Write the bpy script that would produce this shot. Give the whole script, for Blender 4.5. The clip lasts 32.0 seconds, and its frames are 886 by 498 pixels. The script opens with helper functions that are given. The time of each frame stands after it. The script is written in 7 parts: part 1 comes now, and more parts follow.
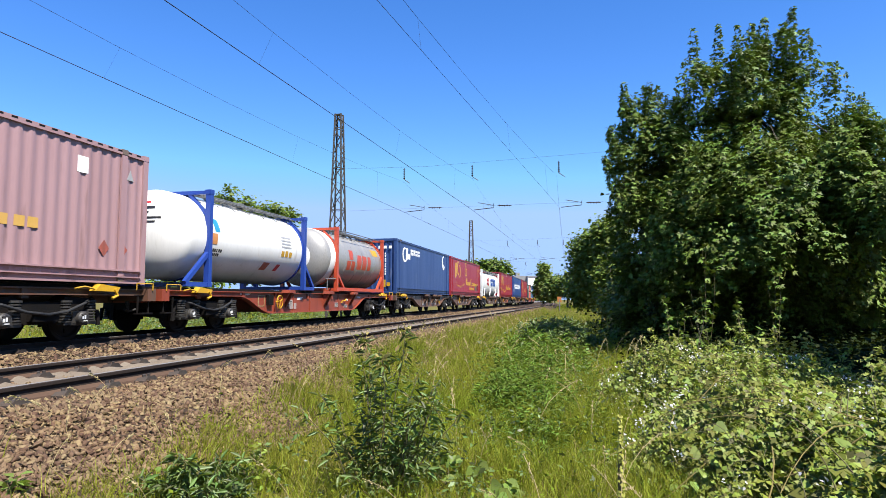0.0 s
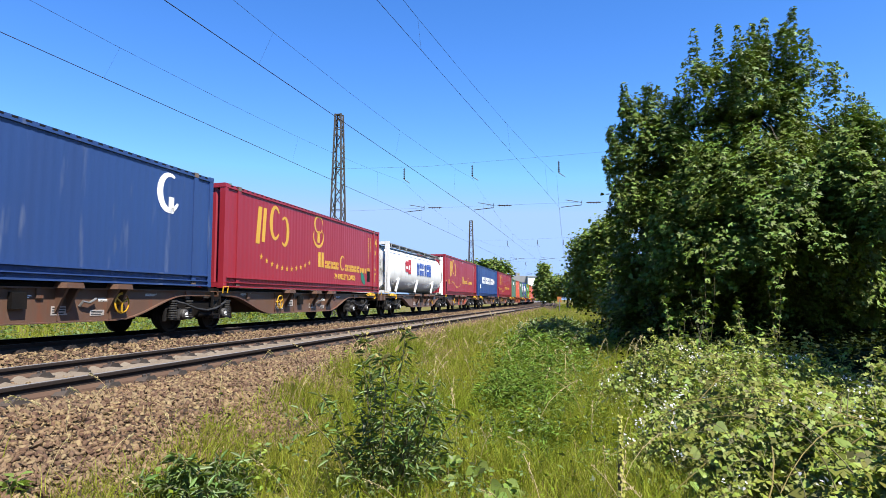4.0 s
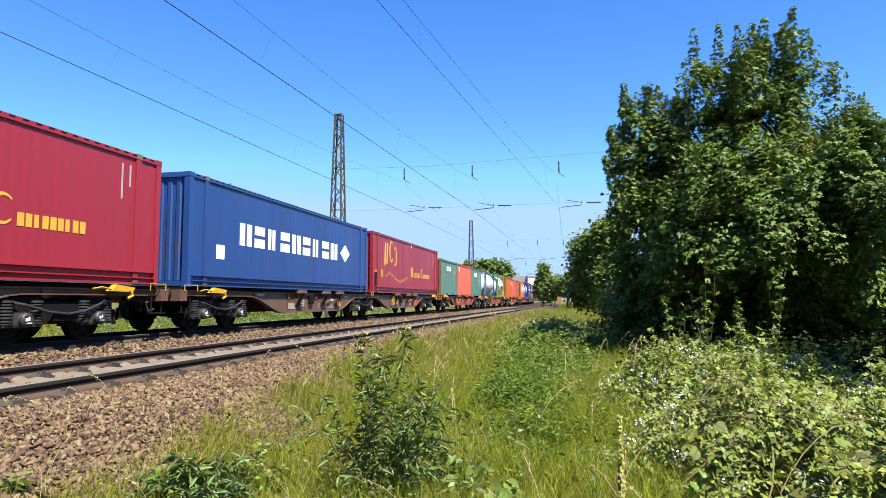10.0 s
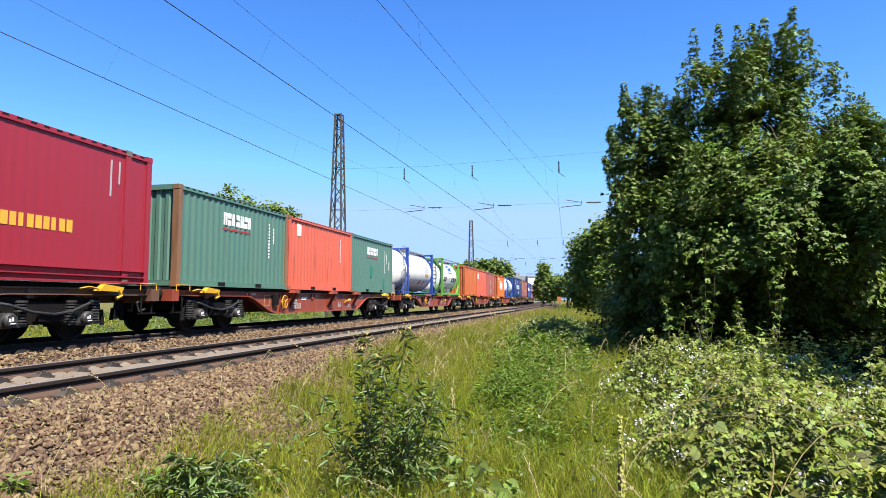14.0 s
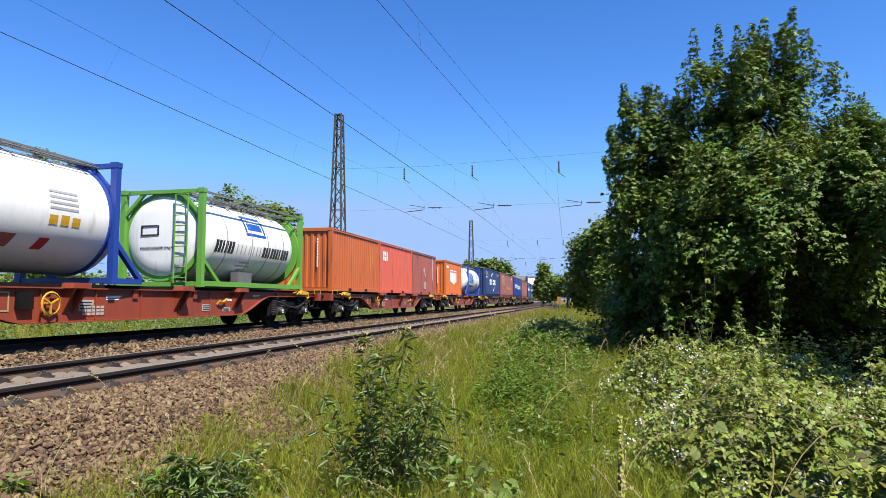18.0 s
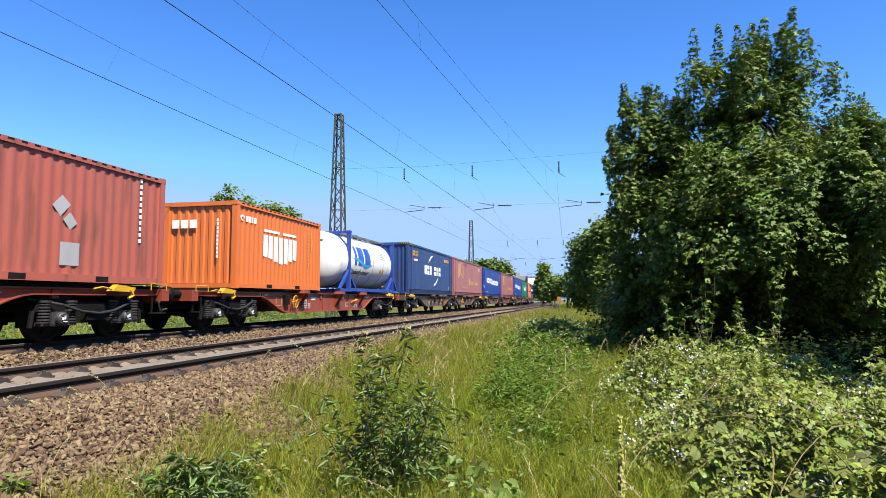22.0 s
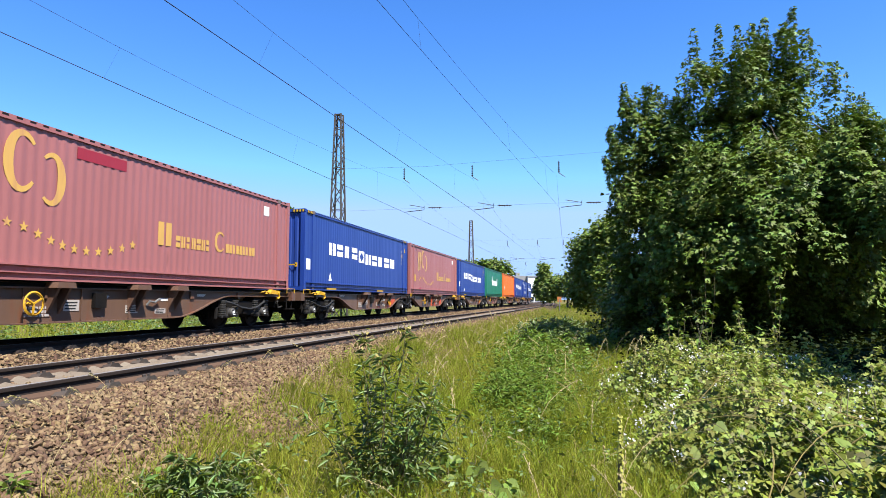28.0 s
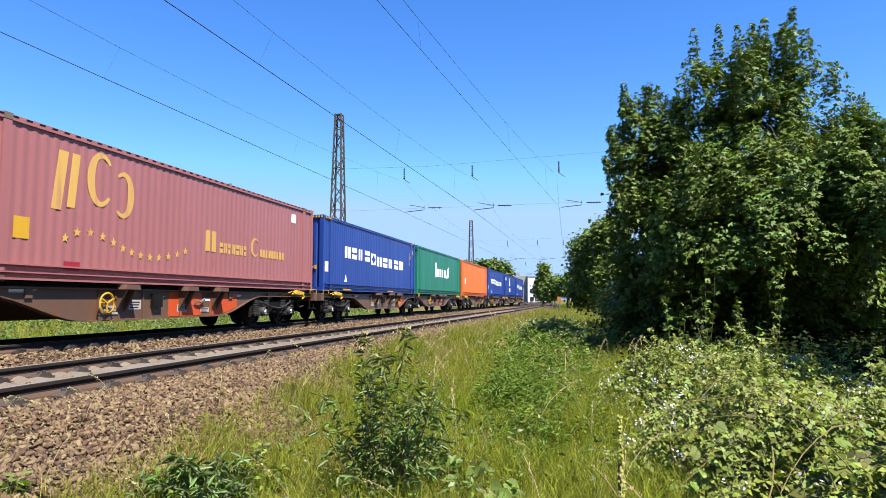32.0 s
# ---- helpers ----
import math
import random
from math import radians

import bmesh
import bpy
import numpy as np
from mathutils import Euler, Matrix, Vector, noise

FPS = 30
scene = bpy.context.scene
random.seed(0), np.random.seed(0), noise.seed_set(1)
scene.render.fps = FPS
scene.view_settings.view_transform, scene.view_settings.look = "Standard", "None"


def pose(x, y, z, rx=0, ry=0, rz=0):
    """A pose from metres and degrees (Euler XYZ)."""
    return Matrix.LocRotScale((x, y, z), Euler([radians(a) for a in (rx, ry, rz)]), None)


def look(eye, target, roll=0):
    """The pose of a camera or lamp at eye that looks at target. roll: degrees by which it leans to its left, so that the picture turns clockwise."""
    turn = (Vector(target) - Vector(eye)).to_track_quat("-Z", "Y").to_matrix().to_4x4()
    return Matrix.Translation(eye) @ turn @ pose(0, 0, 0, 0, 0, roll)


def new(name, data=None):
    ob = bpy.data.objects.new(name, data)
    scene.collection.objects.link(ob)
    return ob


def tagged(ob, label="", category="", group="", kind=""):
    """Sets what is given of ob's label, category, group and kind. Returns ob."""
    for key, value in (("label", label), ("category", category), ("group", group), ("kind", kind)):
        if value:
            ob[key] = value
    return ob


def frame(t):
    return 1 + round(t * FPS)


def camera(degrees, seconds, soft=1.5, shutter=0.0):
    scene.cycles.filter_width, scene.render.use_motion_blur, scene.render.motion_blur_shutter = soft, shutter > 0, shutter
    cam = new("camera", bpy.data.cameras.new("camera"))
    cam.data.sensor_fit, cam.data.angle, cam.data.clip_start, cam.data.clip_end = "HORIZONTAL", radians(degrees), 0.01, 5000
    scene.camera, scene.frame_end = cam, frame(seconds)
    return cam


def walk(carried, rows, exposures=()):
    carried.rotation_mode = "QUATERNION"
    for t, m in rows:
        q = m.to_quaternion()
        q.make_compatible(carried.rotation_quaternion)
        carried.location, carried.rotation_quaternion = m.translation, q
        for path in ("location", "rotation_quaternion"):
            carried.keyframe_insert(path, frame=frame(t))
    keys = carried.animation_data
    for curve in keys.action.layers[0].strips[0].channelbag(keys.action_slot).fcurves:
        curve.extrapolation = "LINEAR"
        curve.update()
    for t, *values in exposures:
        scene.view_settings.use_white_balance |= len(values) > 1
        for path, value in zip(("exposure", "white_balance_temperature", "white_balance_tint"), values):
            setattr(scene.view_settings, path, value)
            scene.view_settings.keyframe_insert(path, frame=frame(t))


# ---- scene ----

# ---- camera ----
cam = camera(69.7, 32.0, soft=0.7)
EYE = pose(0, 0, 0.836, 90 + 4.547, 0, 0)
EXPOSURES = [(0, 1.24), (0.5, 1.06), (1, 1.06), (2, 1.29), (3, 1.30), (6, 1.30), (7, 1.12), (8, 1.15), (9, 1.41), (10, 1.43), (12, 1.38), (14, 1.40), (17, 1.15), (18, 1.06), (19, 1.16), (20, 1.24), (22, 1.26), (23, 1.26), (24, 1.10), (25, 1.24), (28, 1.41), (29, 1.44), (32, 1.36)]
walk(cam, [(0.0, EYE), (32.0, EYE)], EXPOSURES)

# ---- daylight ----
SUN_AZ, SUN_EL = radians(140), radians(58)      # clockwise from +y, above the horizon
world = bpy.data.worlds.new("summer_sky")
scene.world = world
world.use_nodes = True
wn = world.node_tree.nodes
sky = wn.new("ShaderNodeTexSky")
sky.sky_type, sky.sun_disc = "NISHITA", False
sky.sun_elevation, sky.sun_rotation = SUN_EL, SUN_AZ
sky.air_density, sky.dust_density, sky.ozone_density, sky.altitude = 0.95, 0.0, 3.0, 1500
wn["Background"].inputs["Strength"].default_value = 0.117
deep = wn.new("ShaderNodeHueSaturation")
deep.inputs["Saturation"].default_value = 1.28
deep.inputs["Hue"].default_value = 0.5095
world.node_tree.links.new(sky.outputs[0], deep.inputs["Color"])
pale = wn.new("ShaderNodeMix")                    # the haze at the horizon stays pale blue
pale.data_type, pale.blend_type = "RGBA", "DARKEN"
pale.inputs[0].default_value, pale.inputs[7].default_value = 1.0, (1.55, 2.40, 4.1, 1)
world.node_tree.links.new(deep.outputs[0], pale.inputs[6])
world.node_tree.links.new(pale.outputs[2], wn["Background"].inputs["Color"])
sun = new("sun", bpy.data.lights.new("sun", "SUN"))
sun.data.energy, sun.data.angle, sun.data.color = 5.0, radians(0.53), (1.0, 0.95, 0.87)
sun.matrix_world = look((0, 0, 0), (-math.sin(SUN_AZ) * math.cos(SUN_EL), -math.cos(SUN_AZ) * math.cos(SUN_EL), -math.sin(SUN_EL)))

# ---- the line: near straight, then bending to the left ----
X0, Y0, HEAD0, BEND0, BEND1 = -12.003, -2.293, -0.22165, 0.0000703, 0.00065
NEAR = 5.157                                     # from the train's track to the near track
LINE_S = np.arange(-120.0, 900.01, 1.0)
_turn = HEAD0 + BEND0 * LINE_S + BEND1 * np.where(LINE_S < 100, np.clip(LINE_S - 80, 0, None) ** 2 / 40, LINE_S - 90)
_dx, _dy = -np.sin(_turn), np.cos(_turn)
_px = np.concatenate([[0], np.cumsum((_dx[1:] + _dx[:-1]) / 2)])
_py = np.concatenate([[0], np.cumsum((_dy[1:] + _dy[:-1]) / 2)])
_px, _py = _px - np.interp(0, LINE_S, _px) + X0, _py - np.interp(0, LINE_S, _py) + Y0


def along(s, lat=0.0):
    """World x, y and heading at s along the train's track, lat metres to its right."""
    h = np.interp(s, LINE_S, _turn)
    return np.interp(s, LINE_S, _px) + lat * np.cos(h), np.interp(s, LINE_S, _py) + lat * np.sin(h), h


def place(s, lat=0.0, z=0.0):
    """A pose on the line: local x along the track, local y to its left."""
    x, y, h = along(s, lat)
    return pose(float(x), float(y), z, 0, 0, math.degrees(float(h)) + 90)


# ---- mesh tools ----
class Shape:
    """Collects vertices and faces of one part."""

    def __init__(self):
        self.v, self.f = [], []

    def add(self, vs, fs):
        n = len(self.v)
        self.v += [tuple(p) for p in vs]
        self.f += [tuple(i + n for i in f) for f in fs]
        return self

    def box(self, x0, x1, y0, y1, z0, z1, m=None):
        vs = [(x, y, z) for z in (z0, z1) for y in (y0, y1) for x in (x0, x1)]
        if m is not None:
            vs = [m @ Vector(p) for p in vs]
        return self.add(vs, [(0, 2, 3, 1), (4, 5, 7, 6), (0, 1, 5, 4), (2, 6, 7, 3), (0, 4, 6, 2), (1, 3, 7, 5)])

    def bar(self, a, b, w, h=None, up=(0, 0, 1)):
        """A square bar from a to b."""
        a, b = Vector([float(c) for c in a]), Vector([float(c) for c in b])
        d = (b - a).normalized()
        u = Vector(up)
        if abs(d.dot(u)) > 0.95:
            u = Vector((1, 0, 0))
        s = d.cross(u).normalized() * w / 2
        t = s.cross(d).normalized() * (h or w) / 2
        vs = [p + s * i + t * j for p in (a, b) for i, j in ((-1, -1), (1, -1), (1, 1), (-1, 1))]
        return self.add(vs, [(0, 1, 2, 3), (7, 6, 5, 4), (0, 4, 5, 1), (1, 5, 6, 2), (2, 6, 7, 3), (3, 7, 4, 0)])

    def tube(self, pts, r, n=8, caps=True):
        pts = [Vector([float(c) for c in p]) for p in pts]
        rs = r if isinstance(r, (list, tuple)) else [r] * len(pts)
        base, ref = len(self.v), None
        for i, p in enumerate(pts):
            d = (pts[min(i + 1, len(pts) - 1)] - pts[max(i - 1, 0)]).normalized()
            if ref is None:
                ref = Vector((0, 0, 1)) if abs(d.z) < 0.9 else Vector((1, 0, 0))
            s = d.cross(ref).normalized()
            t = s.cross(d).normalized()
            ref = t
            for k in range(n):
                a = 2 * math.pi * k / n
                self.v.append(tuple(p + (s * math.cos(a) + t * math.sin(a)) * float(rs[i])))
        for i in range(len(pts) - 1):
            for k in range(n):
                a, b = base + i * n + k, base + i * n + (k + 1) % n
                self.f.append((a, b, b + n, a + n))
        if caps:
            self.f.append(tuple(base + k for k in range(n))[::-1])
            self.f.append(tuple(base + (len(pts) - 1) * n + k for k in range(n)))
        return self

    def prism(self, outline, y0, y1):
        """An x-z outline carried from y0 to y1."""
        n = len(outline)
        vs = [(x, y0, z) for x, z in outline] + [(x, y1, z) for x, z in outline]
        fs = [tuple(range(n)), tuple(range(2 * n - 1, n - 1, -1))]
        fs += [(i, i + n, (i + 1) % n + n, (i + 1) % n) for i in range(n)]
        return self.add(vs, fs)

    def lathe(self, prof, n=32, axis="x", c=(0, 0, 0), squash=1.0):
        """Turns (along, radius) pairs about an axis through c."""
        base = len(self.v)
        for a, r in prof:
            for k in range(n):
                w = 2 * math.pi * k / n
                u, v = r * math.cos(w), r * math.sin(w) * squash
                p = {"x": (a, u, v), "y": (u, a, v), "z": (u, v, a)}[axis]
                self.v.append((p[0] + c[0], p[1] + c[1], p[2] + c[2]))
        for i in range(len(prof) - 1):
            for k in range(n):
                a, b = base + i * n + k, base + i * n + (k + 1) % n
                self.f.append((a, b, b + n, a + n))
        self.f.append(tuple(base + k for k in range(n))[::-1])
        self.f.append(tuple(base + (len(prof) - 1) * n + k for k in range(n)))
        return self

    def mesh(self, name, material, smooth=False):
        me = bpy.data.meshes.new(name)
        me.from_pydata(self.v, [], self.f)
        bm = bmesh.new()
        bm.from_mesh(me)
        bmesh.ops.recalc_face_normals(bm, faces=bm.faces)
        bm.to_mesh(me)
        bm.free()
        if material:
            me.materials.append(material)
        if smooth:
            me.polygons.foreach_set("use_smooth", [True] * len(me.polygons))
            me.set_sharp_from_angle(angle=radians(38))
        return me


def part(name, shape, material, parent, label="", smooth=False, m=None):
    """Links a shape (or a ready mesh) as one mesh object under a thing."""
    me = shape if isinstance(shape, bpy.types.Mesh) else shape.mesh(name, material, smooth)
    ob = new(name, me)
    if parent is not None:
        ob.parent = parent
    if m is not None:
        ob.matrix_local = m
    if label:
        tagged(ob, label)
    if name in ("data_lettering", "number_lettering", "withered_tip", "end_lettering"):
        tagged(ob, label, kind="stuff")          # print and tips too small to pick apart
    return ob


def thing(name, label, category, group="", m=None, kind=""):
    ob = new(name)
    ob.empty_display_size = 0.3
    if m is not None:
        ob.matrix_world = m
    return tagged(ob, label, category, group, kind)


def quick_mesh(name, verts, faces, material, smooth=False):
    """A large mesh from arrays: verts (n, 3), faces (m, k)."""
    me = bpy.data.meshes.new(name)
    verts, faces = np.asarray(verts, np.float32), np.asarray(faces, np.int32)
    k = faces.shape[1]
    me.vertices.add(len(verts))
    me.vertices.foreach_set("co", verts.ravel())
    me.loops.add(faces.size)
    me.loops.foreach_set("vertex_index", faces.ravel())
    me.polygons.add(len(faces))
    me.polygons.foreach_set("loop_start", np.arange(0, faces.size, k, dtype=np.int32))
    me.update(calc_edges=True)
    me.materials.append(material)
    if smooth:
        me.polygons.foreach_set("use_smooth", np.ones(len(faces), bool))
    me.validate()
    return me


def scatter(tv, tf, at, ax, ay, az, size):
    """Copies a small template to many places; ax, ay, az: its axes at each place."""
    tv, tf = np.asarray(tv, float), np.asarray(tf)
    size = np.asarray(size, float)
    size = size[:, None] if size.ndim == 1 else size
    v = (at[:, None, :] + tv[None, :, 0:1] * (ax * size[:, :1])[:, None, :] + tv[None, :, 1:2] * (ay * size[:, -1:])[:, None, :]
         + tv[None, :, 2:3] * (az * size[:, :1])[:, None, :])
    f = tf[None] + (np.arange(len(at)) * len(tv))[:, None, None]
    return v.reshape(-1, 3), f.reshape(-1, tf.shape[1])


def unit(a):
    return a / np.maximum(np.linalg.norm(a, axis=1, keepdims=True), 1e-9)


def frames_for(rng, normal, tip):
    """Leaf axes: normal out, y along the tip."""
    z = unit(normal)
    y = unit(tip - z * np.sum(tip * z, 1, keepdims=True))
    return np.cross(y, z), y, z


# ---- materials ----
TONE = 0.69                                      # brings all base colours to the scale of the light


def mat(name, color, rough=0.6, metal=0.0, second=None, amount=0.5, scale=3.0, fine=40.0, stretch=(1, 1, 1), dirt=None, dirt_at=0.62,
        bump=0.1, island=0.0, obj=0.0, leaf=0.0, spec=0.5, fine_amount=0.35, soil=0.85):
    """A surface with stains at one scale and grain at another."""
    m = bpy.data.materials.new(name)
    m.use_nodes = True
    nt = m.node_tree
    N, L = nt.nodes, nt.links
    b = N["Principled BSDF"]
    tc = N.new("ShaderNodeTexCoord")
    mp = N.new("ShaderNodeMapping")
    mp.inputs["Scale"].default_value = stretch
    L.new(tc.outputs["Object"], mp.inputs["Vector"])

    def noise_tex(sc, detail=4.0):
        n = N.new("ShaderNodeTexNoise")
        n.inputs["Scale"].default_value, n.inputs["Detail"].default_value = sc, detail
        L.new(mp.outputs[0], n.inputs["Vector"])
        return n.outputs["Fac"]

    def ramp(x, lo, hi):
        r = N.new("ShaderNodeMapRange")
        r.inputs["From Min"].default_value, r.inputs["From Max"].default_value = lo, hi
        L.new(x, r.inputs["Value"])
        return r.outputs[0]

    def mix(fac, a, c):
        x = N.new("ShaderNodeMix")
        x.data_type = "RGBA"
        for sock, val in ((x.inputs[0], fac), (x.inputs[6], a), (x.inputs[7], c)):
            if isinstance(val, bpy.types.NodeSocket):
                L.new(val, sock)
            else:
                sock.default_value = val if isinstance(val, (int, float)) else (*val, 1)
        return x.outputs[2]

    def times(x, k):
        n = N.new("ShaderNodeMath")
        n.operation = "MULTIPLY"
        L.new(x, n.inputs[0])
        n.inputs[1].default_value = k
        return n.outputs[0]

    keep = 1.0 if min(color) > 0.6 else TONE
    color = tuple(c * keep for c in color)
    second = tuple(c * keep for c in second) if second else tuple(c * 0.6 for c in color)
    dirt = tuple(c * keep for c in dirt) if dirt else None
    big, small = noise_tex(scale), noise_tex(fine, 2.0)
    col = mix(times(ramp(big, 0.35, 0.7), amount), color, second)
    col = mix(times(ramp(small, 0.45, 0.75), fine_amount), col, tuple(c * 0.55 for c in color))
    if dirt:
        col = mix(times(ramp(noise_tex(scale * 2.3, 8.0), dirt_at, dirt_at + 0.12), soil), col, dirt)
    for k, node, sock in ((island, "ShaderNodeNewGeometry", "Random Per Island"), (obj, "ShaderNodeObjectInfo", "Random")):
        if k:
            h = N.new("ShaderNodeHueSaturation")
            src = N.new(node).outputs[sock]
            r = N.new("ShaderNodeMapRange")
            r.inputs["To Min"].default_value, r.inputs["To Max"].default_value = 1 - k, 1 + k
            L.new(src, r.inputs["Value"])
            L.new(r.outputs[0], h.inputs["Value"])
            r2 = N.new("ShaderNodeMapRange")
            r2.inputs["To Min"].default_value, r2.inputs["To Max"].default_value = 0.5 - k * 0.05, 0.5 + k * 0.05
            L.new(src, r2.inputs["Value"])
            L.new(r2.outputs[0], h.inputs["Hue"])
            L.new(col, h.inputs["Color"])
            col = h.outputs[0]
    L.new(col, b.inputs["Base Color"])
    b.inputs["Metallic"].default_value = metal
    b.inputs["Specular IOR Level"].default_value = spec
    rr = N.new("ShaderNodeMapRange")
    rr.inputs["To Min"].default_value, rr.inputs["To Max"].default_value = max(rough - 0.12, 0.02), min(rough + 0.12, 1)
    L.new(big, rr.inputs["Value"])
    L.new(rr.outputs[0], b.inputs["Roughness"])
    if bump:
        bp = N.new("ShaderNodeBump")
        bp.inputs["Strength"].default_value, bp.inputs["Distance"].default_value = bump, 0.02
        L.new(small, bp.inputs["Height"])
        L.new(bp.outputs[0], b.inputs["Normal"])
    if leaf:
        t = N.new("ShaderNodeBsdfTranslucent")
        L.new(mix(0.6, col, (0.30, 0.42, 0.03)), t.inputs["Color"])
        ms = N.new("ShaderNodeMixShader")
        ms.inputs[0].default_value = leaf
        L.new(b.outputs[0], ms.inputs[1])
        L.new(t.outputs[0], ms.inputs[2])
        L.new(ms.outputs[0], N["Material Output"].inputs["Surface"])
    return m


def paint(name, color, second=None, rust=(0.10, 0.05, 0.03), amount=0.5, dirt_at=0.60, rough=0.45, obj=0.0):
    """Sheet-steel paint: long upright streaks, chalking and rust specks."""
    color = tuple(c * 0.98 for c in color)
    second = tuple(c * 0.98 for c in second) if second else None
    return mat(name, color, rough, 0.0, second, amount, 1.6, 24.0, (1.0, 1.0, 0.16), rust, dirt_at, 0.05, obj=obj, fine_amount=0.14, soil=0.5)


BALLAST = mat("ballast_stone", (0.235, 0.152, 0.088), 0.9, second=(0.165, 0.120, 0.085), scale=1.1, fine=60, bump=0.6, island=0.48, spec=0.12)
# bed under the loose stones: shade of their gaps is put into its colour
BED_GAP_SHADE = mat("ballast_bed", (0.070, 0.047, 0.032), 0.95, second=(0.035, 0.026, 0.02), scale=1.2, fine=22, bump=1.0, fine_amount=0.7, spec=0.1)
SOIL = mat("grass_soil", (0.15, 0.135, 0.03), 0.95, second=(0.20, 0.16, 0.05), scale=0.5, fine=14, bump=0.8, fine_amount=0.6, spec=0.15)
CONCRETE = mat("sleeper_concrete", (0.15, 0.125, 0.105), 0.9, second=(0.085, 0.068, 0.055), scale=3, fine=60, bump=0.3, obj=0.2)
# rusty rail sides; the shadow below the head is mixed into this dark colour
SHADED_RUST = mat("shaded_rail_rust", (0.040, 0.031, 0.028), 0.9, second=(0.05, 0.035, 0.028), scale=2, fine=50, bump=0.2, spec=0.12)
CLIP_IRON = mat("clip_iron", (0.060, 0.054, 0.050), 0.7, second=(0.130, 0.075, 0.050), scale=5, fine=30, bump=0.15, spec=0.2, obj=0.3)
FOOT_DUST = mat("dusty_rust", (0.125, 0.078, 0.055), 0.95, second=(0.085, 0.052, 0.038), scale=4, fine=50, bump=0.2, spec=0.1)
DUST = mat("dusty_fine_ballast", (0.25, 0.205, 0.155), 0.95, second=(0.15, 0.115, 0.085), scale=3, fine=30, bump=0.9, spec=0.1)
RAIL_TOP = mat("rail_head_steel", (0.26, 0.25, 0.245), 0.6, 0.2, second=(0.18, 0.15, 0.12), scale=2, fine=50, bump=0.05)
# running gear and wheels: near-black, the shade under the wagons is in the colour
IRON = mat("shade_dark_running_gear", (0.008, 0.0072, 0.0068), 0.75, second=(0.022, 0.015, 0.011), scale=4, fine=40, bump=0.3, spec=0.15)
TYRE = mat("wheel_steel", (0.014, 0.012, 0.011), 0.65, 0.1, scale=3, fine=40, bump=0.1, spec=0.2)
YELLOW = paint("yellow_paint", (0.75, 0.42, 0.02), (0.5, 0.28, 0.03))
WHITE = paint("white_lettering", (0.82, 0.82, 0.80), (0.7, 0.7, 0.68), dirt_at=0.72)
GOLD = paint("gold_lettering", (0.80, 0.47, 0.045), (0.66, 0.36, 0.05), dirt_at=0.75)
BLACK = mat("black_rubber", (0.02, 0.02, 0.02), 0.7, scale=5, bump=0.1)
GALV = mat("galvanised_steel", (0.33, 0.33, 0.32), 0.55, 0.6, scale=5, fine=60, bump=0.1)
MAST_STEEL = mat("mast_steel", (0.10, 0.092, 0.08), 0.7, 0.3, second=(0.09, 0.075, 0.06), scale=2, fine=40, bump=0.1)
WIRE = mat("copper_wire", (0.06, 0.05, 0.05), 0.6, 0.5, scale=9, bump=0.0)
INSULATOR = mat("insulator_glaze", (0.06, 0.04, 0.035), 0.3, scale=9, bump=0.0)
BARK = mat("bark", (0.10, 0.08, 0.06), 0.95, second=(0.05, 0.04, 0.035), scale=5, fine=40, stretch=(1, 1, 0.3), bump=0.8)
LEAF_TREE = mat("maple_leaf", (0.112, 0.180, 0.026), 0.58, second=(0.190, 0.235, 0.032), scale=0.5, fine=6, bump=0.0, island=0.5, leaf=0.08, spec=0.25)
LEAF_BACK = mat("hedge_leaf", (0.155, 0.225, 0.040), 0.55, second=(0.23, 0.275, 0.048), scale=0.3, fine=6, bump=0.0, island=0.45, leaf=0.2, spec=0.25)
# leaf colour taken down to near black to carry the shade beneath the maples
LEAF_SHADE = mat("shade_darkened_leaf", (0.020, 0.032, 0.009), 0.7, second=(0.03, 0.042, 0.011), scale=0.5, fine=6, bump=0.0, island=0.4, leaf=0.03, spec=0.06)
LEAF_BRAMBLE = mat("bramble_leaf", (0.185, 0.225, 0.032), 0.55, second=(0.32, 0.285, 0.048), scale=1.5, fine=9, bump=0.0, island=0.7, leaf=0.18, spec=0.28)
LEAF_BUSH = mat("rose_leaf", (0.100, 0.155, 0.034), 0.5, second=(0.165, 0.200, 0.046), scale=2, fine=9, bump=0.0, island=0.65, leaf=0.2, spec=0.45)
LEAF_FRESH = mat("fresh_weed_leaf", (0.115, 0.190, 0.026), 0.6, second=(0.19, 0.245, 0.035), scale=2, fine=9, bump=0.0, island=0.5, leaf=0.25, spec=0.15)
LEAF_BROAD = mat("broad_soft_leaf", (0.19, 0.27, 0.055), 0.6, second=(0.25, 0.31, 0.07), scale=4, fine=30, bump=0.1, island=0.35, leaf=0.25, spec=0.25)
GRASS = mat("grass_blade", (0.265, 0.305, 0.030), 0.65, second=(0.46, 0.365, 0.07), scale=0.6, fine=5, bump=0.0, island=0.55, leaf=0.42, spec=0.06)
HAY = mat("dry_grass", (0.42, 0.33, 0.13), 0.8, second=(0.30, 0.22, 0.08), scale=1, fine=9, bump=0.0, island=0.3, leaf=0.3, spec=0.2)
STRAW = mat("bleached_straw", (0.62, 0.50, 0.27), 0.8, second=(0.5, 0.38, 0.18), scale=3, fine=20, bump=0.0, leaf=0.25, spec=0.15)
STEM = mat("green_stem", (0.14, 0.13, 0.05), 0.7, second=(0.16, 0.09, 0.05), scale=5, bump=0.0)
PETAL = mat("bramble_petal", (0.78, 0.76, 0.76), 0.6, scale=9, bump=0.0, leaf=0.3)
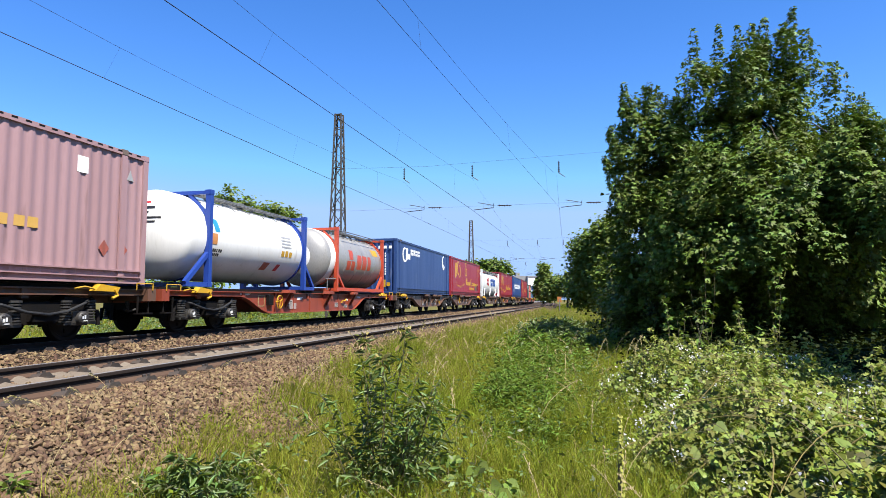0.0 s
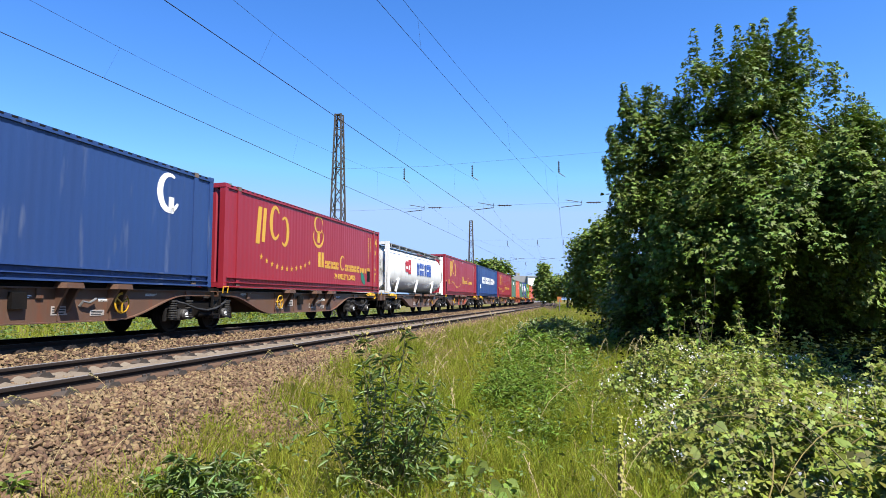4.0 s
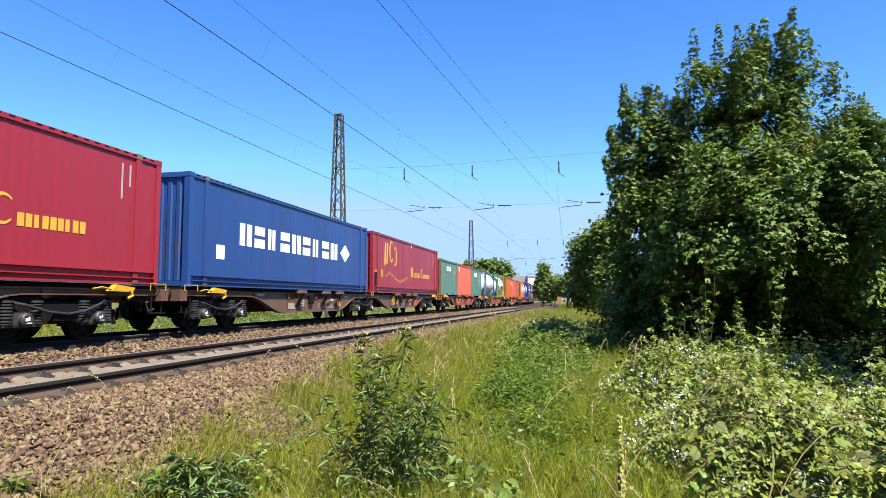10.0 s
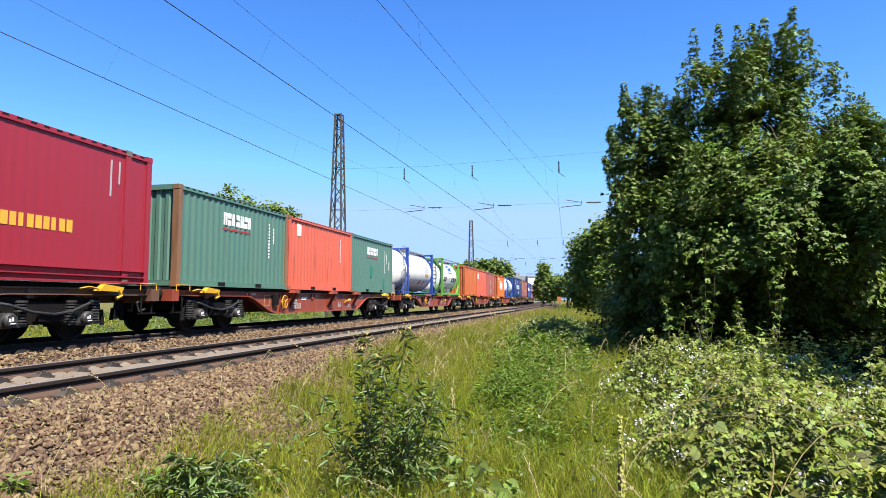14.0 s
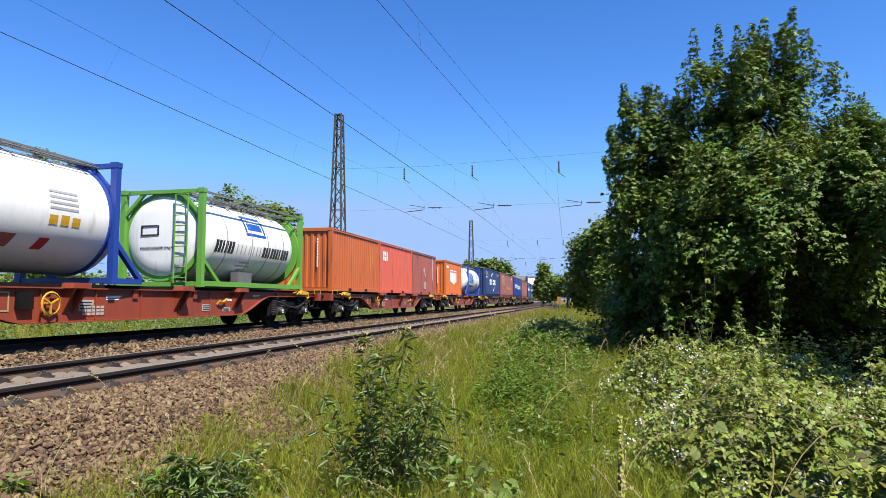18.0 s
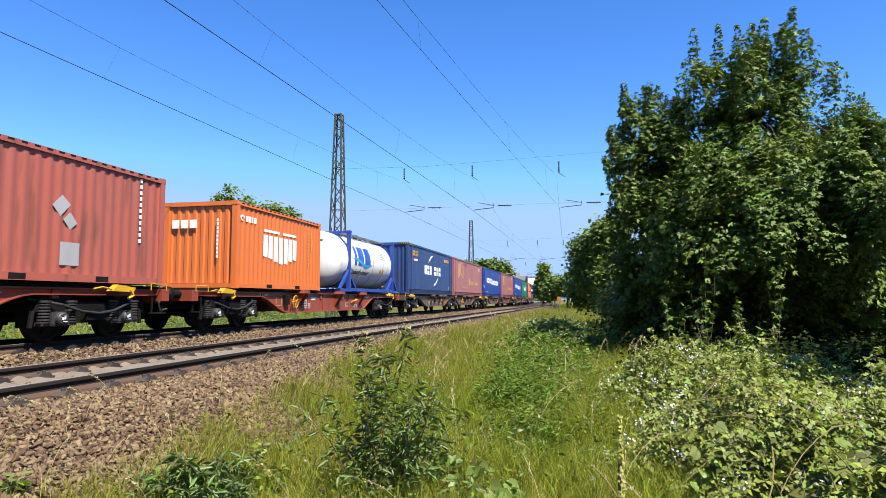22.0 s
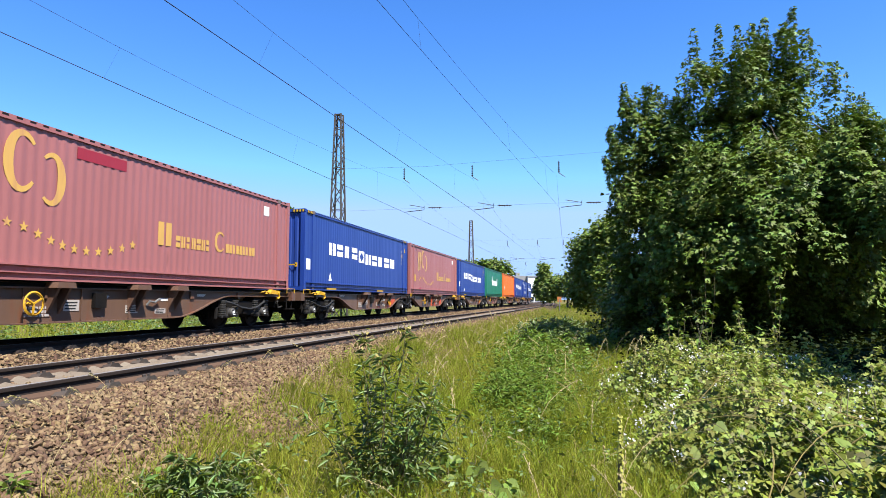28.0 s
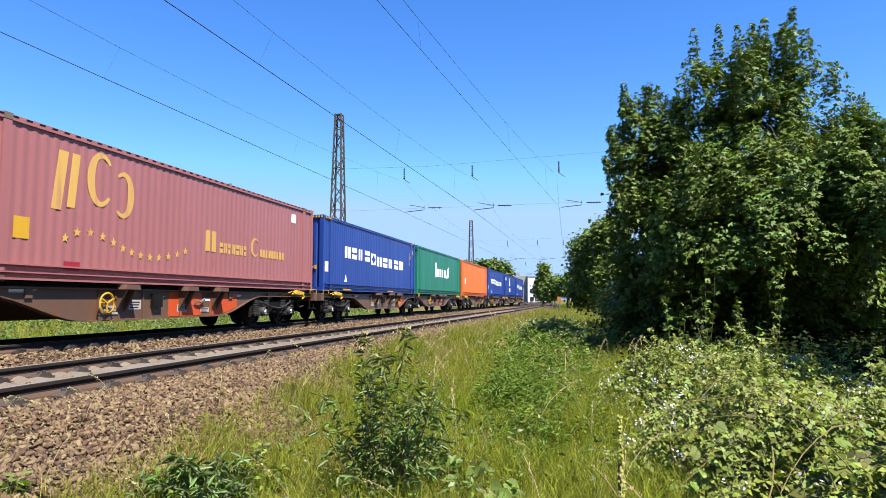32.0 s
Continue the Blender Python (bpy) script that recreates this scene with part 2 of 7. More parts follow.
HERB = mat("meadow_herb_leaf", (0.17, 0.22, 0.018), 0.65, second=(0.30, 0.27, 0.03), scale=0.8, fine=7, bump=0.0, island=0.6, leaf=0.35, spec=0.06)
YELLOW_PETAL = mat("mullein_petal", (0.62, 0.60, 0.11), 0.6, scale=9, bump=0.0, leaf=0.3)

# ---- ground ----
PROFILE = [(-400, -1.1), (-60, -0.9), (-6, -0.75), (-3.3, -0.62), (-2.0, -0.2), (-1.2, -0.18), (-1.0, -0.24), (1.0, -0.24), (1.2, -0.18), (2.6, -0.22), (3.98, -0.135), (4.16, -0.20), (4.6, -0.185), (5.7, -0.185), (6.02, -0.175), (6.33, -0.165), (6.75, -0.18), (7.1, -0.28), (7.95, -0.62), (9.2, -0.78), (11, -0.76),
           (13, -0.62), (18, -0.55), (60, -0.5), (400, -0.6)]


def ground_z(lat):
    return np.interp(lat, [p[0] for p in PROFILE], [p[1] for p in PROFILE])


def strip(name, lats, ss, zs, material, wobble=0.0, ring=0.0, seed=3):
    """A sheet along the line; ring: carried out level to that distance."""
    rng = np.random.default_rng(seed)
    lat, s = np.meshgrid(lats, ss)
    x, y, _ = along(s, lat)
    z = zs(lat) + rng.normal(0, 1, lat.shape) * wobble
    nl, ns = len(lats), len(ss)
    v = np.stack([x, y, z], -1).reshape(-1, 3)
    i = np.arange(nl * ns).reshape(ns, nl)
    f = np.stack([i[:-1, :-1], i[:-1, 1:], i[1:, 1:], i[1:, :-1]], -1).reshape(-1, 4)
    if ring:
        edge = np.concatenate([i[0, :-1], i[:-1, -1], i[-1, :0:-1], i[:0:-1, 0]])
        far = v[edge] - v.mean(0)
        far = v.mean(0) + far / np.linalg.norm(far[:, :2], axis=1, keepdims=True) * ring
        far[:, 2] = -1.2
        n, k = len(v), len(edge)
        v = np.concatenate([v, far])
        a = np.arange(k)
        b = (a + 1) % k
        f = np.concatenate([f, np.stack([edge[a], n + a, n + b, edge[b]], -1)])
    ob = new(name, quick_mesh(name, v, f, material, True))
    return ob


g_lats = np.concatenate([[-300, -150, -80, -40, -25], np.arange(-16, 20, 0.4), [25, 35, 60, 120, 260]])
g_s = np.concatenate([np.arange(-60, 0, 6), np.arange(0, 60, 0.6), np.arange(60, 420, 10)])
tagged(strip("ground", g_lats, g_s, lambda l: ground_z(l) - np.where((l > -3.4) & (l < 7.8), 0.16, 0.0), SOIL, 0.015, 4200.0),
       "rough grassy soil beside the railway line", "ground", kind="structure")
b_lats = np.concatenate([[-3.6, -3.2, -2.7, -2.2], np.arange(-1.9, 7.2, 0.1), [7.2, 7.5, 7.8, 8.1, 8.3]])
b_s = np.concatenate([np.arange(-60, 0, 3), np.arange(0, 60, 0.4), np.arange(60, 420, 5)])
tagged(strip("ballast_bed", b_lats, b_s, lambda l: ground_z(l) + 0.02 - np.where(l > 8.2, 0.1, 0), BED_GAP_SHADE, 0.012, seed=5),
       "brown crushed-stone ballast bed under two tracks, darkened for the gaps between stones", "ballast", kind="structure")

# loose stones of the bed
CUBE_V = np.array([(x, y, z) for z in (-1, 1) for y in (-1, 1) for x in (-1, 1)], float) * np.array([0.55, 0.5, 0.22])
CUBE_F = [(0, 2, 3, 1), (4, 5, 7, 6), (0, 1, 5, 4), (2, 6, 7, 3), (0, 4, 6, 2), (1, 3, 7, 5)]


def stones(name, label, areas, seed):
    rng = np.random.default_rng(seed)
    vs, fs, n = [], [], 0
    for s0, s1, l0, l1, count, size in areas:
        s, lat = rng.uniform(s0, s1, count), rng.uniform(l0, l1, count)
        x, y, _ = along(s, lat)
        at = np.stack([x, y, ground_z(lat) + 0.02 + rng.uniform(-0.012, 0.018, count)], -1)
        q = unit(rng.normal(size=(count, 3)) + np.array([0, 0, 1.7]))
        ax, ay, az = frames_for(rng, q, unit(rng.normal(size=(count, 3))))
        v, f = scatter(CUBE_V, CUBE_F, at, ax, ay, az, np.stack([size * rng.uniform(0.55, 1.15, count), size * rng.uniform(0.8, 1.9, count)], -1))
        v += rng.normal(0, size * 0.21, v.shape)
        vs.append(v)
        fs.append(f + n)
        n += len(v)
    ob = new(name, quick_mesh(name, np.concatenate(vs), np.concatenate(fs), BALLAST))
    return tagged(ob, label, "stones", kind="stuff")


stones("ballast_stones", "loose brown and grey crushed stones of the track bed",
       [(-8, 5, 6.1, 8.0, 9000, 0.05), (-8, 8, 0.9, 4.3, 6000, 0.055), (5, 16, 6.12, 8.2, 29000, 0.040), (16, 32, 6.12, 8.2, 21000, 0.045), (32, 80, 6.0, 8.15, 10000, 0.062), (8, 34, 4.2, 6.1, 7000, 0.04),
        (8, 40, 0.9, 4.3, 12000, 0.05), (40, 90, 0.9, 4.3, 5000, 0.07), (8, 50, -2.4, 0.7, 3000, 0.06)], 11)

# ---- tracks ----
RAIL = [(-0.10, 0), (0.10, 0), (0.085, 0.045), (0.014, 0.075), (0.010, 0.125), (0.035, 0.135), (0.036, 0.166), (0.030, 0.172),
        (-0.030, 0.172), (-0.036, 0.166), (-0.035, 0.135), (-0.010, 0.125), (-0.014, 0.075), (-0.085, 0.045)]


def rail(parent, lat, z):
    ss = np.concatenate([np.arange(-40, 120, 4.0), np.arange(120, 420, 8.0)])
    n, vs, fs = len(RAIL), [], []
    for s in ss:
        for o, h in RAIL:
            x, y, _ = along(s, lat + o)
            vs.append((float(x), float(y), z - 0.172 + h))
    for i in range(len(ss) - 1):
        fs += [(i * n + k, i * n + (k + 1) % n, (i + 1) * n + (k + 1) % n, (i + 1) * n + k) for k in range(n)]
    body, head = Shape(), Shape()
    foot = Shape()
    foot.v, foot.f = vs, [f for f in fs if f[0] % n in (0, 1, 2, 12, 13)]
    body.v, body.f = vs, [f for f in fs if f[0] % n not in (0, 1, 2, 7, 12, 13)]
    r = part("rail", body, SHADED_RUST, parent)
    part("rail_foot", foot, FOOT_DUST, r, "dusty brown rail foot")
    head.v, head.f = vs, [f for f in fs if f[0] % n == 7]
    part("running_surface", head, RAIL_TOP, r, "polished steel rail head")
    return r


def sleeper_shape():
    sh = Shape()
    for x0, x1, z0, z1 in ((-1.3, -0.48, -0.19, 0.0), (0.48, 1.3, -0.19, 0.0)):
        sh.add([(x0, -0.15, z0), (x1, -0.15, z0), (x1, 0.15, z0), (x0, 0.15, z0), (x0, -0.11, z1), (x1, -0.11, z1 - (0.03 if x0 < 0 else 0)),
                (x1, 0.11, z1 - (0.03 if x0 < 0 else 0)), (x0, 0.11, z1)], [(3, 2, 1, 0), (4, 5, 6, 7), (0, 1, 5, 4), (1, 2, 6, 5), (2, 3, 7, 6), (3, 0, 4, 7)])
    sh.box(-0.48, 0.48, -0.11, 0.11, -0.19, -0.045)
    return sh


def clip_shape():
    """Ribbed base plate with heavy clamps on both sides of the rail."""
    sh = Shape()
    sh.box(-0.24, 0.24, -0.13, 0.13, 0.0, 0.035)
    for sx in (-1, 1):
        x0, x1 = sorted((sx * 0.09, sx * 0.225))
        sh.add([(x0, -0.11, 0.035), (x1, -0.11, 0.035), (x1, 0.11, 0.035), (x0, 0.11, 0.035), (x0, -0.06, 0.085), (x1, -0.075, 0.062), (x1, 0.075, 0.062), (x0, 0.06, 0.085)],
               [(4, 5, 6, 7), (0, 1, 5, 4), (1, 2, 6, 5), (2, 3, 7, 6), (3, 0, 4, 7)])
        sh.tube([(sx * 0.15, -0.04, 0.06), (sx * 0.155, -0.04, 0.10)], 0.02, 6)
        sh.tube([(sx * 0.15, 0.04, 0.06), (sx * 0.155, 0.04, 0.10)], 0.02, 6)
    return sh


SLEEPER = sleeper_shape().mesh("sleeper", CONCRETE)
CLIP = clip_shape().mesh("rail_clip", CLIP_IRON)


def sleeper_at(parent, s, lat, z, clips):
    m = place(s, lat, z - 0.172) @ pose(0, 0, 0, 0, 0, 90)
    ob = part("sleeper", SLEEPER, None, parent, m=m)
    if clips:
        for o in (-0.75, 0.75):
            part("rail_clip", CLIP, None, ob, m=pose(o, 0, 0.001))


def lay_track(name, label, lat, z, s0, s1, s_end):
    tr = thing(name, label, "track", "railway tracks", kind="structure")
    for o in (-0.75, 0.75):
        rail(tr, lat + o, z)
    rest = Shape()
    for i, s in enumerate(np.arange(s0, s_end, 0.6)):
        if s < s1:
            sleeper_at(tr, s, lat, z, s < 42)
        else:
            m = place(s, lat, z - 0.172)
            rest.box(-0.12, 0.12, -1.3, 1.3, -0.1, -0.005, m)
    tagged(part("far_sleepers", rest, CONCRETE, tr), kind="stuff")
    return tr

# ---- overhead line: masts, cross spans, wires ----
def lattice_mast(name, label, s, lat, z0, height, w0=1.0, w1=0.34, steps=14):
    """A riveted square lattice mast that tapers upwards."""
    mast = thing(name, label, "mast", "overhead line masts", place(s, lat, z0))
    foot = Shape().box(-w0 * 0.75, w0 * 0.75, -w0 * 0.75, w0 * 0.75, -0.6, 0.35)
    part("footing", foot, CONCRETE, mast, "pale concrete footing")

    def corner(i, j, z):
        w = (w0 + (w1 - w0) * z / height) / 2
        return (i * w, j * w, z)
    for i in (-1, 1):
        for j in (-1, 1):
            part("corner_leg", Shape().bar(corner(i, j, 0.3), corner(i, j, height), 0.085), MAST_STEEL, mast)
    zs = [0.35 + (height - 0.4) * (k / steps) ** 0.92 for k in range(steps + 1)]
    faces = (((-1, -1), (1, -1)), ((1, -1), (1, 1)), ((1, 1), (-1, 1)), ((-1, 1), (-1, -1)))
    for a, b in faces:
        for k in range(steps):
            z1, z2 = zs[k], zs[k + 1]
            p, q = (a, b) if k % 2 else (b, a)
            part("lacing_bar", Shape().bar(corner(*p, z1), corner(*q, z2), 0.045), MAST_STEEL, mast)
            if k % 3 == 0:
                part("cross_bar", Shape().bar(corner(*a, z2), corner(*b, z2), 0.04), MAST_STEEL, mast)
    part("cap", Shape().box(-w1 / 2, w1 / 2, -w1 / 2, w1 / 2, height - 0.06, height), MAST_STEEL, mast)
    return mast


def insulator(a, b, sheds=5, r=0.075):
    a, b = Vector(a), Vector(b)
    sh = Shape().tube([a, b], 0.025, 6)
    for k in range(sheds):
        p = a.lerp(b, (k + 0.7) / (sheds + 0.4))
        d = (b - a).normalized() * 0.03
        sh.tube([p - d, p, p + d], [0.03, r, 0.03], 8)
    return sh


def spot(s, lat, z):
    x, y, _ = along(s, lat)
    return Vector((float(x), float(y), z))


SPAN_1, SPAN_2, SPAN_0 = 41.4, 90.0, -16.0
Z_TOP, Z_LOW, Z_MESS = 8.8, 6.2, 7.95
# lateral places of each wire at the spans: (s, contact, carrier)
RUNS = (((-16.0, -0.6, 0.5), (41.4, 0.63, 0.55), (90.0, 1.2, 1.33), (140.0, 0.2, 0.0), (190.0, 0.3, 0.0)),
        ((-16.0, 3.25, 4.05), (41.4, 4.8, 4.8), (90.0, 5.2, 5.1), (140.0, 4.9, 5.1), (190.0, 5.2, 5.1)),
        ((-16.0, 5.2, 5.2), (41.4, 9.83, 9.7), (90.0, 8.6, 8.6), (140.0, 8.8, 8.8), (190.0, 9.0, 9.0)))


def cross_span(s, left, right):
    sp = thing("cross_span", "thin cross wires with insulators and steady arms spanning the tracks", "overhead wires", "overhead line spans")
    part("upper_wire", Shape().tube([spot(s, left, Z_TOP + 0.1), spot(s, 2, Z_TOP), spot(s, right, Z_TOP + 0.4)], 0.005, 5), WIRE, sp)
    part("lower_wire", Shape().tube([spot(s, left, Z_LOW + 0.05), spot(s, right, Z_LOW + 0.15)], 0.004, 5), WIRE, sp)
    for lat in [float(np.interp(s, [k[0] for k in r], [k[1] for k in r])) for r in RUNS]:
        part("suspension_insulator", insulator(spot(s, lat, Z_TOP - 0.05), spot(s, lat, Z_MESS + 0.1)), INSULATOR, sp)
        part("dropper_clamp", Shape().tube([spot(s, lat, Z_MESS + 0.12), spot(s, lat + 0.35, Z_MESS - 0.12)], 0.02, 5), WIRE, sp)
        arm = Shape().tube([spot(s, lat + 0.1, Z_LOW - 0.12), spot(s, lat + 1.25, Z_LOW - 0.02), spot(s, lat + 1.25, Z_LOW + 0.22)], 0.022, 6)
        arm.tube([spot(s, lat + 0.35, Z_LOW + 0.3), spot(s, lat + 1.25, Z_LOW + 0.12)], 0.018, 5)
        part("steady_arm", arm, WIRE, sp)
        part("arm_insulator", insulator(spot(s, lat + 1.5, Z_LOW + 0.1), spot(s, lat + 2.3, Z_LOW + 0.08), 5, 0.06), INSULATOR, sp)
    return sp


def catenary(run):
    w = thing("catenary", "contact wire and sagging carrier cable above the track", "overhead wires", "overhead line wires")
    con, mess, drop = [], [], []
    for (a, c0, m0), (b, c1, m1) in zip(run, run[1:]):
        for k in range(12):
            u = k / 12
            s = a + (b - a) * u
            zm = Z_MESS - 1.2 * 4 * u * (1 - u)
            con.append(spot(s, c0 + (c1 - c0) * u, Z_LOW - 0.12))
            mess.append(spot(s, m0 + (m1 - m0) * u, zm))
            if k % 2:
                drop.append((con[-1], mess[-1]))
    part("contact_wire", Shape().tube(con, 0.009 if run[0][1] < 4 else 0.005, 5), WIRE, w)
    part("carrier_cable", Shape().tube(mess, 0.004, 5), WIRE, w)
    for a, b in drop:
        part("dropper", Shape().tube([a, b], 0.002, 4), WIRE, w)


lattice_mast("lattice_mast", "tall dark steel lattice mast behind the train", SPAN_1, -3.6, -0.7, 13.05, 1.0, 0.38)
lattice_mast("lattice_mast", "tall steel lattice mast further along the line", SPAN_2, -3.75, -0.7, 12.3, 0.95, 0.36)
lattice_mast("lattice_mast", "dark steel lattice mast half hidden in the tree", SPAN_1, 13.3, -0.6, 9.8, 0.5, 0.3)
lattice_mast("lattice_mast", "steel lattice mast behind the far hedge", SPAN_2, 15.5, -0.6, 10.0, 0.6, 0.34)
lattice_mast("lattice_mast", "distant steel lattice mast beside the bend", 140.0, -5.0, -0.75, 10.5, 0.8, 0.3, 8)
cross_span(SPAN_1, -3.6, 13.3)
cross_span(SPAN_2, -3.75, 15.5)
cross_span(140.0, -5.0, 12.0)
for run in RUNS:
    catenary(run)

# ---- plants ----
LEAF_V = [(0, 0, 0), (0.24, 0.4, 0.06), (0, 1, -0.1), (-0.24, 0.4, 0.06)]
LEAF_F = [(0, 1, 2, 3)]
MAPLE_V = [(0, 0, 0), (0.55, 0.2, 0.03), (0.42, 0.62, -0.03), (0, 1.05, -0.08), (-0.42, 0.62, -0.03), (-0.55, 0.2, 0.03)]
MAPLE_F = [(0, 1, 2, 3), (0, 3, 4, 5)]
LOBED_V = [(0, 0, 0), (0.22, 0.5, 0.05), (0, 1.05, -0.08), (-0.22, 0.5, 0.05), (0.42, 0.02, 0.02), (0.78, 0.52, -0.06), (0.2, 0.42, 0.03), (-0.42, 0.02, 0.02), (-0.78, 0.52, -0.06), (-0.2, 0.42, 0.03)]
LOBED_F = [(0, 1, 2, 3), (0, 4, 5, 6), (0, 9, 8, 7)]
def ovate(turn, reach):
    """One broad leaflet from the stalk outwards."""
    c, d = math.cos(turn), math.sin(turn)
    return [(c * x + d * y, -d * x + c * y, z) for x, y, z in ((0, 0.06, 0), (0.34 * reach, 0.45 * reach, 0.07), (0, 1.05 * reach, -0.12), (-0.34 * reach, 0.45 * reach, 0.07))]


TRI_V = ovate(0, 1.0) + ovate(1.45, 0.85) + ovate(-1.45, 0.85)
TRI_F = [(0, 1, 2, 3), (4, 5, 6, 7), (8, 9, 10, 11)]
LANCE_V = [(0, 0, 0), (0.13, 0.32, 0.06), (0.09, 0.7, 0.0), (0, 1.0, -0.18), (-0.09, 0.7, 0.0), (-0.13, 0.32, 0.06)]
LANCE_F = [(0, 1, 2, 3), (0, 3, 4, 5)]
BROAD_V = [(0, 0, 0), (0.42, 0.05, 0.05), (0.5, 0.45, 0.08), (0.2, 0.9, 0.0), (0, 1.1, -0.15), (-0.2, 0.9, 0.0), (-0.5, 0.45, 0.08), (-0.42, 0.05, 0.05)]
BROAD_F = [(0, 1, 2, 3), (0, 3, 4, 5), (0, 5, 6, 7)]
BLADE_V = [(-0.5, 0, 0), (0.5, 0, 0), (0.35, 0.55, 0.10), (-0.35, 0.55, 0.10), (0.03, 1, 0.42), (-0.03, 1, 0.42)]
BLADE_F = [(0, 1, 2, 3), (3, 2, 4, 5)]


def in_blob(rng, n, c, r, shell=0.55):
    d = unit(rng.normal(size=(n, 3)))
    k = rng.uniform(shell ** 3, 1, n) ** (1 / 3)
    return np.array(c) + d * k[:, None] * np.array(r), d


def foliage(rng, blobs, clumps, per, spread, size, up=0.9, droop=0.25, tv=MAPLE_V, tf=MAPLE_F, shell=0.5, boughs=0, bough=0.4, tall=0.55):
    """Leaves in clumps at twig ends through a set of blobs, or in fans on boughs; an uneven outline with gaps."""
    w = np.array([np.prod(b[1]) ** 0.7 for b in blobs])
    pick = rng.choice(len(blobs), clumps, p=w / w.sum())
    ps, ns = [], []
    for i, (c, r) in enumerate(blobs):
        n = int((pick == i).sum())
        if n:
            p, d = in_blob(rng, n, c, r, shell)
            ps.append(p)
            ns.append(d)
    P, D = np.concatenate(ps), np.concatenate(ns)
    P = P + rng.normal(0, spread * 0.4, P.shape)
    if boughs:
        # drooping fans of leaves at the boughs' ends, in tiers, with dark gaps between
        k = rng.choice(len(P), boughs, replace=False)
        n = clumps * per // boughs
        reach = bough * rng.uniform(0.55, 1.5, boughs)
        tilt = rng.normal(0, 0.35, (boughs, 2)) - 0.45 * D[k, :2]
        r, a = np.sqrt(rng.uniform(0.02, 1, (boughs, n))), rng.uniform(0, 2 * math.pi, (boughs, n))
        dx, dy = r * np.cos(a) * reach[:, None], r * np.sin(a) * reach[:, None]
        tier = rng.integers(0, 3, (boughs, n)) * rng.uniform(0.35, 0.75, (boughs, 1)) * reach[:, None]
        dz = -0.35 * r ** 2 * reach[:, None] + dx * tilt[:, :1] + dy * tilt[:, 1:] - tier + rng.normal(0, 0.05, r.shape)
        at = (P[k][:, None] + np.stack([dx, dy, dz], -1)).reshape(-1, 3)
        away = np.stack([np.cos(a), np.sin(a), 0 * a], -1).reshape(-1, 3)
        nrm = unit(away * 0.35 + np.repeat(D[k], n, 0) * 0.42 + np.array([0, 0, 0.9]) + rng.normal(0, 0.42, at.shape))
        tip = unit(away + rng.normal(0, 0.5, at.shape) - np.array([0, 0, droop]))
        ax, ay, az = frames_for(rng, nrm, tip)
        return scatter(tv, tf, at, ax, ay, az, size * rng.uniform(0.6, 1.25, len(at))), P
    at = np.repeat(P, per, 0) + rng.normal(0, spread, (len(P) * per, 3)) * np.array([1, 1, tall])
    d = np.repeat(D, per, 0)
    nrm = unit(d * 0.5 + np.array([0, 0, up]) + rng.normal(0, 0.45, d.shape))
    tip = unit(d + rng.normal(0, 0.6, d.shape) - np.array([0, 0, droop]))
    ax, ay, az = frames_for(rng, nrm, tip)
    return scatter(tv, tf, at, ax, ay, az, size * rng.uniform(0.6, 1.25, len(at))), P


def px(u, v, dist):
    """A place at depth dist (along +y) seen in the direction of the picture point u, v; used to lay out the planting."""
    a, b, c, s = (u - 784) / 1126, (441 - v) / 1126, math.cos(radians(4.547)), math.sin(radians(4.547))
    k = dist / (c - b * s)
    return (a * k, dist, 0.836 + (s + b * c) * k)


def limbs(trunk_pts, r0, targets, rng):
    """A tapered trunk that forks towards the crown's clumps."""
    sh = Shape()
    n = len(trunk_pts)
    sh.tube(trunk_pts, [r0 * (1 - 0.75 * i / (n - 1)) for i in range(n)], 10)
    pts = [Vector(p) for p in trunk_pts]
    for t in targets:
        t = Vector([float(c) for c in t])
        k = int(rng.integers(max(1, n // 4), n))
        a = pts[k]
        mid = a.lerp(t, 0.5) + Vector((0, 0, 0.12 * (t - a).length)) + Vector([float(c) for c in rng.normal(0, 0.08, 3)])
        r = r0 * (1 - 0.75 * k / (n - 1)) * 0.45
        sh.tube([a, mid, t], [r, r * 0.55, r * 0.15], 6)
    return sh


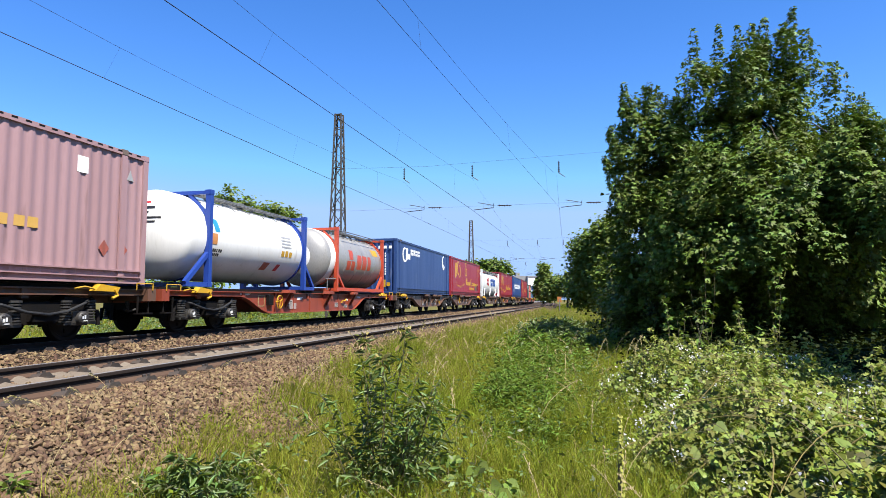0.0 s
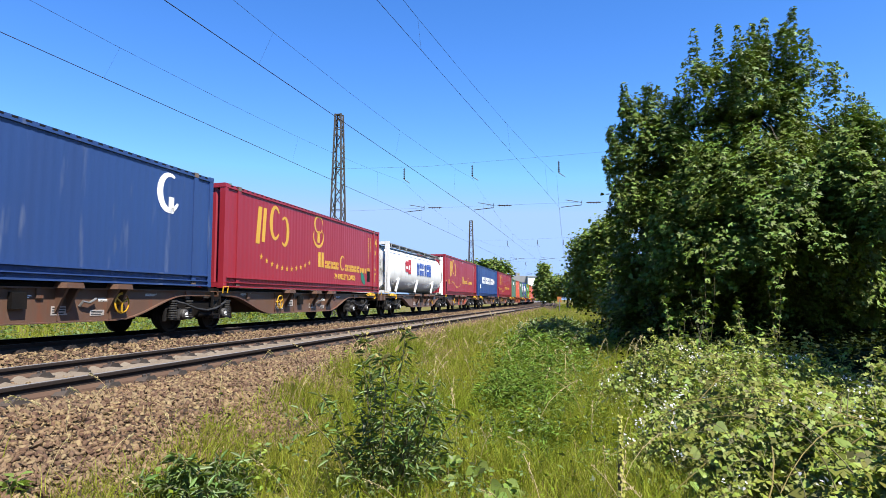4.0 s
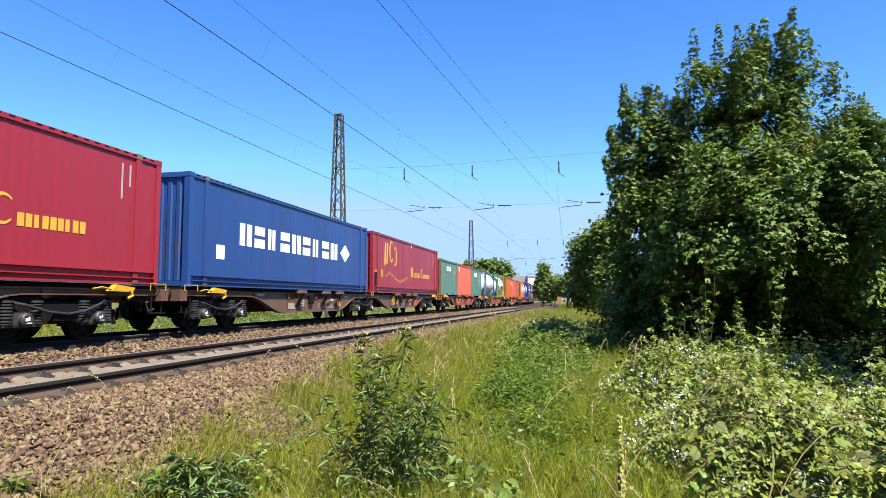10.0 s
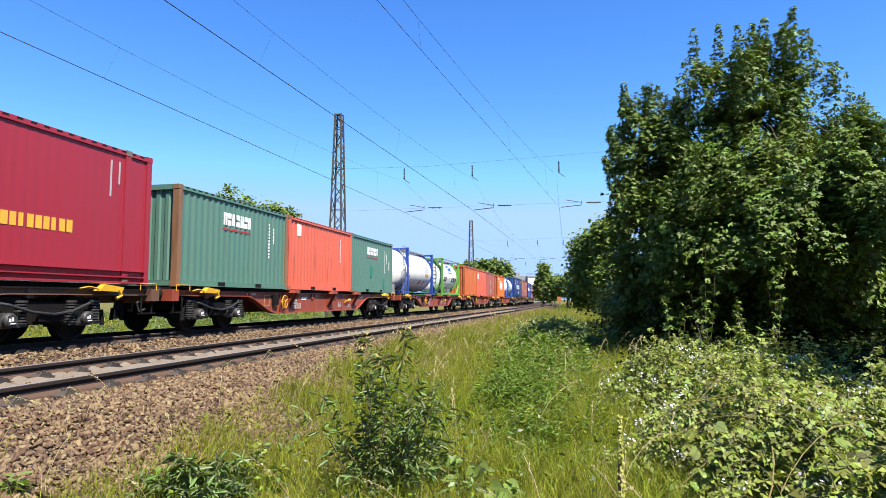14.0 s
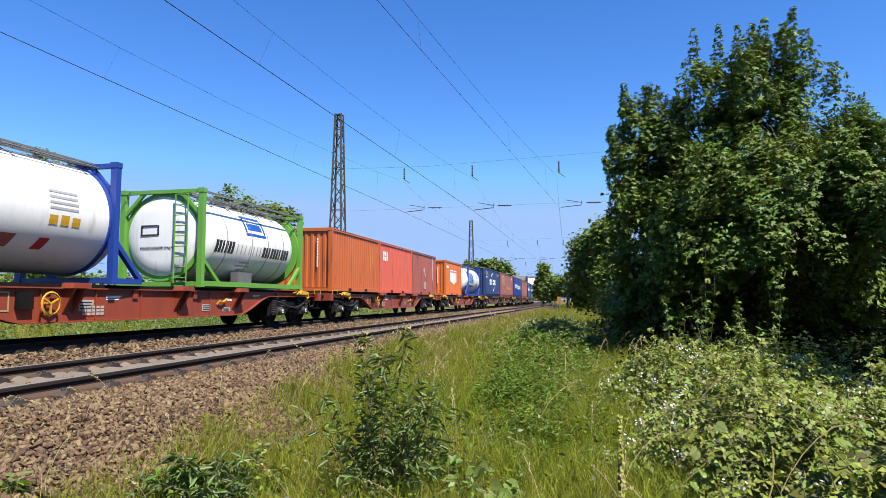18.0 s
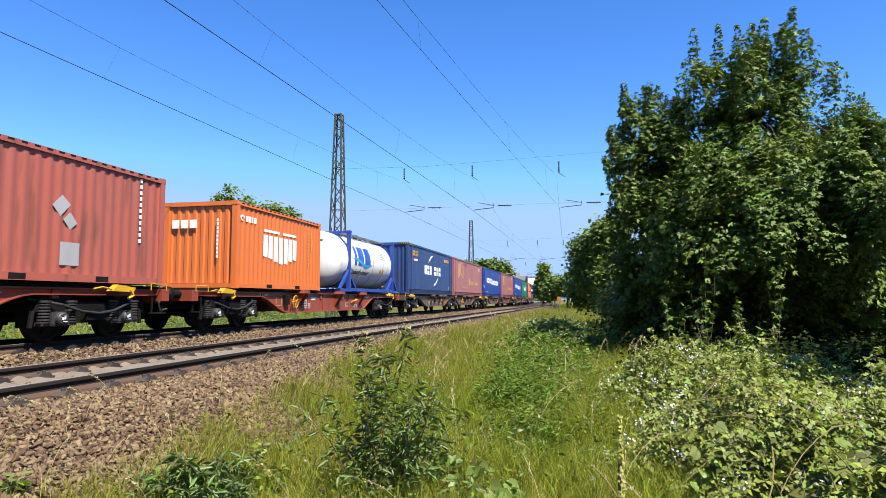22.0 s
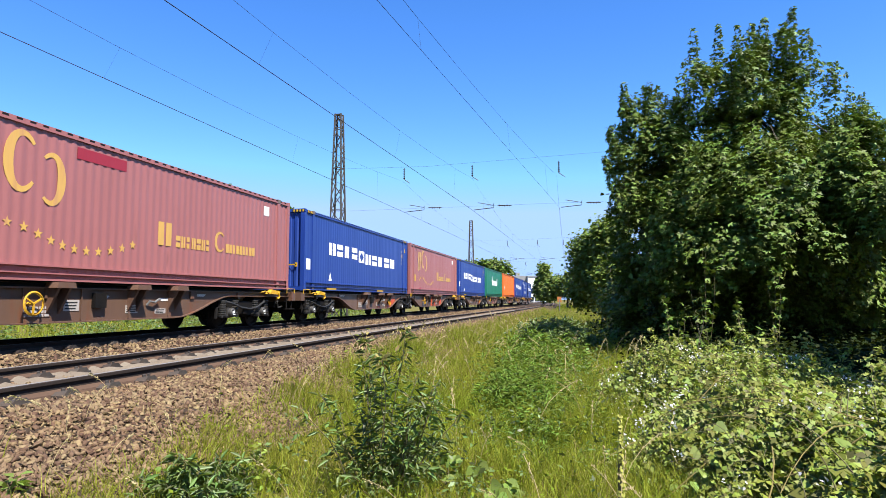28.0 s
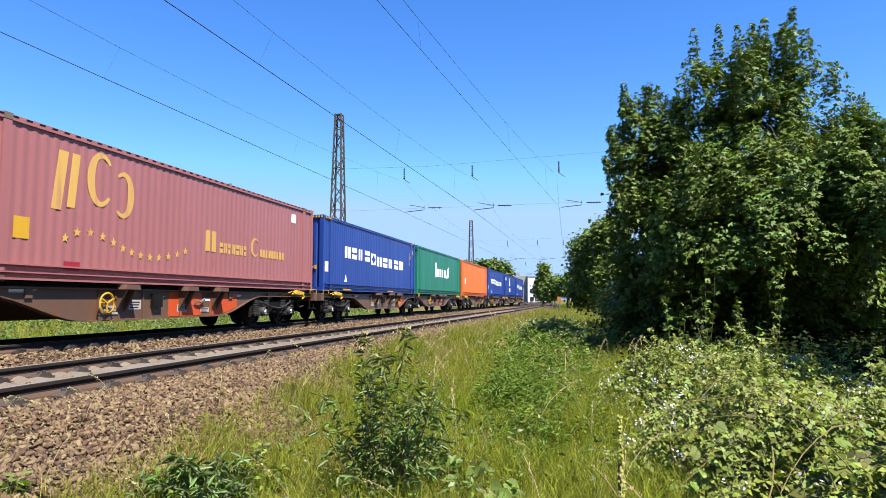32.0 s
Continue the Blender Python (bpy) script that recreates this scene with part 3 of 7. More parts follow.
def tree(name, label, base, top, blobs, clumps, per, spread, size, material, seed, r0=0.2, n_limbs=40, group="", category="tree", shell=0.5, shoots=(), boughs=0, bough=0.4, tv=MAPLE_V, tf=MAPLE_F):
    rng = np.random.default_rng(seed)
    t = thing(name, label, category, group)
    (v, f), P = foliage(rng, blobs, clumps, per, spread, size, shell=shell, boughs=boughs, bough=bough, tv=tv, tf=tf, tall=1.1 if boughs else 0.55)
    b, e = Vector(base), Vector(top)
    pts = [b.lerp(e, k / 6) + Vector((*rng.normal(0, 0.06 * (e - b).length / 6, 2), 0)) for k in range(7)]
    tg = P[rng.choice(len(P), min(n_limbs, len(P)), replace=False)]
    part("trunk", limbs(pts, r0, tg, rng), BARK, t, smooth=True)
    for top, foot, r in shoots:
        k = 210
        q = rng.uniform(0, 1, k) ** 0.8
        a = rng.uniform(0, 2 * math.pi, k)
        rad = r * (0.12 + 0.88 * q) * np.sqrt(rng.uniform(0.1, 1, k))
        at = np.array(top) + (np.array(foot) - np.array(top)) * q[:, None] + np.stack([rad * np.cos(a), rad * np.sin(a), 0 * a], -1)
        ax, ay, az = frames_for(rng, unit(np.stack([np.cos(a) * 0.5, np.sin(a) * 0.5, 0 * a + 0.8], -1) + rng.normal(0, 0.3, (k, 3))), unit(np.stack([np.cos(a), np.sin(a), 0.2 + 0 * a], -1)))
        v2, f2 = scatter(tv, tf, at, ax, ay, az, size * rng.uniform(0.6, 1.1, k))
        v, f = np.concatenate([v, v2]), np.concatenate([f, f2 + len(v)])
    part("crown", quick_mesh("crown", v, f, material), None, t)
    return t


D = 17.0


def blob(u, v, ru, rv, depth=D, dy=None):
    k = depth / 1126.0
    return (px(u, v, depth), (ru * k, dy or max(ru, rv) * k * 0.8, rv * k))


BIG = [blob(1345, 270, 120, 140), blob(1228, 140, 14, 75, 16), blob(1268, 122, 11, 72, 16), blob(1308, 128, 14, 72, 16), blob(1350, 95, 20, 50), blob(1400, 80, 14, 62, 16), blob(1436, 130, 20, 60), blob(1340, 170, 85, 70),
       blob(1215, 250, 90, 80, 17.4), blob(1165, 290, 72, 105), blob(1110, 215, 11, 60), blob(1150, 205, 11, 50), blob(1195, 190, 22, 28), blob(1098, 300, 20, 75), blob(1480, 290, 62, 105), blob(1500, 205, 12, 50), blob(1535, 320, 42, 110),
       blob(1330, 330, 200, 120, 16.6, 3.2), blob(1490, 340, 90, 110, 15.6, 2.6), blob(1320, 405, 180, 95, 16.2, 2.6), blob(1240, 440, 120, 80, 17.4, 2.2),
        blob(1430, 450, 130, 80, 17.4, 2.4), blob(1145, 410, 60, 100, 17.4, 2.0), blob(1600, 400, 80, 150),
       blob(1440, 310, 110, 60, 14.8, 1.2), blob(1510, 240, 60, 60, 14.4, 1.2), blob(1370, 335, 110, 45, 15.0, 1.1), blob(1540, 350, 60, 60, 14.2, 1.2),
       blob(1340, 520, 200, 70, 19.2, 1.8), blob(1150, 530, 70, 60, 18.4, 1.4), blob(1500, 540, 140, 70, 18.8, 1.6), blob(1240, 585, 150, 50, 19.4, 1.4), blob(1450, 590, 160, 50, 19.4, 1.4), blob(1130, 600, 60, 40, 19.6)]
tree("maple_tree", "large dense dark-green maple tree with upright leading shoots", px(1320, 700, 20.0)[:2] + (-0.62,), px(1340, 200, 17.5),
     BIG, 6200, 27, 0.10, 0.105, LEAF_TREE, 21, 0.24, 110, shell=0.5, boughs=1500, bough=0.29, tv=LOBED_V, tf=LOBED_F,
     shoots=[(px(u, v, 16.5), px(u + d, v + h, 16.8), r) for u, v, d, h, r in
             ((1226, 48, 4, 120, 0.3), (1272, 42, -3, 120, 0.28), (1305, 44, 4, 110, 0.3), (1352, 32, -6, 90, 0.4), (1402, 12, -6, 110, 0.3), (1425, 50, 4, 100, 0.35),
              (1478, 108, -12, 90, 0.3), (1505, 150, -6, 110, 0.35), (1525, 165, 0, 110, 0.35), (1104, 143, 6, 110, 0.25), (1148, 145, 0, 90, 0.25), (1080, 222, 14, 90, 0.25),
              (1068, 275, 22, 60, 0.2), (1560, 205, 0, 120, 0.3), (1330, 40, 0, 90, 0.3), (1385, 40, 0, 90, 0.3))])

# its neighbour reaches over the thicket's end and keeps the ground there in shade
tree("maple_tree", "dark-green maple beside the large one, shading the undergrowth", (11.2, 10.2, -0.6), (10.6, 9.8, 5.5),
     [((10.4, 9.0, 3.6), (2.2, 2.0, 1.7)), ((8.9, 7.2, 4.2), (2.0, 1.9, 1.5)), ((7.6, 5.2, 4.3), (1.9, 1.8, 1.3)), ((9.8, 6.6, 3.0), (1.6, 1.5, 1.2)), ((11.6, 10.6, 3.0), (1.8, 1.7, 1.5))],
     1500, 24, 0.16, 0.15, LEAF_TREE, 22, 0.2, 40, shell=0.3, tv=LOBED_V, tf=LOBED_F)
# low growth that covers the bright ground, in the shade-darkened leaf colour
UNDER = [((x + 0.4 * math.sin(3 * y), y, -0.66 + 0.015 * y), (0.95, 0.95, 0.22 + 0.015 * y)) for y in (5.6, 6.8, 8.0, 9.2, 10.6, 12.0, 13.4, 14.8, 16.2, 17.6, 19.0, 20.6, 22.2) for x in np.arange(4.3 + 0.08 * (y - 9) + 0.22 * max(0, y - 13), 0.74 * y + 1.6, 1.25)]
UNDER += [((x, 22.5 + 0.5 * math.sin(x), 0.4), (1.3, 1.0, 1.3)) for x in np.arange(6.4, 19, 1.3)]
tree("undergrowth", "dense undergrowth beneath the maples, its leaves darkened for the shade there", (8, 18, -0.7), (8, 18, -0.45), UNDER, 5200, 14, 0.18, 0.085, LEAF_SHADE, 23, 0.02, 2, category="bush", shell=0.1)

# added to close bright gaps in the crown; shade is in the leaf colour
tree("hedge_tree", "dense hedge closing the gaps behind the maple, its leaves darkened for shade", (11, 24, -0.6), (11, 24, 3.5),
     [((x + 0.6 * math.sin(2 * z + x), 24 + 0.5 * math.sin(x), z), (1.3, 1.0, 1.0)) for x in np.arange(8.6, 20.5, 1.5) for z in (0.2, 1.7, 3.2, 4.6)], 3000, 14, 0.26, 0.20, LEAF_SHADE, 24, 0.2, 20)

# ---- hedge and trees along the line ----
HEDGE = [blob(1060, 470, 42, 60, 34), blob(1045, 440, 28, 30, 34), blob(1085, 430, 22, 45, 32), blob(1100, 500, 40, 50, 30), blob(1040, 520, 28, 25, 36), blob(1075, 410, 14, 25, 32), blob(1120, 540, 40, 50, 26)]
tree("hedge_tree", "dense green roadside hedge tree beyond the grass", px(1070, 540, 33)[:2] + (-0.6,), px(1065, 440, 33), HEDGE, 2600, 15, 0.26, 0.15, LEAF_BACK, 31, 0.16, 40)
tree("hedge_tree", "tall thin green tree beyond the track's bend", px(962, 530, 120)[:2] + (-0.7,), px(962, 470, 120),
     [blob(963, 508, 14, 20, 120), blob(962, 482, 7, 18, 120), blob(958, 518, 10, 12, 120)], 420, 12, 0.4, 0.4, LEAF_BACK, 32, 0.2, 20)
tree("hedge_tree", "row of green shrubs beside the bend", px(1005, 530, 100)[:2] + (-0.7,), px(1005, 495, 100),
     [blob(985, 508, 16, 18, 105), blob(1005, 505, 16, 20, 100), blob(1022, 500, 18, 28, 90), blob(975, 518, 10, 12, 110)], 600, 12, 0.45, 0.42, LEAF_BACK, 33, 0.2, 20)
tree("background_tree", "green treetop behind the train", px(430, 545, 62)[:2] + (-0.8,), px(430, 360, 62),
     [blob(402, 352, 16, 18, 62), blob(430, 375, 40, 24, 62), blob(480, 378, 30, 18, 62), blob(510, 385, 18, 14, 62), blob(455, 440, 70, 60, 62)], 700, 13, 0.4, 0.3, LEAF_BACK, 34, 0.22, 20)
tree("background_tree", "round green treetop behind the train", px(845, 535, 130)[:2] + (-0.8,), px(845, 475, 130),
     [blob(838, 472, 18, 14, 130), blob(875, 474, 22, 14, 130), blob(895, 482, 10, 14, 130), blob(850, 500, 40, 26, 130)], 600, 12, 0.5, 0.5, LEAF_BACK, 35, 0.25, 20)
tree("background_tree", "dark green treetop behind the train's tanks", px(85, 545, 62)[:2] + (-0.8,), px(80, 300, 62),
     [blob(72, 285, 16, 24, 62), blob(95, 315, 30, 30, 62), blob(60, 340, 40, 40, 62), blob(110, 360, 36, 40, 62), blob(85, 430, 70, 70, 62)], 700, 13, 0.4, 0.3, LEAF_BACK, 37, 0.22, 20)
tree("background_tree", "distant pale-green trees behind the masts", px(150, 545, 75)[:2] + (-0.8,), px(150, 470, 75),
     [blob(60, 500, 70, 24, 75), blob(200, 505, 80, 20, 75), blob(330, 505, 60, 20, 75)], 500, 12, 0.5, 0.4, LEAF_BACK, 36, 0.2, 15)

# ---- a bright bush, brambles and weeds near the path ----
def bramble_top(x, y):
    """Height of the bramble thicket's top over the plan."""
    edge = 0.62 + 0.17 * y + 0.22 * np.sin(1.9 * y) + 0.1 * np.sin(5.3 * y)
    k = np.clip((x - edge) / 1.1, 0, 1) * np.clip((10.2 - y) / 1.2, 0, 1)
    bumps = 0.10 * np.sin(2.1 * x + 0.7 * y) + 0.08 * np.sin(3.3 * y - 1.3 * x)
    return -0.72 + k * (0.50 + 0.045 * y + bumps) * (1 - 0.13 * np.clip(x - 2.6, 0, 4))


def bramble():
    rng = np.random.default_rng(41)
    t = thing("bramble_thicket", "sunlit bramble thicket with pale flowers and arching canes", "bush")
    n = 72000
    x, y = rng.uniform(0.4, 8.4, n), rng.uniform(2.4, 10.6, n)
    x, y = np.concatenate([x, rng.uniform(0.9, 3.6, 14000)]), np.concatenate([y, rng.uniform(2.4, 4.8, 14000)])
    ok = (x < 1.0 + 0.80 * y) & (x < 5.6 + 0.35 * np.sin(2.3 * y)) & (y < 10.3 - 1.2 * np.clip(x - 2.5, 0, 9) + 0.3 * np.sin(3.1 * x))
    x, y = x[ok], y[ok]
    top = bramble_top(x, y)
    ok = top > -0.66 + 0.1 * rng.uniform(0, 1, len(x))
    x, y, top = x[ok], y[ok], top[ok]
    clump = 0.19 * np.sin(6.5 * x + 3 * np.sin(5 * y)) * np.sin(6 * y + 2 * np.sin(4 * x))
    z = top + clump - np.abs(rng.normal(0, 0.22, len(x)))
    at = np.stack([x, y, z], -1)
    nrm = unit(np.stack([rng.normal(0.15, 0.5, len(x)), rng.normal(-0.45, 0.5, len(x)), np.full(len(x), 0.8)], -1))
    tip = unit(rng.normal(0, 1, (len(x), 3)) - np.array([0, 0.3, 0.3]))
    ax, ay, az = frames_for(rng, nrm, tip)
    thin = 0.5 + 0.5 * np.sin(9 * x + 4 * np.sin(3.1 * y)) * np.sin(8 * y + 3 * np.sin(3.7 * x))
    big = np.where(rng.uniform(0, 1, len(x)) < 0.04, 1.7, 1.0) * np.where(rng.uniform(0, 1, len(x)) < 0.5 + 0.5 * thin, 1.0, 0.45)
    v, f = scatter(TRI_V, TRI_F, at, ax, ay, az, 0.046 * big * rng.uniform(0.6, 1.5, len(x)))
    part("leaves", quick_mesh("leaves", v, f, LEAF_BRAMBLE), None, t)
    # broad soft leaves that stand out of the thicket in groups
    w = np.where(y > 3.7, 1.0, 0.0)
    k = np.repeat(rng.choice(len(x), 26, replace=False, p=w / w.sum()), 5)
    c = at[k] + rng.normal(0, 0.10, (len(k), 3)) * np.array([1, 1, 0.3])
    c[:, 2] = bramble_top(c[:, 0], c[:, 1]) + rng.uniform(0.02, 0.12, len(k))
    ax, ay, az = frames_for(rng, unit(rng.normal(0, 0.35, c.shape) + np.array([0.1, -0.35, 0.8])), unit(rng.normal(size=c.shape) + np.array([0, -0.5, -0.2])))
    v, f = scatter(BROAD_V, BROAD_F, c, ax, ay, az, 0.078 * rng.uniform(0.6, 1.3, len(c)))
    part("broad_leaves", quick_mesh("broad_leaves", v, f, LEAF_BROAD), None, t, "large soft pale-green leaves")
    # pale flower clusters
    w = np.clip(y - 3.5, 0.5, 6) ** 1.3
    k = rng.choice(len(x), 120, replace=False, p=w / w.sum())
    c = at[k] + np.array([0, 0, 0.07])
    c[:, 2] = bramble_top(c[:, 0], c[:, 1]) + 0.06
    P = np.repeat(c, 12, 0) + rng.normal(0, 0.045, (len(c) * 12, 3)) * np.array([1, 1, 0.6])
    ax, ay, az = frames_for(rng, unit(rng.normal(0, 0.6, P.shape) + np.array([0, -0.3, 0.8])), unit(rng.normal(size=P.shape)))
    v, f = scatter(MAPLE_V, MAPLE_F, P, ax, ay, az, 0.020 * rng.uniform(0.7, 1.3, len(P)))
    part("blossom", quick_mesh("blossom", v, f, PETAL), None, t, "pale white flower clusters")
    for i in range(80):
        x0, y0 = rng.uniform(1.3, 3.2), rng.uniform(3.0, 7.0)
        if x0 > 0.9 + 0.75 * y0 or x0 < 0.75 + 0.2 * y0:
            continue
        z0 = float(bramble_top(x0, y0))
        d = rng.normal(0, 0.2, 2)
        pts = [(x0 + d[0] * q * 1.6, y0 + d[1] * q * 1.6, z0 - 0.22 + (0.6 + 0.4 * math.sin(7 * i)) * q * (1.3 - 0.9 * q)) for q in np.linspace(0, 1, 7)]
        part("cane", Shape().tube(pts, [0.0035 * (1 - 0.6 * q) for q in np.linspace(0, 1, 7)], 5), STEM, t)
    # upright young shoots along the crest
    sx, sy = rng.uniform(2.4, 4.6, 90), rng.uniform(5.2, 9.2, 90)
    ok = (sy < 9.9 - 1.0 * np.clip(sx - 2.5, 0, 9)) & (sx < 1.0 + 0.66 * sy)
    sx, sy = sx[ok], sy[ok]
    q = rng.uniform(0, 1, (len(sx), 22))
    hh = rng.uniform(0.15, 0.5, len(sx))[:, None]
    P = np.stack([sx[:, None] + 0.10 * rng.normal(size=q.shape) * (1.2 - q), sy[:, None] + 0.10 * rng.normal(size=q.shape) * (1.2 - q), bramble_top(sx, sy)[:, None] - 0.05 + hh * q], -1).reshape(-1, 3)
    ax, ay, az = frames_for(rng, unit(rng.normal(0, 0.5, P.shape) + np.array([0.1, -0.3, 0.8])), unit(rng.normal(size=P.shape) - np.array([0, 0, 0.2])))
    v, f = scatter(TRI_V, TRI_F, P, ax, ay, az, 0.045 * rng.uniform(0.6, 1.5, len(P)))
    part("shoot_leaves", quick_mesh("shoot_leaves", v, f, LEAF_BRAMBLE), None, t, "leaves of upright young shoots")
    for i in range(26):
        # dry bleached canes lying over the leaves
        x0, y0, a, l = rng.uniform(1.2, 3.2), rng.uniform(3.6, 6.5), rng.uniform(0, 6.28), rng.uniform(0.4, 1.0)
        pts = []
        for q in np.linspace(0, 1, 7):
            x1, y1 = x0 + l * q * math.cos(a + 0.5 * q), y0 + l * q * math.sin(a + 0.5 * q)
            pts.append((x1, y1, max(-0.72, float(bramble_top(x1, y1))) + 0.03 + 0.16 * q * (1 - 0.7 * q)))
        part("dry_cane", Shape().tube(pts, [0.005 * (1 - 0.5 * q) for q in np.linspace(0, 1, 7)], 5), HAY, t, "bleached dry cane")
    return t


bramble()


def leafy_shrub(name, label, x, y, z0, height, radius, stems, leaves, size, material, seed, tv=LEAF_V, tf=LEAF_F):
    """Upright stems with leaves set along them."""
    rng = np.random.default_rng(seed)
    t = thing(name, label, "bush")
    at, tip, dry = [], [], []
    for i in range(stems):
        a, r = rng.uniform(0, 2 * math.pi), radius * math.sqrt(rng.uniform(0, 1))
        h = height * rng.uniform(0.35, 0.92) * (1 - 0.35 * r / radius) if i > 2 else height * (1.0 - 0.06 * i)
        if i <= 2:
            r *= 0.5
        bx, by = x + 0.35 * r * math.cos(a), y + 0.35 * r * math.sin(a)
        pts = []
        for q in np.linspace(0, 1, 7):
            pts.append((bx + 0.8 * r * math.cos(a) * q ** 1.4 + 0.02 * math.sin(9 * q + i), by + 0.8 * r * math.sin(a) * q ** 1.4, z0 + h * q))
        part("stem", Shape().tube(pts, [0.008 * (1 - 0.7 * q) for q in np.linspace(0, 1, 7)], 5), STEM, t)
        k = int(leaves * h / height)
        q = rng.uniform(0.12, 1, k) ** 0.8
        p = np.stack([np.interp(q, np.linspace(0, 1, 7), [c[j] for c in pts]) for j in range(3)], -1)
        out = unit(np.stack([rng.normal(size=k), rng.normal(size=k), rng.normal(0.0, 0.55, k)], -1))
        side = rng.uniform(0.02, 0.16, k) * (1.15 - q)
        at.append(p + out * side[:, None])
        tip.append(out)
        if i <= 2:
            dry.append(np.array(pts[-1]) + rng.normal(0, 0.035, (26, 3)))
    P, O = np.concatenate(at), np.concatenate(tip)
    if name == "wild_rose_bush" and height > 1.0:
        for E in dry:
            ax, ay, az = frames_for(rng, unit(rng.normal(size=E.shape)), unit(rng.normal(size=E.shape) + np.array([0, 0, 0.8])))
            v, f = scatter(LEAF_V, LEAF_F, E, ax, ay, az, 0.055 * rng.uniform(0.6, 1.3, len(E)))
            part("withered_tip", quick_mesh("withered_tip", v, f, HAY), None, t, "straw-yellow withered tips")
    ax, ay, az = frames_for(rng, unit(np.array([0, 0, 0.8]) + rng.normal(0, 0.5, P.shape)), unit(O - np.array([0, 0, 0.25])))
    v, f = scatter(tv, tf, P, ax, ay, az, size * rng.uniform(0.6, 1.4, len(P)))
    part("leaves", quick_mesh("leaves", v, f, material), None, t)
    return t


leafy_shrub("wild_rose_bush", "dark green wild rose bush with tall shoots in the grass", -0.50, 5.3, -0.78, 1.36, 0.62, 34, 92, 0.082, LEAF_BUSH, 51, LANCE_V, LANCE_F)
leafy_shrub("wild_rose_bush", "low dark green bush at the edge of the ballast", -1.75, 4.75, -0.68, 0.42, 0.42, 24, 80, 0.085, LEAF_BUSH, 52, LANCE_V, LANCE_F)
leafy_shrub("weed_clump", "broad-leaved green weed at the ballast's foot", -3.0, 4.25, -0.62, 0.30, 0.42, 26, 46, 0.095, LEAF_BROAD, 53)
leafy_shrub("weed_clump", "pale green broad-leaved weed in the grass", -1.55, 5.3, -0.78, 0.40, 0.30, 14, 36, 0.07, LEAF_BRAMBLE, 54)
leafy_shrub("weed_clump", "fresh green leafy weed clump in the meadow", 1.55, 11.0, -0.75, 0.66, 0.95, 40, 80, 0.07, LEAF_FRESH, 55)
leafy_shrub("weed_clump", "dark leafy weed clump before the hedge", 4.6, 22.5, -0.7, 0.8, 1.3, 34, 70, 0.12, LEAF_BUSH, 56)

for x, y, h, seed in ((0.12, 5.5, 0.26, 61), (-0.2, 6.6, 0.3, 62), (0.5, 4.9, 0.22, 63), (-2.2, 5.0, 0.28, 64)):
    leafy_shrub("weed_clump", "broad soft-leaved pale weed in the grass", x, y, -0.74, h, 0.3, 9, 12, 0.075, LEAF_BROAD, seed, BROAD_V, BROAD_F)
for x, y, h, r, n, seed in ((5.2, 12.6, 2.6, 0.55, 9, 57), (4.35, 12.0, 1.6, 0.5, 9, 58), (5.75, 12.2, 1.55, 0.45, 7, 59), (6.9, 13.2, 2.1, 0.5, 6, 60)):
    leafy_shrub("maple_sapling", "young maple sapling in sunlight before the dark trees", x, y, -0.65, h, r, n, 26, 0.09, LEAF_TREE, seed, LOBED_V, LOBED_F)

# a mullein spike
t = thing("mullein", "tall pale-yellow mullein spike in the grass", "flower")
mx, my, mz = px(1100, 882, 4.3)[0], 4.3, -0.74
part("stalk", Shape().tube([(mx, my, mz), (mx - 0.01, my, mz + 0.4), (mx + 0.005, my, mz + 0.80)], [0.012, 0.014, 0.004], 7), STEM, t)
rng = np.random.default_rng(61)
q = rng.uniform(0.12, 0.99, 420)
a = rng.uniform(0, 2 * math.pi, 420)
rad = 0.021 * (1.15 - q ** 2)
P = np.stack([mx + rad * np.cos(a), my + rad * np.sin(a), mz + 0.82 * q], -1)
ax, ay, az = frames_for(rng, unit(np.stack([np.cos(a), np.sin(a), 0 * a + 0.5], -1)), unit(rng.normal(size=P.shape)))
v, f = scatter(MAPLE_V, MAPLE_F, P, ax, ay, az, 0.019 * rng.uniform(0.7, 1.2, 420))
part("blossom", quick_mesh("blossom", v, f, YELLOW_PETAL), None, t, "pale yellow blossom")


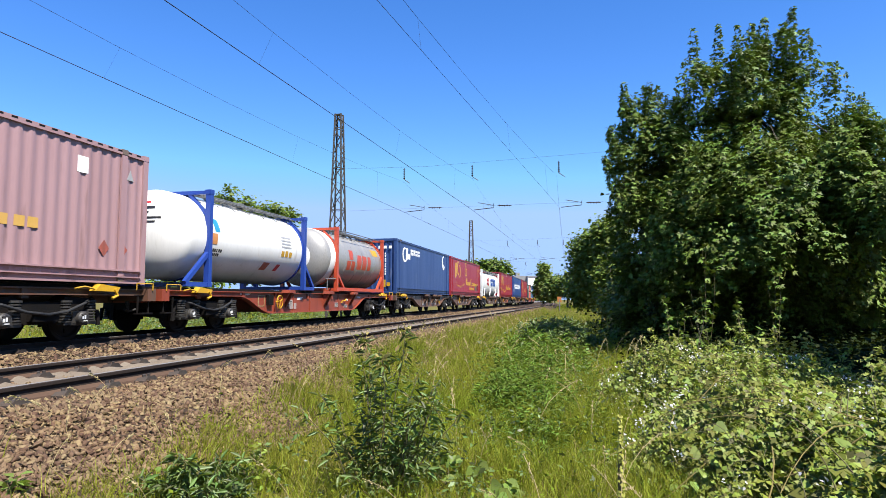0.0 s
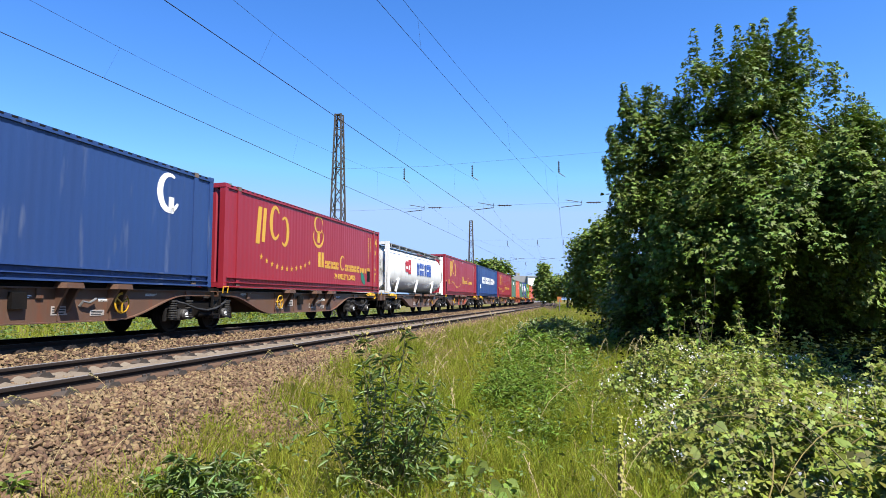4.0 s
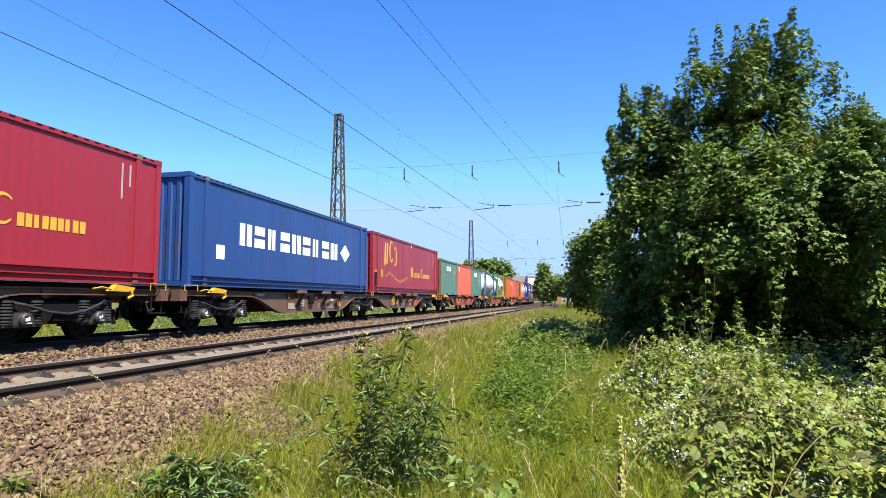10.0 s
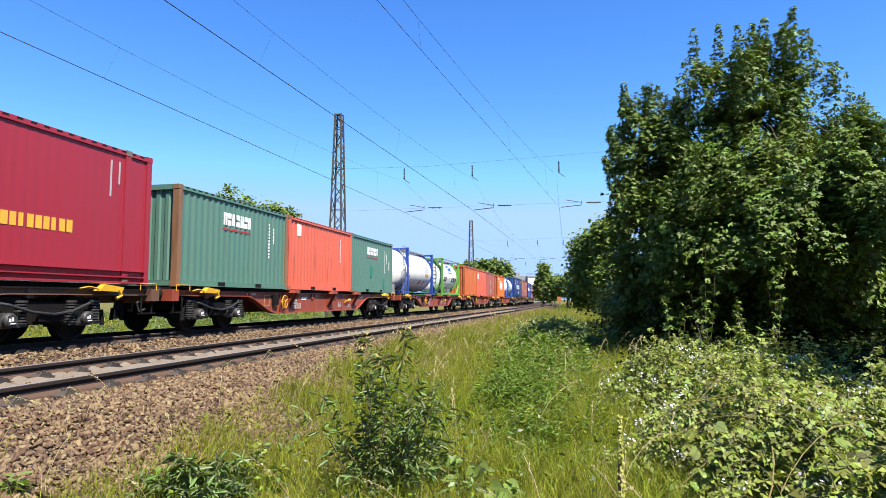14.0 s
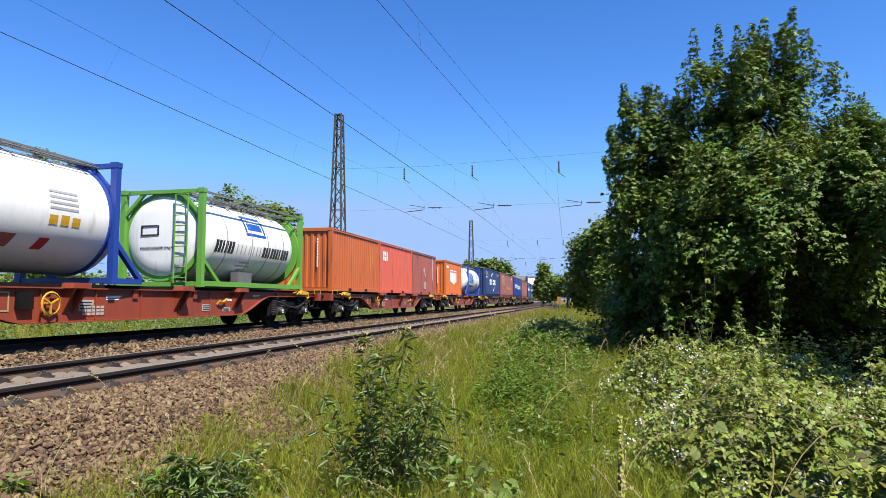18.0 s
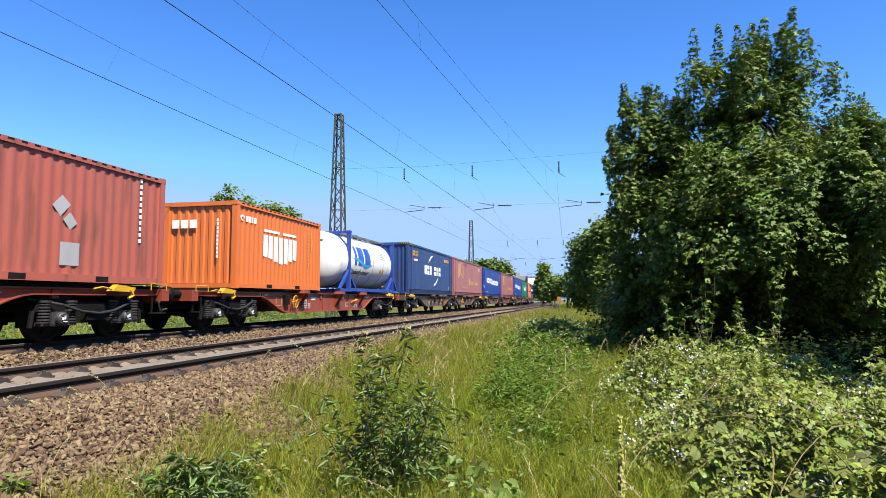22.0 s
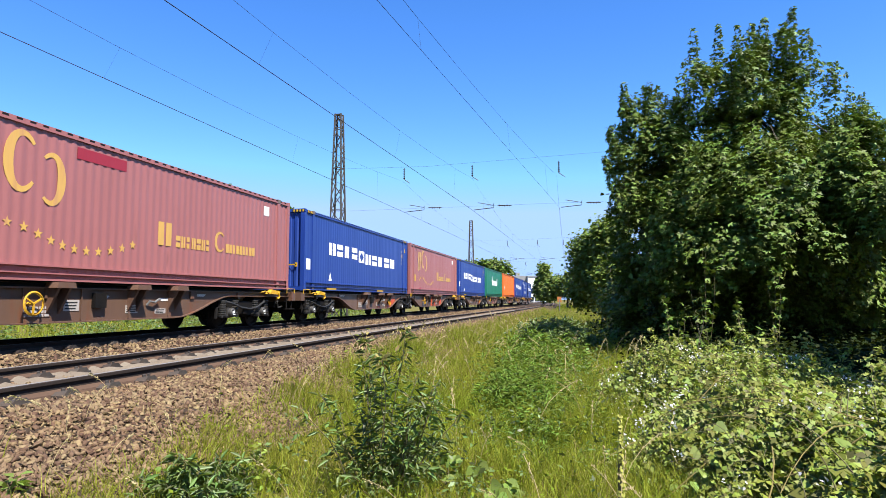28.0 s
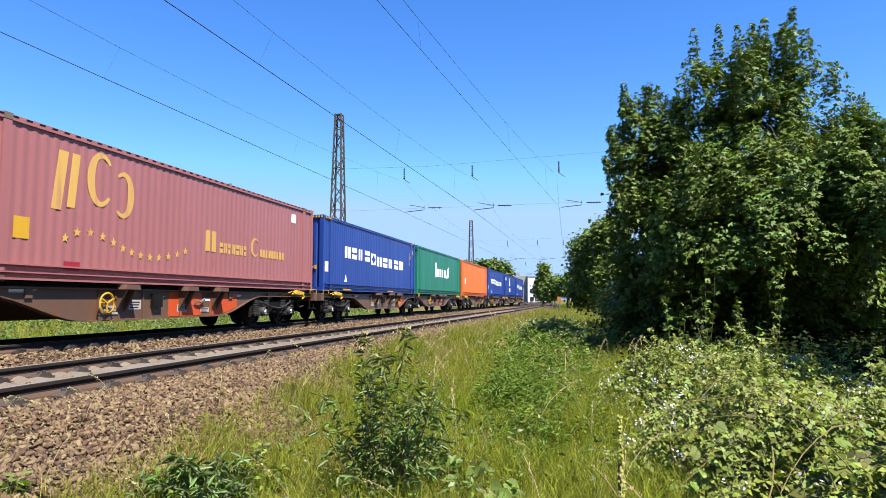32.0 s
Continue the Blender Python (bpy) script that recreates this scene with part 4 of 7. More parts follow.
# ---- grass ----
def grass(name, label, areas, material, seed):
    rng = np.random.default_rng(seed)
    vs, fs, n = [], [], 0
    for s0, s1, l0, l1, count, h, w, lean in areas:
        s, lat = rng.uniform(s0, s1, count), rng.uniform(l0, l1, count)
        x, y, _ = along(s, lat)
        tuft = 0.5 + 0.5 * np.sin(x * 1.9 + 2 * np.sin(y * 1.1)) * np.sin(y * 1.3 + 1.2 * np.sin(x * 0.8))
        keep = rng.uniform(0, 1, count) < 0.45 + 0.55 * tuft
        edge = np.clip((lat - np.interp(s, [9, 10.5, 14, 18], [7.62, 7.42, 7.08, 6.85])) / 0.34, 0.0, 1) if l0 > 0 else 1.0
        keep &= rng.uniform(0, 1, count) < (0.5 if l1 < 7.6 else 0.006) + edge
        if l0 > 0:
            keep &= (np.hypot(x, y) > 1.2) & ((y > 3.4) | (l1 > 15))
        x, y, lat, tuft = x[keep], y[keep], lat[keep], tuft[keep]
        m = len(x)
        at = np.stack([x, y, ground_z(lat) - 0.02], -1)
        hh = h * rng.uniform(0.45, 1.2, m) * (0.6 + 0.55 * tuft)
        up = unit(np.stack([rng.normal(0, lean, m), rng.normal(0, lean, m), np.ones(m)], -1))
        side = unit(np.cross(up, unit(rng.normal(size=(m, 3)))))
        v, f = scatter(BLADE_V, BLADE_F, at, side, up, np.cross(side, up), np.stack([np.full(m, w) * rng.uniform(0.6, 1.4, m), hh], -1))
        # bend the blades' tips sideways
        tipk = v.reshape(m, 6, 3)
        bend = rng.normal(0, 0.22, (m, 2)) * hh[:, None]
        tipk[:, 2:4, :2] += bend[:, None] * 0.3
        tipk[:, 4:6, :2] += bend[:, None]
        tipk[:, 4:6, 2] -= 0.12 * hh[:, None]
        vs.append(tipk.reshape(-1, 3))
        fs.append(f + n)
        n += m * 6
    ob = new(name, quick_mesh(name, np.concatenate(vs), np.concatenate(fs), material))
    return tagged(ob, label, "grass", kind="stuff")


grass("meadow_grass", "long green summer grass beside the ballast",
      [(4, 16, 7.2, 8.6, 26000, 0.27, 0.006, 0.4), (4, 12, 7.0, 12.2, 50000, 0.36, 0.0065, 0.35), (12, 20, 7.0, 13.5, 62000, 0.44, 0.008, 0.3), (20, 34, 7.0, 14.5, 52000, 0.5, 0.012, 0.28),
       (34, 70, 7.0, 16, 30000, 0.55, 0.024, 0.25), (70, 160, 7.6, 20, 18000, 0.6, 0.06, 0.2), (-10, 4.5, 7.5, 16.0, 26000, 0.24, 0.008, 0.4), (4, 9, 12, 22, 9000, 0.3, 0.009, 0.35), (0, 60, -14, -3.2, 30000, 0.48, 0.02, 0.3), (0, 90, -40, -14, 14000, 0.7, 0.05, 0.3)], GRASS, 71)
grass("dry_grass", "straw-coloured seeding grass stalks in the meadow",
      [(4, 14, 7.2, 12, 2600, 0.42, 0.004, 0.3), (14, 34, 7.0, 14.5, 10000, 0.6, 0.006, 0.25), (34, 80, 7.4, 16, 9000, 0.75, 0.013, 0.2), (17, 60, 6.7, 8.2, 6000, 0.5, 0.009, 0.3), (5, 22, 6.35, 7.5, 330, 0.36, 0.005, 0.5)], HAY, 72)

def herbs(name, label, areas, material, seed):
    """Leafy meadow plants: small upright stalks' worth of leaves in patches."""
    rng = np.random.default_rng(seed)
    vs, fs, n = [], [], 0
    for s0, s1, l0, l1, plants, per, h, size in areas:
        s, lat = rng.uniform(s0, s1, plants), rng.uniform(l0, l1, plants)
        x, y, _ = along(s, lat)
        patch = np.sin(x * 1.3 + 1.7 * np.sin(y * 0.9)) * np.sin(y * 1.1 + np.sin(x * 1.4))
        keep = (rng.uniform(-0.7, 1, plants) < patch) & (y > 3.6) & ((lat < 0) | (rng.uniform(0, 1, plants) < np.clip((lat - np.interp(s, [9, 10.5, 14, 18], [7.65, 7.45, 7.15, 6.95])) / 0.4, 0.008, 1)))
        x, y, lat, patch = x[keep], y[keep], lat[keep], patch[keep]
        m = len(x)
        hh = h * rng.uniform(0.4, 1.25, m)
        q = rng.uniform(0.1, 1, (m, per))
        a = rng.uniform(0, 2 * math.pi, (m, per))
        r = rng.uniform(0.01, 0.10, (m, per)) * (1.3 - q) * (h / 0.4)
        P = np.stack([x[:, None] + r * np.cos(a), y[:, None] + r * np.sin(a), ground_z(lat)[:, None] + hh[:, None] * q], -1).reshape(-1, 3)
        out = np.stack([np.cos(a), np.sin(a), rng.uniform(-0.1, 0.7, a.shape)], -1).reshape(-1, 3)
        ax, ay, az = frames_for(rng, unit(np.array([0, -0.1, 0.8]) + rng.normal(0, 0.45, P.shape)), unit(out))
        v, f = scatter(LEAF_V, LEAF_F, P, ax, ay, az, size * rng.uniform(0.5, 1.5, len(P)))
        vs.append(v)
        fs.append(f + n)
        n += len(v)
    ob = new(name, quick_mesh(name, np.concatenate(vs), np.concatenate(fs), material))
    return tagged(ob, label, "plants", kind="stuff")


herbs("meadow_herbs", "leafy green weeds growing through the meadow grass",
      [(4, 12, 7.2, 12.5, 620, 16, 0.30, 0.038), (12, 20, 7.3, 13.0, 800, 16, 0.38, 0.048), (20, 36, 7.6, 14.0, 700, 14, 0.45, 0.07)], HERB, 73)
herbs("dark_weeds", "dark green weeds in patches of the meadow",
      [(6, 16, 8.2, 12.5, 420, 18, 0.38, 0.05), (16, 34, 8.5, 13.5, 600, 16, 0.5, 0.08), (0, 60, -12.0, -3.4, 2600, 18, 0.55, 0.12), (0, 90, -30.0, -12.0, 2200, 16, 0.8, 0.2)], LEAF_BUSH, 74)
herbs("yellow_flowers", "scattered small yellow meadow flowers in the grass",
      [(9, 22, 8.0, 12.0, 120, 2, 0.35, 0.012)], YELLOW_PETAL, 75)

def lush_patch(name, label, spots, material, seed):
    """Dense upright weeds in a few soft-edged patches: (x, y, rx, ry, plants, height, leaf)."""
    rng = np.random.default_rng(seed)
    at, out, size = [], [], []
    for cx, cy, rx, ry, plants, h, leaf in spots:
        r, a = np.sqrt(rng.uniform(0, 1, plants)) * rng.uniform(0.5, 1.1, plants), rng.uniform(0, 2 * math.pi, plants)
        x, y = cx + rx * r * np.cos(a), cy + ry * r * np.sin(a)
        hh = h * rng.uniform(0.5, 1.15, plants) * (1.15 - 0.5 * r)
        q, b = rng.uniform(0.08, 1, (plants, 18)), rng.uniform(0, 2 * math.pi, (plants, 18))
        d = leaf * 0.7 * (1.25 - q)
        at.append(np.stack([x[:, None] + d * np.cos(b), y[:, None] + d * np.sin(b), -0.76 + hh[:, None] * q], -1).reshape(-1, 3))
        out.append(np.stack([np.cos(b), np.sin(b), rng.uniform(0.2, 1.5, b.shape)], -1).reshape(-1, 3))
        size.append(1.25 * leaf * rng.uniform(0.6, 1.4, b.size))
    P, O = np.concatenate(at), np.concatenate(out)
    ax, ay, az = frames_for(rng, unit(np.array([0, -0.15, 0.8]) + rng.normal(0, 0.4, P.shape)), unit(O))
    v, f = scatter(LANCE_V, LANCE_F, P, ax, ay, az, np.concatenate(size))
    return tagged(new(name, quick_mesh(name, v, f, material)), label, "plants", kind="stuff")


lush_patch("nettle_patch", "lush fresh-green upright weeds in the meadow",
           [(1.3, 9.2, 1.0, 2.4, 190, 0.50, 0.07), (1.05, 9.6, 0.5, 0.9, 100, 0.60, 0.075), (0.9, 7.0, 0.6, 1.2, 90, 0.34, 0.05), (1.8, 12.8, 1.4, 2.6, 170, 0.6, 0.085), (2.6, 17.0, 1.4, 2.4, 130, 0.7, 0.11)], LEAF_FRESH, 76)
lush_patch("shaded_weeds", "dark weeds at the edge of the trees' shade",
           [(3.4, 19.0, 1.2, 2.5, 260, 0.9, 0.13), (3.9, 23.0, 1.4, 2.5, 240, 0.9, 0.14)], LEAF_BUSH, 77)


def seed_stalks(name, label, spots, seed):
    """Pale nodding grass stalks with a feathery head: areas (s0, s1, lat0, lat1, count, height)."""
    rng = np.random.default_rng(seed)
    stalks, heads, ways = Shape(), [], []
    for s0, s1, l0, l1, count, h in spots:
        for _ in range(count):
            s, lat = rng.uniform(s0, s1), rng.uniform(l0, l1)
            x, y, _h = along(s, lat)
            if np.hypot(x, y) < 3.5:
                continue
            z, hh, a, nod = float(ground_z(lat)), h * rng.uniform(0.6, 1.3), rng.uniform(0, 6.28), rng.uniform(0.25, 0.8)
            pts = [np.array([x + math.cos(a) * nod * hh * q * q, y + math.sin(a) * nod * hh * q * q, z + hh * (q - 0.25 * nod * q ** 3)]) for q in (0, 0.3, 0.55, 0.75, 0.9, 1.0)]
            stalks.tube(pts, 0.0022 + 0.00011 * y, 3, False)
            n = 22
            ways.append(np.repeat((pts[5] - pts[3])[None], n, 0))
            q = rng.uniform(0, 1, n)[:, None]
            heads.append(pts[3] + (pts[5] - pts[3]) * q + rng.normal(0, 0.0035 + 0.0003 * y, (n, 3)))
    P = np.concatenate(heads)
    ax, ay, az = frames_for(rng, unit(rng.normal(size=P.shape)), unit(unit(np.concatenate(ways)) + rng.normal(0, 0.22, P.shape)))
    v, f = scatter(LEAF_V, LEAF_F, P, ax, ay, az, (0.018 + 0.0010 * P[:, 1]) * rng.uniform(0.7, 1.3, len(P)))
    sv = np.array(stalks.v)
    ob = new(name, quick_mesh(name, np.concatenate([sv, v]), np.concatenate([np.array(stalks.f), f + len(sv)]), STRAW))
    return tagged(ob, label, "grass", kind="stuff")


seed_stalks("seed_stalks", "pale bleached grass stalks with feathery seed heads",
            [(6, 14, 6.5, 7.6, 40, 0.34), (14, 26, 6.4, 7.3, 34, 0.36), (5, 12, 8.2, 12.0, 34, 0.6), (12, 22, 7.6, 12.6, 80, 0.7), (22, 36, 7.4, 13.0, 70, 0.8)], 78)

# ---- far things ----
FACADE = mat("white_plaster", (0.78, 0.78, 0.76), 0.8, second=(0.70, 0.70, 0.69), scale=0.5, fine=6, bump=0.1)
ROOF_GREY = mat("grey_roof", (0.32, 0.32, 0.33), 0.8, scale=0.5, fine=6, bump=0.2)
GLASS = mat("dark_window", (0.03, 0.04, 0.05), 0.12, scale=2, bump=0.0)
fx, fy, _ = px(938, 520, 260)
h = thing("commercial_building", "white flat-roofed building with a grey hall behind the line", "building", m=pose(fx, fy, -0.9, 0, 0, 8))
part("wall", Shape().box(-3.0, 4.2, -8, 8, 0, 10.6), FACADE, h)
part("roof", Shape().box(-3.2, 4.4, -8.2, 8.2, 10.6, 11.0), ROOF_GREY, h)
part("hall", Shape().box(-9.5, -3.2, -6, 10, 0, 11.2), ROOF_GREY, h, "grey hall with a flat roof")
part("roof_unit", Shape().box(-6.5, -5.0, -3, 0, 11.2, 12.6), ROOF_GREY, h)
for z in (1.0, 4.2):
    for x in (-2.3, -0.2, 1.9):
        part("window", Shape().box(x, x + 1.5, -8.06, -7.98, z, z + 1.8), GLASS, h)
sx, sy, _ = px(990, 530, 70)
sg = thing("line_sign", "orange track-side sign board on a thin post", "sign", m=pose(sx, sy, -0.7))
part("post", Shape().tube([(0, 0, 0), (0, 0, 1.6)], 0.05, 8), GALV, sg)
part("board", Shape().box(-0.22, 0.22, -0.03, 0.03, 1.25, 1.85), paint("sign_orange", (0.55, 0.20, 0.05)), sg)

# ---- the train ----
SPEED, SLOW = 7.885, 0.01665


def gone(t):
    """Metres that the train has run by t seconds."""
    return SPEED * t - SLOW * t * t


MOVERS, WHEELS = [], []
FADED_PLATE = paint("faded_data_plate", (0.55, 0.5, 0.46), (0.42, 0.36, 0.32), dirt_at=0.55)
GREY_BROWN = paint("wagon_grey_brown", (0.165, 0.092, 0.060), (0.110, 0.062, 0.044), (0.20, 0.06, 0.025), dirt_at=0.55)
RED_BROWN = paint("wagon_red_brown", (0.34, 0.066, 0.032), (0.235, 0.052, 0.03), dirt_at=0.6)
FRESH_ORANGE = paint("fresh_orange_red", (0.66, 0.09, 0.02), (0.55, 0.08, 0.02), dirt_at=0.72)


def carried_on(ob, s):
    ob.matrix_world = place(s, 0)
    MOVERS.append((ob, s))
    return ob


def wheelset_mesh():
    sh = Shape()
    for y in (-0.75, 0.75):
        o = 1 if y > 0 else -1
        sh.lathe([(y - 0.07 * o, 0.49), (y - 0.045 * o, 0.47), (y + 0.06 * o, 0.455), (y + 0.062 * o, 0.39), (y + 0.02 * o, 0.36), (y + 0.02 * o, 0.16), (y + 0.08 * o, 0.14), (y + 0.08 * o, 0.09)],
                 28, "y", (0, 0, 0))
    sh.lathe([(-1.1, 0.075), (1.1, 0.075)], 12, "y")
    for y in (-0.78, 0.78):
        for k in range(4):
            sh.box(-0.02, 0.02, y - 0.02, y + 0.02, 0.22, 0.3, pose(0, 0, 0, 0, 90 * k, 0))
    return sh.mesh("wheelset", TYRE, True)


WHEELSET = wheelset_mesh()


def bogie_frame():
    sh = Shape()
    for o in (-1, 1):
        out = [(-1.42, 0.60), (-1.36, 0.86), (-0.6, 0.90), (-0.42, 0.78), (0.42, 0.78), (0.6, 0.90), (1.36, 0.86), (1.42, 0.60), (1.2, 0.60), (0.62, 0.56), (0.34, 0.36), (-0.34, 0.36), (-0.62, 0.56), (-1.2, 0.60)]
        sh.prism(out, o * 1.0 - 0.07, o * 1.0 + 0.07)
        sh.box(-0.3, 0.3, o * 1.12 - 0.1, o * 1.12 + 0.1, 0.42, 0.62)
        sh.tube([(-1.5, o * 1.05, 0.3), (-1.45, o * 1.05, 0.62)], 0.05, 6)
        sh.tube([(1.5, o * 1.05, 0.3), (1.45, o * 1.05, 0.62)], 0.05, 6)
        for x in (-1.42, -0.38, 0.38, 1.42):
            sh.box(x - 0.05, x + 0.05, o * 0.75 - 0.06, o * 0.75 + 0.06, 0.3, 0.7)
    sh.box(-0.3, 0.3, -1.0, 1.0, 0.45, 0.80)
    for x in (-1.36, 1.36):
        sh.box(x - 0.06, x + 0.06, -1.0, 1.0, 0.58, 0.76)
    sh.lathe([(0.7, 0.2), (0.92, 0.24)], 14, "z")
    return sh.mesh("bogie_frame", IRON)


def axle_box():
    sh = Shape()
    sh.lathe([(-1.27, 0.05), (-1.265, 0.10), (-1.23, 0.135), (-1.05, 0.155), (-0.96, 0.155)], 16, "y", (0, 0, 0.46))
    sh.box(-0.42, 0.42, -1.15, -0.97, 0.33, 0.40)
    sh.box(-0.21, 0.21, -1.16, -0.95, 0.36, 0.60)
    for k in range(4):
        a = math.pi / 4 + k * math.pi / 2
        sh.tube([(0.1 * math.cos(a), -1.24, 0.46 + 0.1 * math.sin(a)), (0.1 * math.cos(a), -1.275, 0.46 + 0.1 * math.sin(a))], 0.018, 6)
    return sh.mesh("axle_box", AXLE_BOX_LIT, True)


def spring():
    """One coil spring between its cups."""
    prof = [(0.385, 0.13), (0.405, 0.13)]
    for k in range(6):
        z = 0.41 + k * 0.06
        prof += [(z, 0.08), (z + 0.02, 0.118), (z + 0.04, 0.118)]
    prof += [(0.775, 0.08), (0.78, 0.13), (0.82, 0.13)]
    return Shape().lathe(prof, 14, "z", (0, -1.07, 0)).mesh("spring", SPRING_STEEL)


# lighter than the bogie frame: highlights on springs and axle boxes put into colour
SPRING_STEEL = mat("lit_spring_steel", (0.050, 0.046, 0.042), 0.55, 0.2, scale=6, fine=40, bump=0.2)
AXLE_BOX_LIT = mat("lit_axle_box", (0.065, 0.060, 0.055), 0.5, 0.1, scale=6, fine=40, bump=0.2)
AXLE_MARK = Shape().box(-0.075, -0.045, -1.285, -1.268, 0.44, 0.50).box(-0.02, 0.01, -1.285, -1.268, 0.45, 0.52).box(-0.05, 0.05, -1.285, -1.268, 0.40, 0.415).mesh("axle_mark", WHITE)
BOGIE_FRAME, AXLE_BOX, SPRING = bogie_frame(), axle_box(), spring()


def bogie(wagon, x):
    b = part("bogie", BOGIE_FRAME, None, wagon, m=pose(x, 0, 0))
    for o in (-0.9, 0.9):
        w = part("wheelset", WHEELSET, None, b, m=pose(o, 0, 0.46))
        WHEELS.append((w, o))
        for turn in (0, 180):
            part("axle_box", AXLE_BOX, None, b, m=pose(o, 0, 0, 0, 0, turn))
            for x in (-0.32, 0.32):
                part("spring", SPRING, None, b, m=pose(o + x, 0, 0, 0, 0, turn))
        part("axle_mark", AXLE_MARK, None, b, m=pose(o, 0, 0))
    return b


SILL = 1.06


def sill_bottom(x, a, b, slope, deep=0.66, ends=0.11):
    """Lower edge of a fish-bellied sill that is deep from a to b and sweeps up on both sides."""
    q = 1 - max(a - x, x - b, 0.0) / slope
    return 1.05 - (ends + (deep - ends) * (0.5 - 0.5 * math.cos(math.pi * max(q, 0.0))) ** 0.85)


def wagon(s, kind, colour, label, patches=()):
    """A container wagon. kind: long, on two bogies; lead or trail, the halves of a twin wagon that share the bogie at their joint."""
    x0, x1, a, b, slope, pivots = {"long": (-9.25, 9.25, -3.6, 3.6, 2.0, (-7.15, 7.15)), "lead": (-7.05, 7.3, -1.15, 3.45, 2.4, (-5.1, 6.7)),
                                   "trail": (-7.0, 7.1, -3.9, 0.75, 2.5, (4.2,))}[kind]
    outer = {"long": (-1, 1), "lead": (-1,), "trail": (1,)}[kind]
    red = colour is RED_BROWN
    w = carried_on(thing("container_wagon", label, "wagon", "wagons of the freight train"), s)
    xs = sorted({x0, x1, *[float(q) for q in np.linspace(a - slope, a, 9)], *[float(q) for q in np.linspace(b, b + slope, 9)]})
    ln = [(x, sill_bottom(x, a, b, slope)) for x in xs]
    for o in (-1, 1):
        sh = Shape().prism(ln + [(x1, 1.05), (x0, 1.05)], o * SILL - 0.02, o * SILL + 0.02)
        sh.box(x0, x1, o * SILL - 0.10, o * SILL + 0.07, 1.05, 1.075)
        for (xa, za), (xb, zb) in zip(ln, ln[1:]):
            sh.bar((xa, o * SILL, za), (xb, o * SILL, zb), 0.20, 0.025)
        part("side_sill", sh, colour, w)
    fl = Shape()
    for x in np.arange(x0 + 1.6, x1 - 1.0, 2.3):
        fl.box(x - 0.08, x + 0.08, -1.12, 1.12, 0.86, 1.06)
    fl.box(x0, x1, -0.2, 0.2, 0.76, 1.04)
    part("underframe", fl, colour, w)
    # added filler: blocks the bright gap below the load, near-black for its shade
    part("deck_plate", Shape().box(x0, x1, -1.08, 1.08, 1.062, 1.15), IRON, w, "dark filler that keeps light out of the gap under the load")
    for x in pivots:
        bogie(w, x)
    for o in outer:
        e = x1 if o > 0 else x0
        h = part("headstock", Shape().box(e - 0.14, e + 0.14, -1.28, 1.28, 0.80, 1.09), colour, w)
        for y in (-0.875, 0.875):
            bf = Shape().lathe([(0, 0.11), (0.34, 0.10), (0.34, 0.16), (0.40, 0.19), (0.42, 0.19), (0.44, 0.12)], 16, "x")
            part("buffer", bf, IRON, h, m=pose(e + o * 0.14, y, 1.02 - 0.04, 0, 0, 0 if o > 0 else 180), smooth=True)
        part("coupling_hook", Shape().tube([(e, 0, 0.98), (e + o * 0.4, 0, 0.98), (e + o * 0.45, 0, 0.85)], 0.045, 8), IRON, h)
        part("brake_hose", Shape().tube([(e, -0.4, 0.92), (e + o * 0.3, -0.42, 0.75), (e + o * 0.25, -0.45, 0.55), (e + o * 0.05, -0.5, 0.6)], 0.03, 8), BLACK, h)
        rl = Shape()
        for x in (0.0, 0.55):
            rl.tube([(e - o * x, -1.3, 1.05), (e - o * x, -1.3, 1.2)], 0.013, 6)
        rl.tube([(e, -1.3, 1.2), (e - o * 0.55, -1.3, 1.2)], 0.013, 6)
        part("coupling_lever", rl, YELLOW, w, "yellow uncoupling lever")
        c = e - o * 1.5
        rl = Shape().prism([(c - 0.36, 1.02), (c + 0.3, 1.0), (c + 0.36, 1.10), (c - 0.2, 1.16)], -1.36, -1.2)
        rl.tube([(c + 0.2, -1.36, 1.06), (c + 0.26, -1.38, 0.92), (c + 0.1, -1.38, 0.86)], 0.035, 6)
        rl.tube([(c - 0.3, -1.32, 1.05), (c - 0.6, -1.32, 1.10), (c - 0.85, -1.32, 1.06)], 0.02, 6)
        part("yellow_stop", rl, YELLOW, w, "yellow stop with a hanging handle")
        st = Shape().box(e - o * 0.2 - 0.2, e - o * 0.2 + 0.2, -1.32, -1.12, 0.50, 0.53)
        for x in (-0.18, 0.18):
            st.bar((e - o * 0.2 + x, -1.2, 0.51), (e - o * 0.2 + x, -1.2, 0.9), 0.03)
        part("shunter_step", st, IRON, w)
    if kind == "lead":
        part("joint_bearing", Shape().lathe([(0.62, 0.3), (0.86, 0.34), (1.0, 0.26)], 18, "z", (x1 + 0.05, 0, 0)), IRON, w, "dark bearing of the joint")
        st = Shape()
        for x in (x1 - 0.3, x1 + 0.06):
            st.bar((x, -1.22, 0.42), (x, -1.22, 1.04), 0.05)
        for z in (0.44, 0.66, 0.88):
            st.bar((x1 - 0.3, -1.22, z), (x1 + 0.06, -1.22, z), 0.04)
        part("joint_ladder", st, IRON, w, "dark steel ladder at the joint")
        part("joint_lever", Shape().tube([(x1 + 0.1, -1.28, 1.02), (x1 + 0.1, -1.3, 1.2), (x1 + 0.34, -1.3, 1.2), (x1 + 0.34, -1.28, 1.02)], 0.018, 6), YELLOW, w, "yellow release lever at the joint")
    for pa, pb in patches:
        low = [(float(x), sill_bottom(float(x), a, b, slope) + 0.03) for x in np.linspace(pa, pb, 7)]
